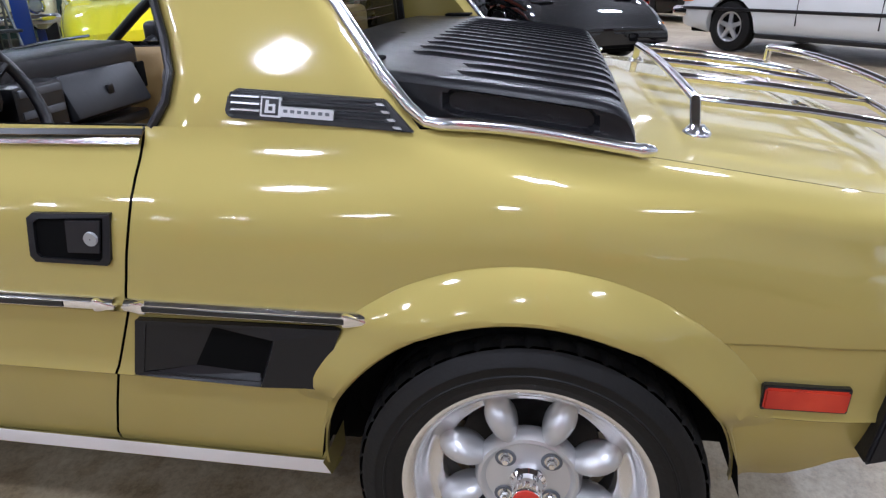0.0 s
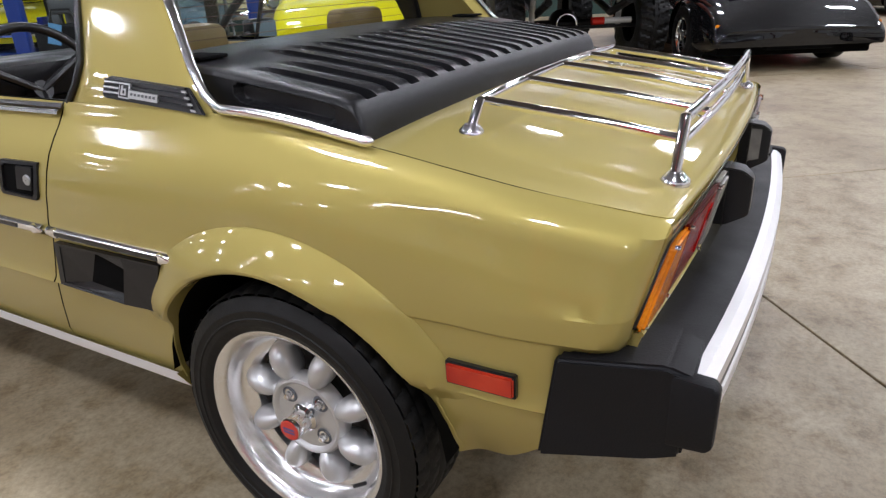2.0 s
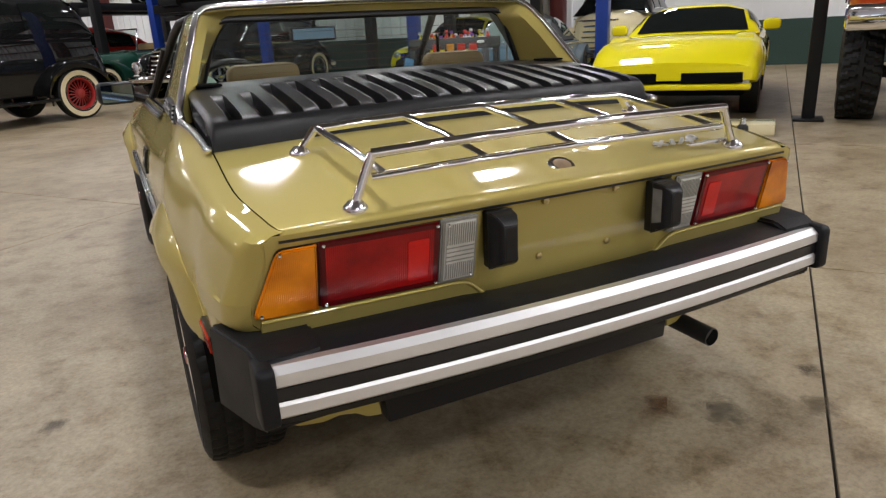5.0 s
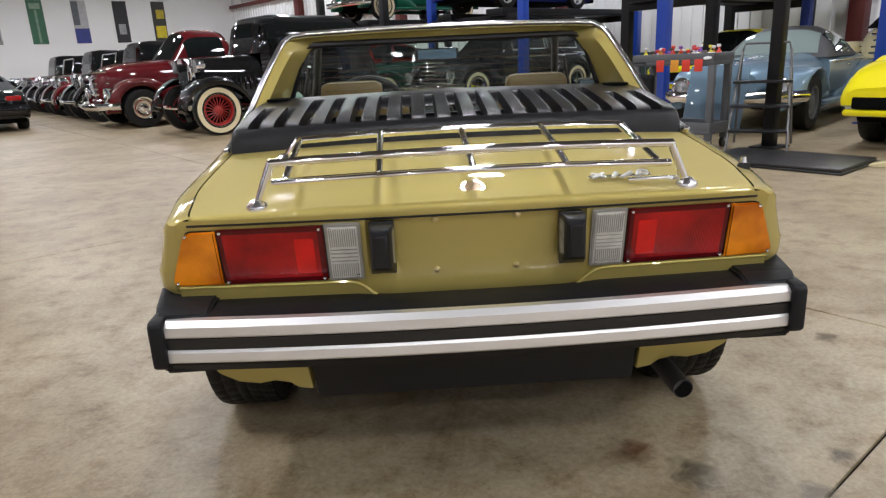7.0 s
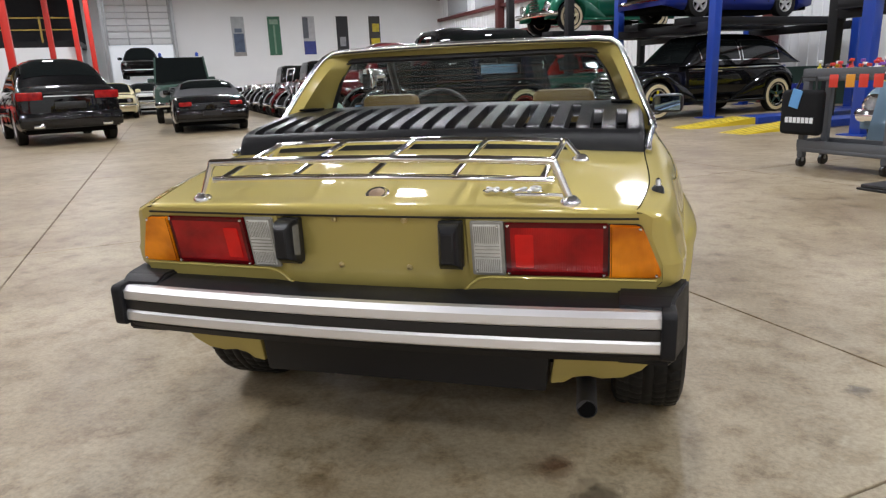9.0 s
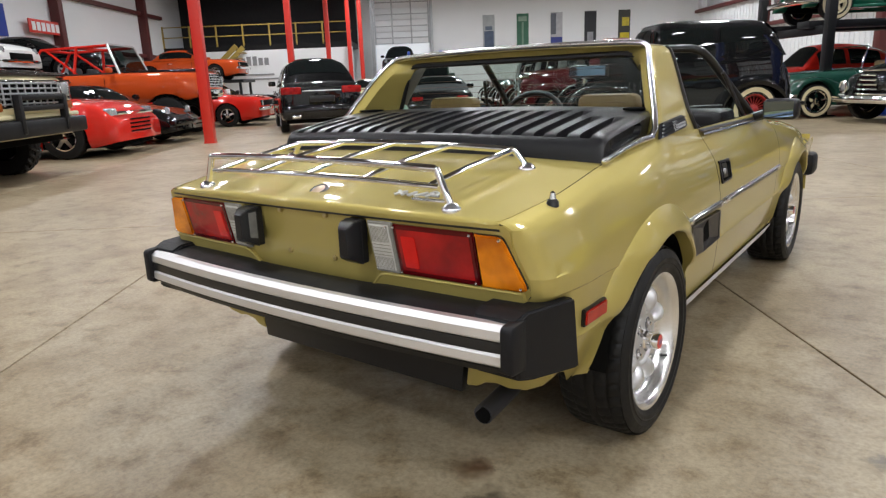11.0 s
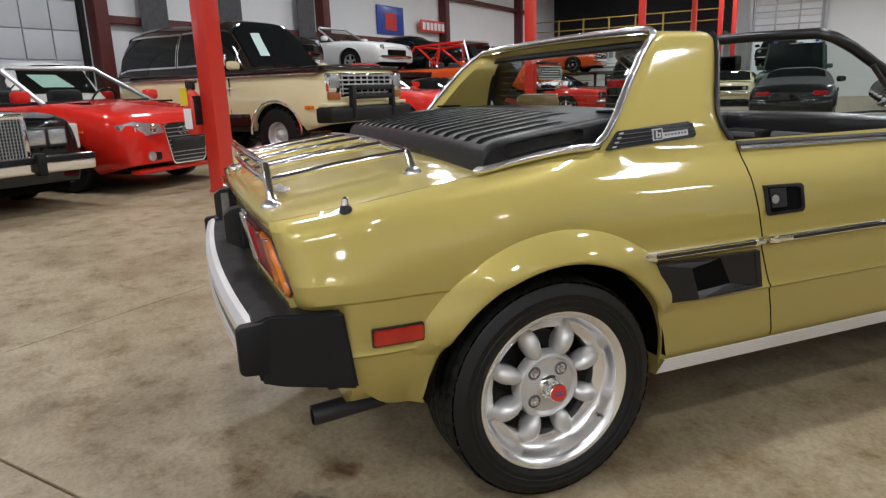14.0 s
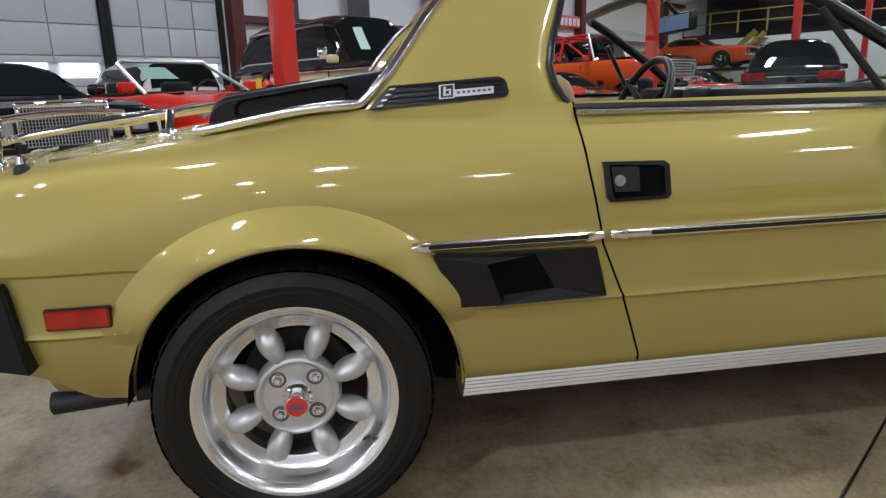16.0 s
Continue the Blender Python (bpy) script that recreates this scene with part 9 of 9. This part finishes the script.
bag = thing("tote_bag", "black tote bag with pale bars, hung on the cart", "bag", CW @ Matrix.Translation((-0.36, -0.28, 0.36)))
part("bag", one(box, (-0.25, -0.05, -0.02), (0.21, 0.05, 0.42), 0.045, None, 3), mat("black_canvas", (0.010, 0.010, 0.011), 0.85, spec=0.2), bag)
for k in range(7):
    part("print", one(box, (-0.17 + 0.047 * k, -0.054, 0.10), (-0.135 + 0.047 * k, -0.049, 0.155)), WALLW, bag)
part("handle", one(tube, [(-0.12, 0, 0.40), (-0.08, 0.03, 0.54), (0.08, 0.03, 0.54), (0.12, 0, 0.40)], 0.012, 6), BLACKTRIM, bag)
part("tag", one(box, (-0.20, -0.06, 0.22), (-0.09, -0.053, 0.40), 0.0, Matrix.Rotation(0.25, 4, "Y")), mat("blue_tag", (0.12, 0.32, 0.62), 0.5), bag, "light blue tag")
for k, (x, c) in enumerate(((-0.12, 0), (0.05, 3), (0.18, 0), (0.32, 0))):
    pk = thing("label_card", "small bright label card on the cart's rim", "card", CW @ Matrix.Translation((x, -0.215, 0.86)), "cards on the cart")
    part("card", one(box, (-0.045, -0.006, -0.06), (0.045, 0.0, 0.06), 0.002), BMATS[c], pk)
rag = thing("cleaning_rag", "white crumpled cleaning rag on the cart", "rag", CW @ Matrix.Translation((0.40, -0.12, 0.915)))
bm = bmesh.new()
loft(bm, [(-0.10, 0, 0.03, 0.0, 0.02), (-0.05, 0.01, 0.07, 0.0, 0.05), (0.0, -0.01, 0.09, 0.0, 0.07), (0.05, 0.02, 0.06, 0.0, 0.045), (0.09, 0, 0.02, 0.0, 0.02)], 2.2, 14)
part("cloth", bm, WALLW, rag)
bx = thing("tissue_box", "blue box on the cart's end", "box", CW @ Matrix.Translation((-0.60, -0.2, 0.70)))
part("carton", one(box, (0, 0, 0), (0.05, 0.16, 0.14), 0.005), BLUE, bx)
mp = thing("mirror_panel", "blue-tinted windscreen pane leaning behind the cart", "glass", spot(2.35, 5.85, "+v"))
part("pane", one(box, (-0.35, -0.01, 0.10), (0.35, 0.01, 0.85), 0.02, Matrix.Rotation(radians(-14), 4, "X")), BLUEGREY, mp)

LADG = mat("worn_grey_steel", (0.16, 0.16, 0.165), 0.4, 0.5, var=0.2, scale=8)
# folding ladder and black floor platform
ld = thing("folding_ladder", "grey steel folding step ladder", "ladder", spot(1.64, 5.60, "+v", 0, 20))
for x in (-0.28, 0.28):
    part("rail", one(tube, [(x, -0.35, 0.01), (x * 0.8, 0.0, 0.98)], 0.012, 8), LADG, ld)
    part("rear_rail", one(tube, [(x, 0.35, 0.01), (x * 0.8, 0.0, 0.98)], 0.012, 8), LADG, ld)
for k in range(3):
    f = 0.2 + 0.24 * k
    part("step", one(box, (-0.27, -0.35 + 0.35 * f - 0.08, 0.98 * f), (0.27, -0.35 + 0.35 * f + 0.08, 0.98 * f + 0.025), 0.006), BLACKTRIM, ld)
part("top_hoop", one(tube, [(-0.22, 0, 0.98), (-0.2, 0, 1.05), (0.2, 0, 1.05), (0.22, 0, 0.98)], 0.012, 8), LADG, ld)
pf = thing("floor_platform", "black low platform lying on the floor", "platform", spot(1.08, 4.85, "+u", 0, 0))
part("edge_strip", one(box, (-0.42, -0.66, 0.0), (0.42, 0.62, 0.02), 0.008), BLACKTRIM, pf)
part("top", one(box, (-0.40, -0.64, 0.018), (0.40, 0.60, 0.05), 0.012), mat("black_board", (0.02, 0.019, 0.02), 0.35, var=0.2, scale=5), pf)
wp = thing("white_ramp", "cream plastic ramp beside the yellow coupe", "ramp", spot(-0.2, 5.2, "+v"))
part("ramp", one(prism, [(-0.7, 0.0), (0.7, 0.0), (0.7, 0.10), (-0.3, 0.10)], "y", -0.2, 0.2, 0.01), CREAM, wp)

# floor stains: old oil and rust spots
for x, y, rr, col in ((0.43, -0.47, 0.075, (0.15, 0.065, 0.028)), (0.55, -0.585, 0.09, (0.085, 0.068, 0.042)), (0.95, -0.56, 0.05, (0.09, 0.07, 0.045)), (0.80, -0.70, 0.07, (0.13, 0.10, 0.06)), (-1.15, 0.35, 0.05, (0.07, 0.055, 0.04)), (1.35, 0.15, 0.06, (0.12, 0.095, 0.06))):
    bm = bmesh.new()
    bm.faces.new([bm.verts.new((rr * 1.9 * math.cos(a), rr * 1.9 * math.sin(a), 0)) for a in [j * math.tau / 24 for j in range(24)]])
    ob = tagged(part("floor_stain", bm, stain_mat("dried_stain", col, rr)), "dried stain on the concrete floor", "stain", kind="structure")
    ob.location = (x, y, 0.0015)
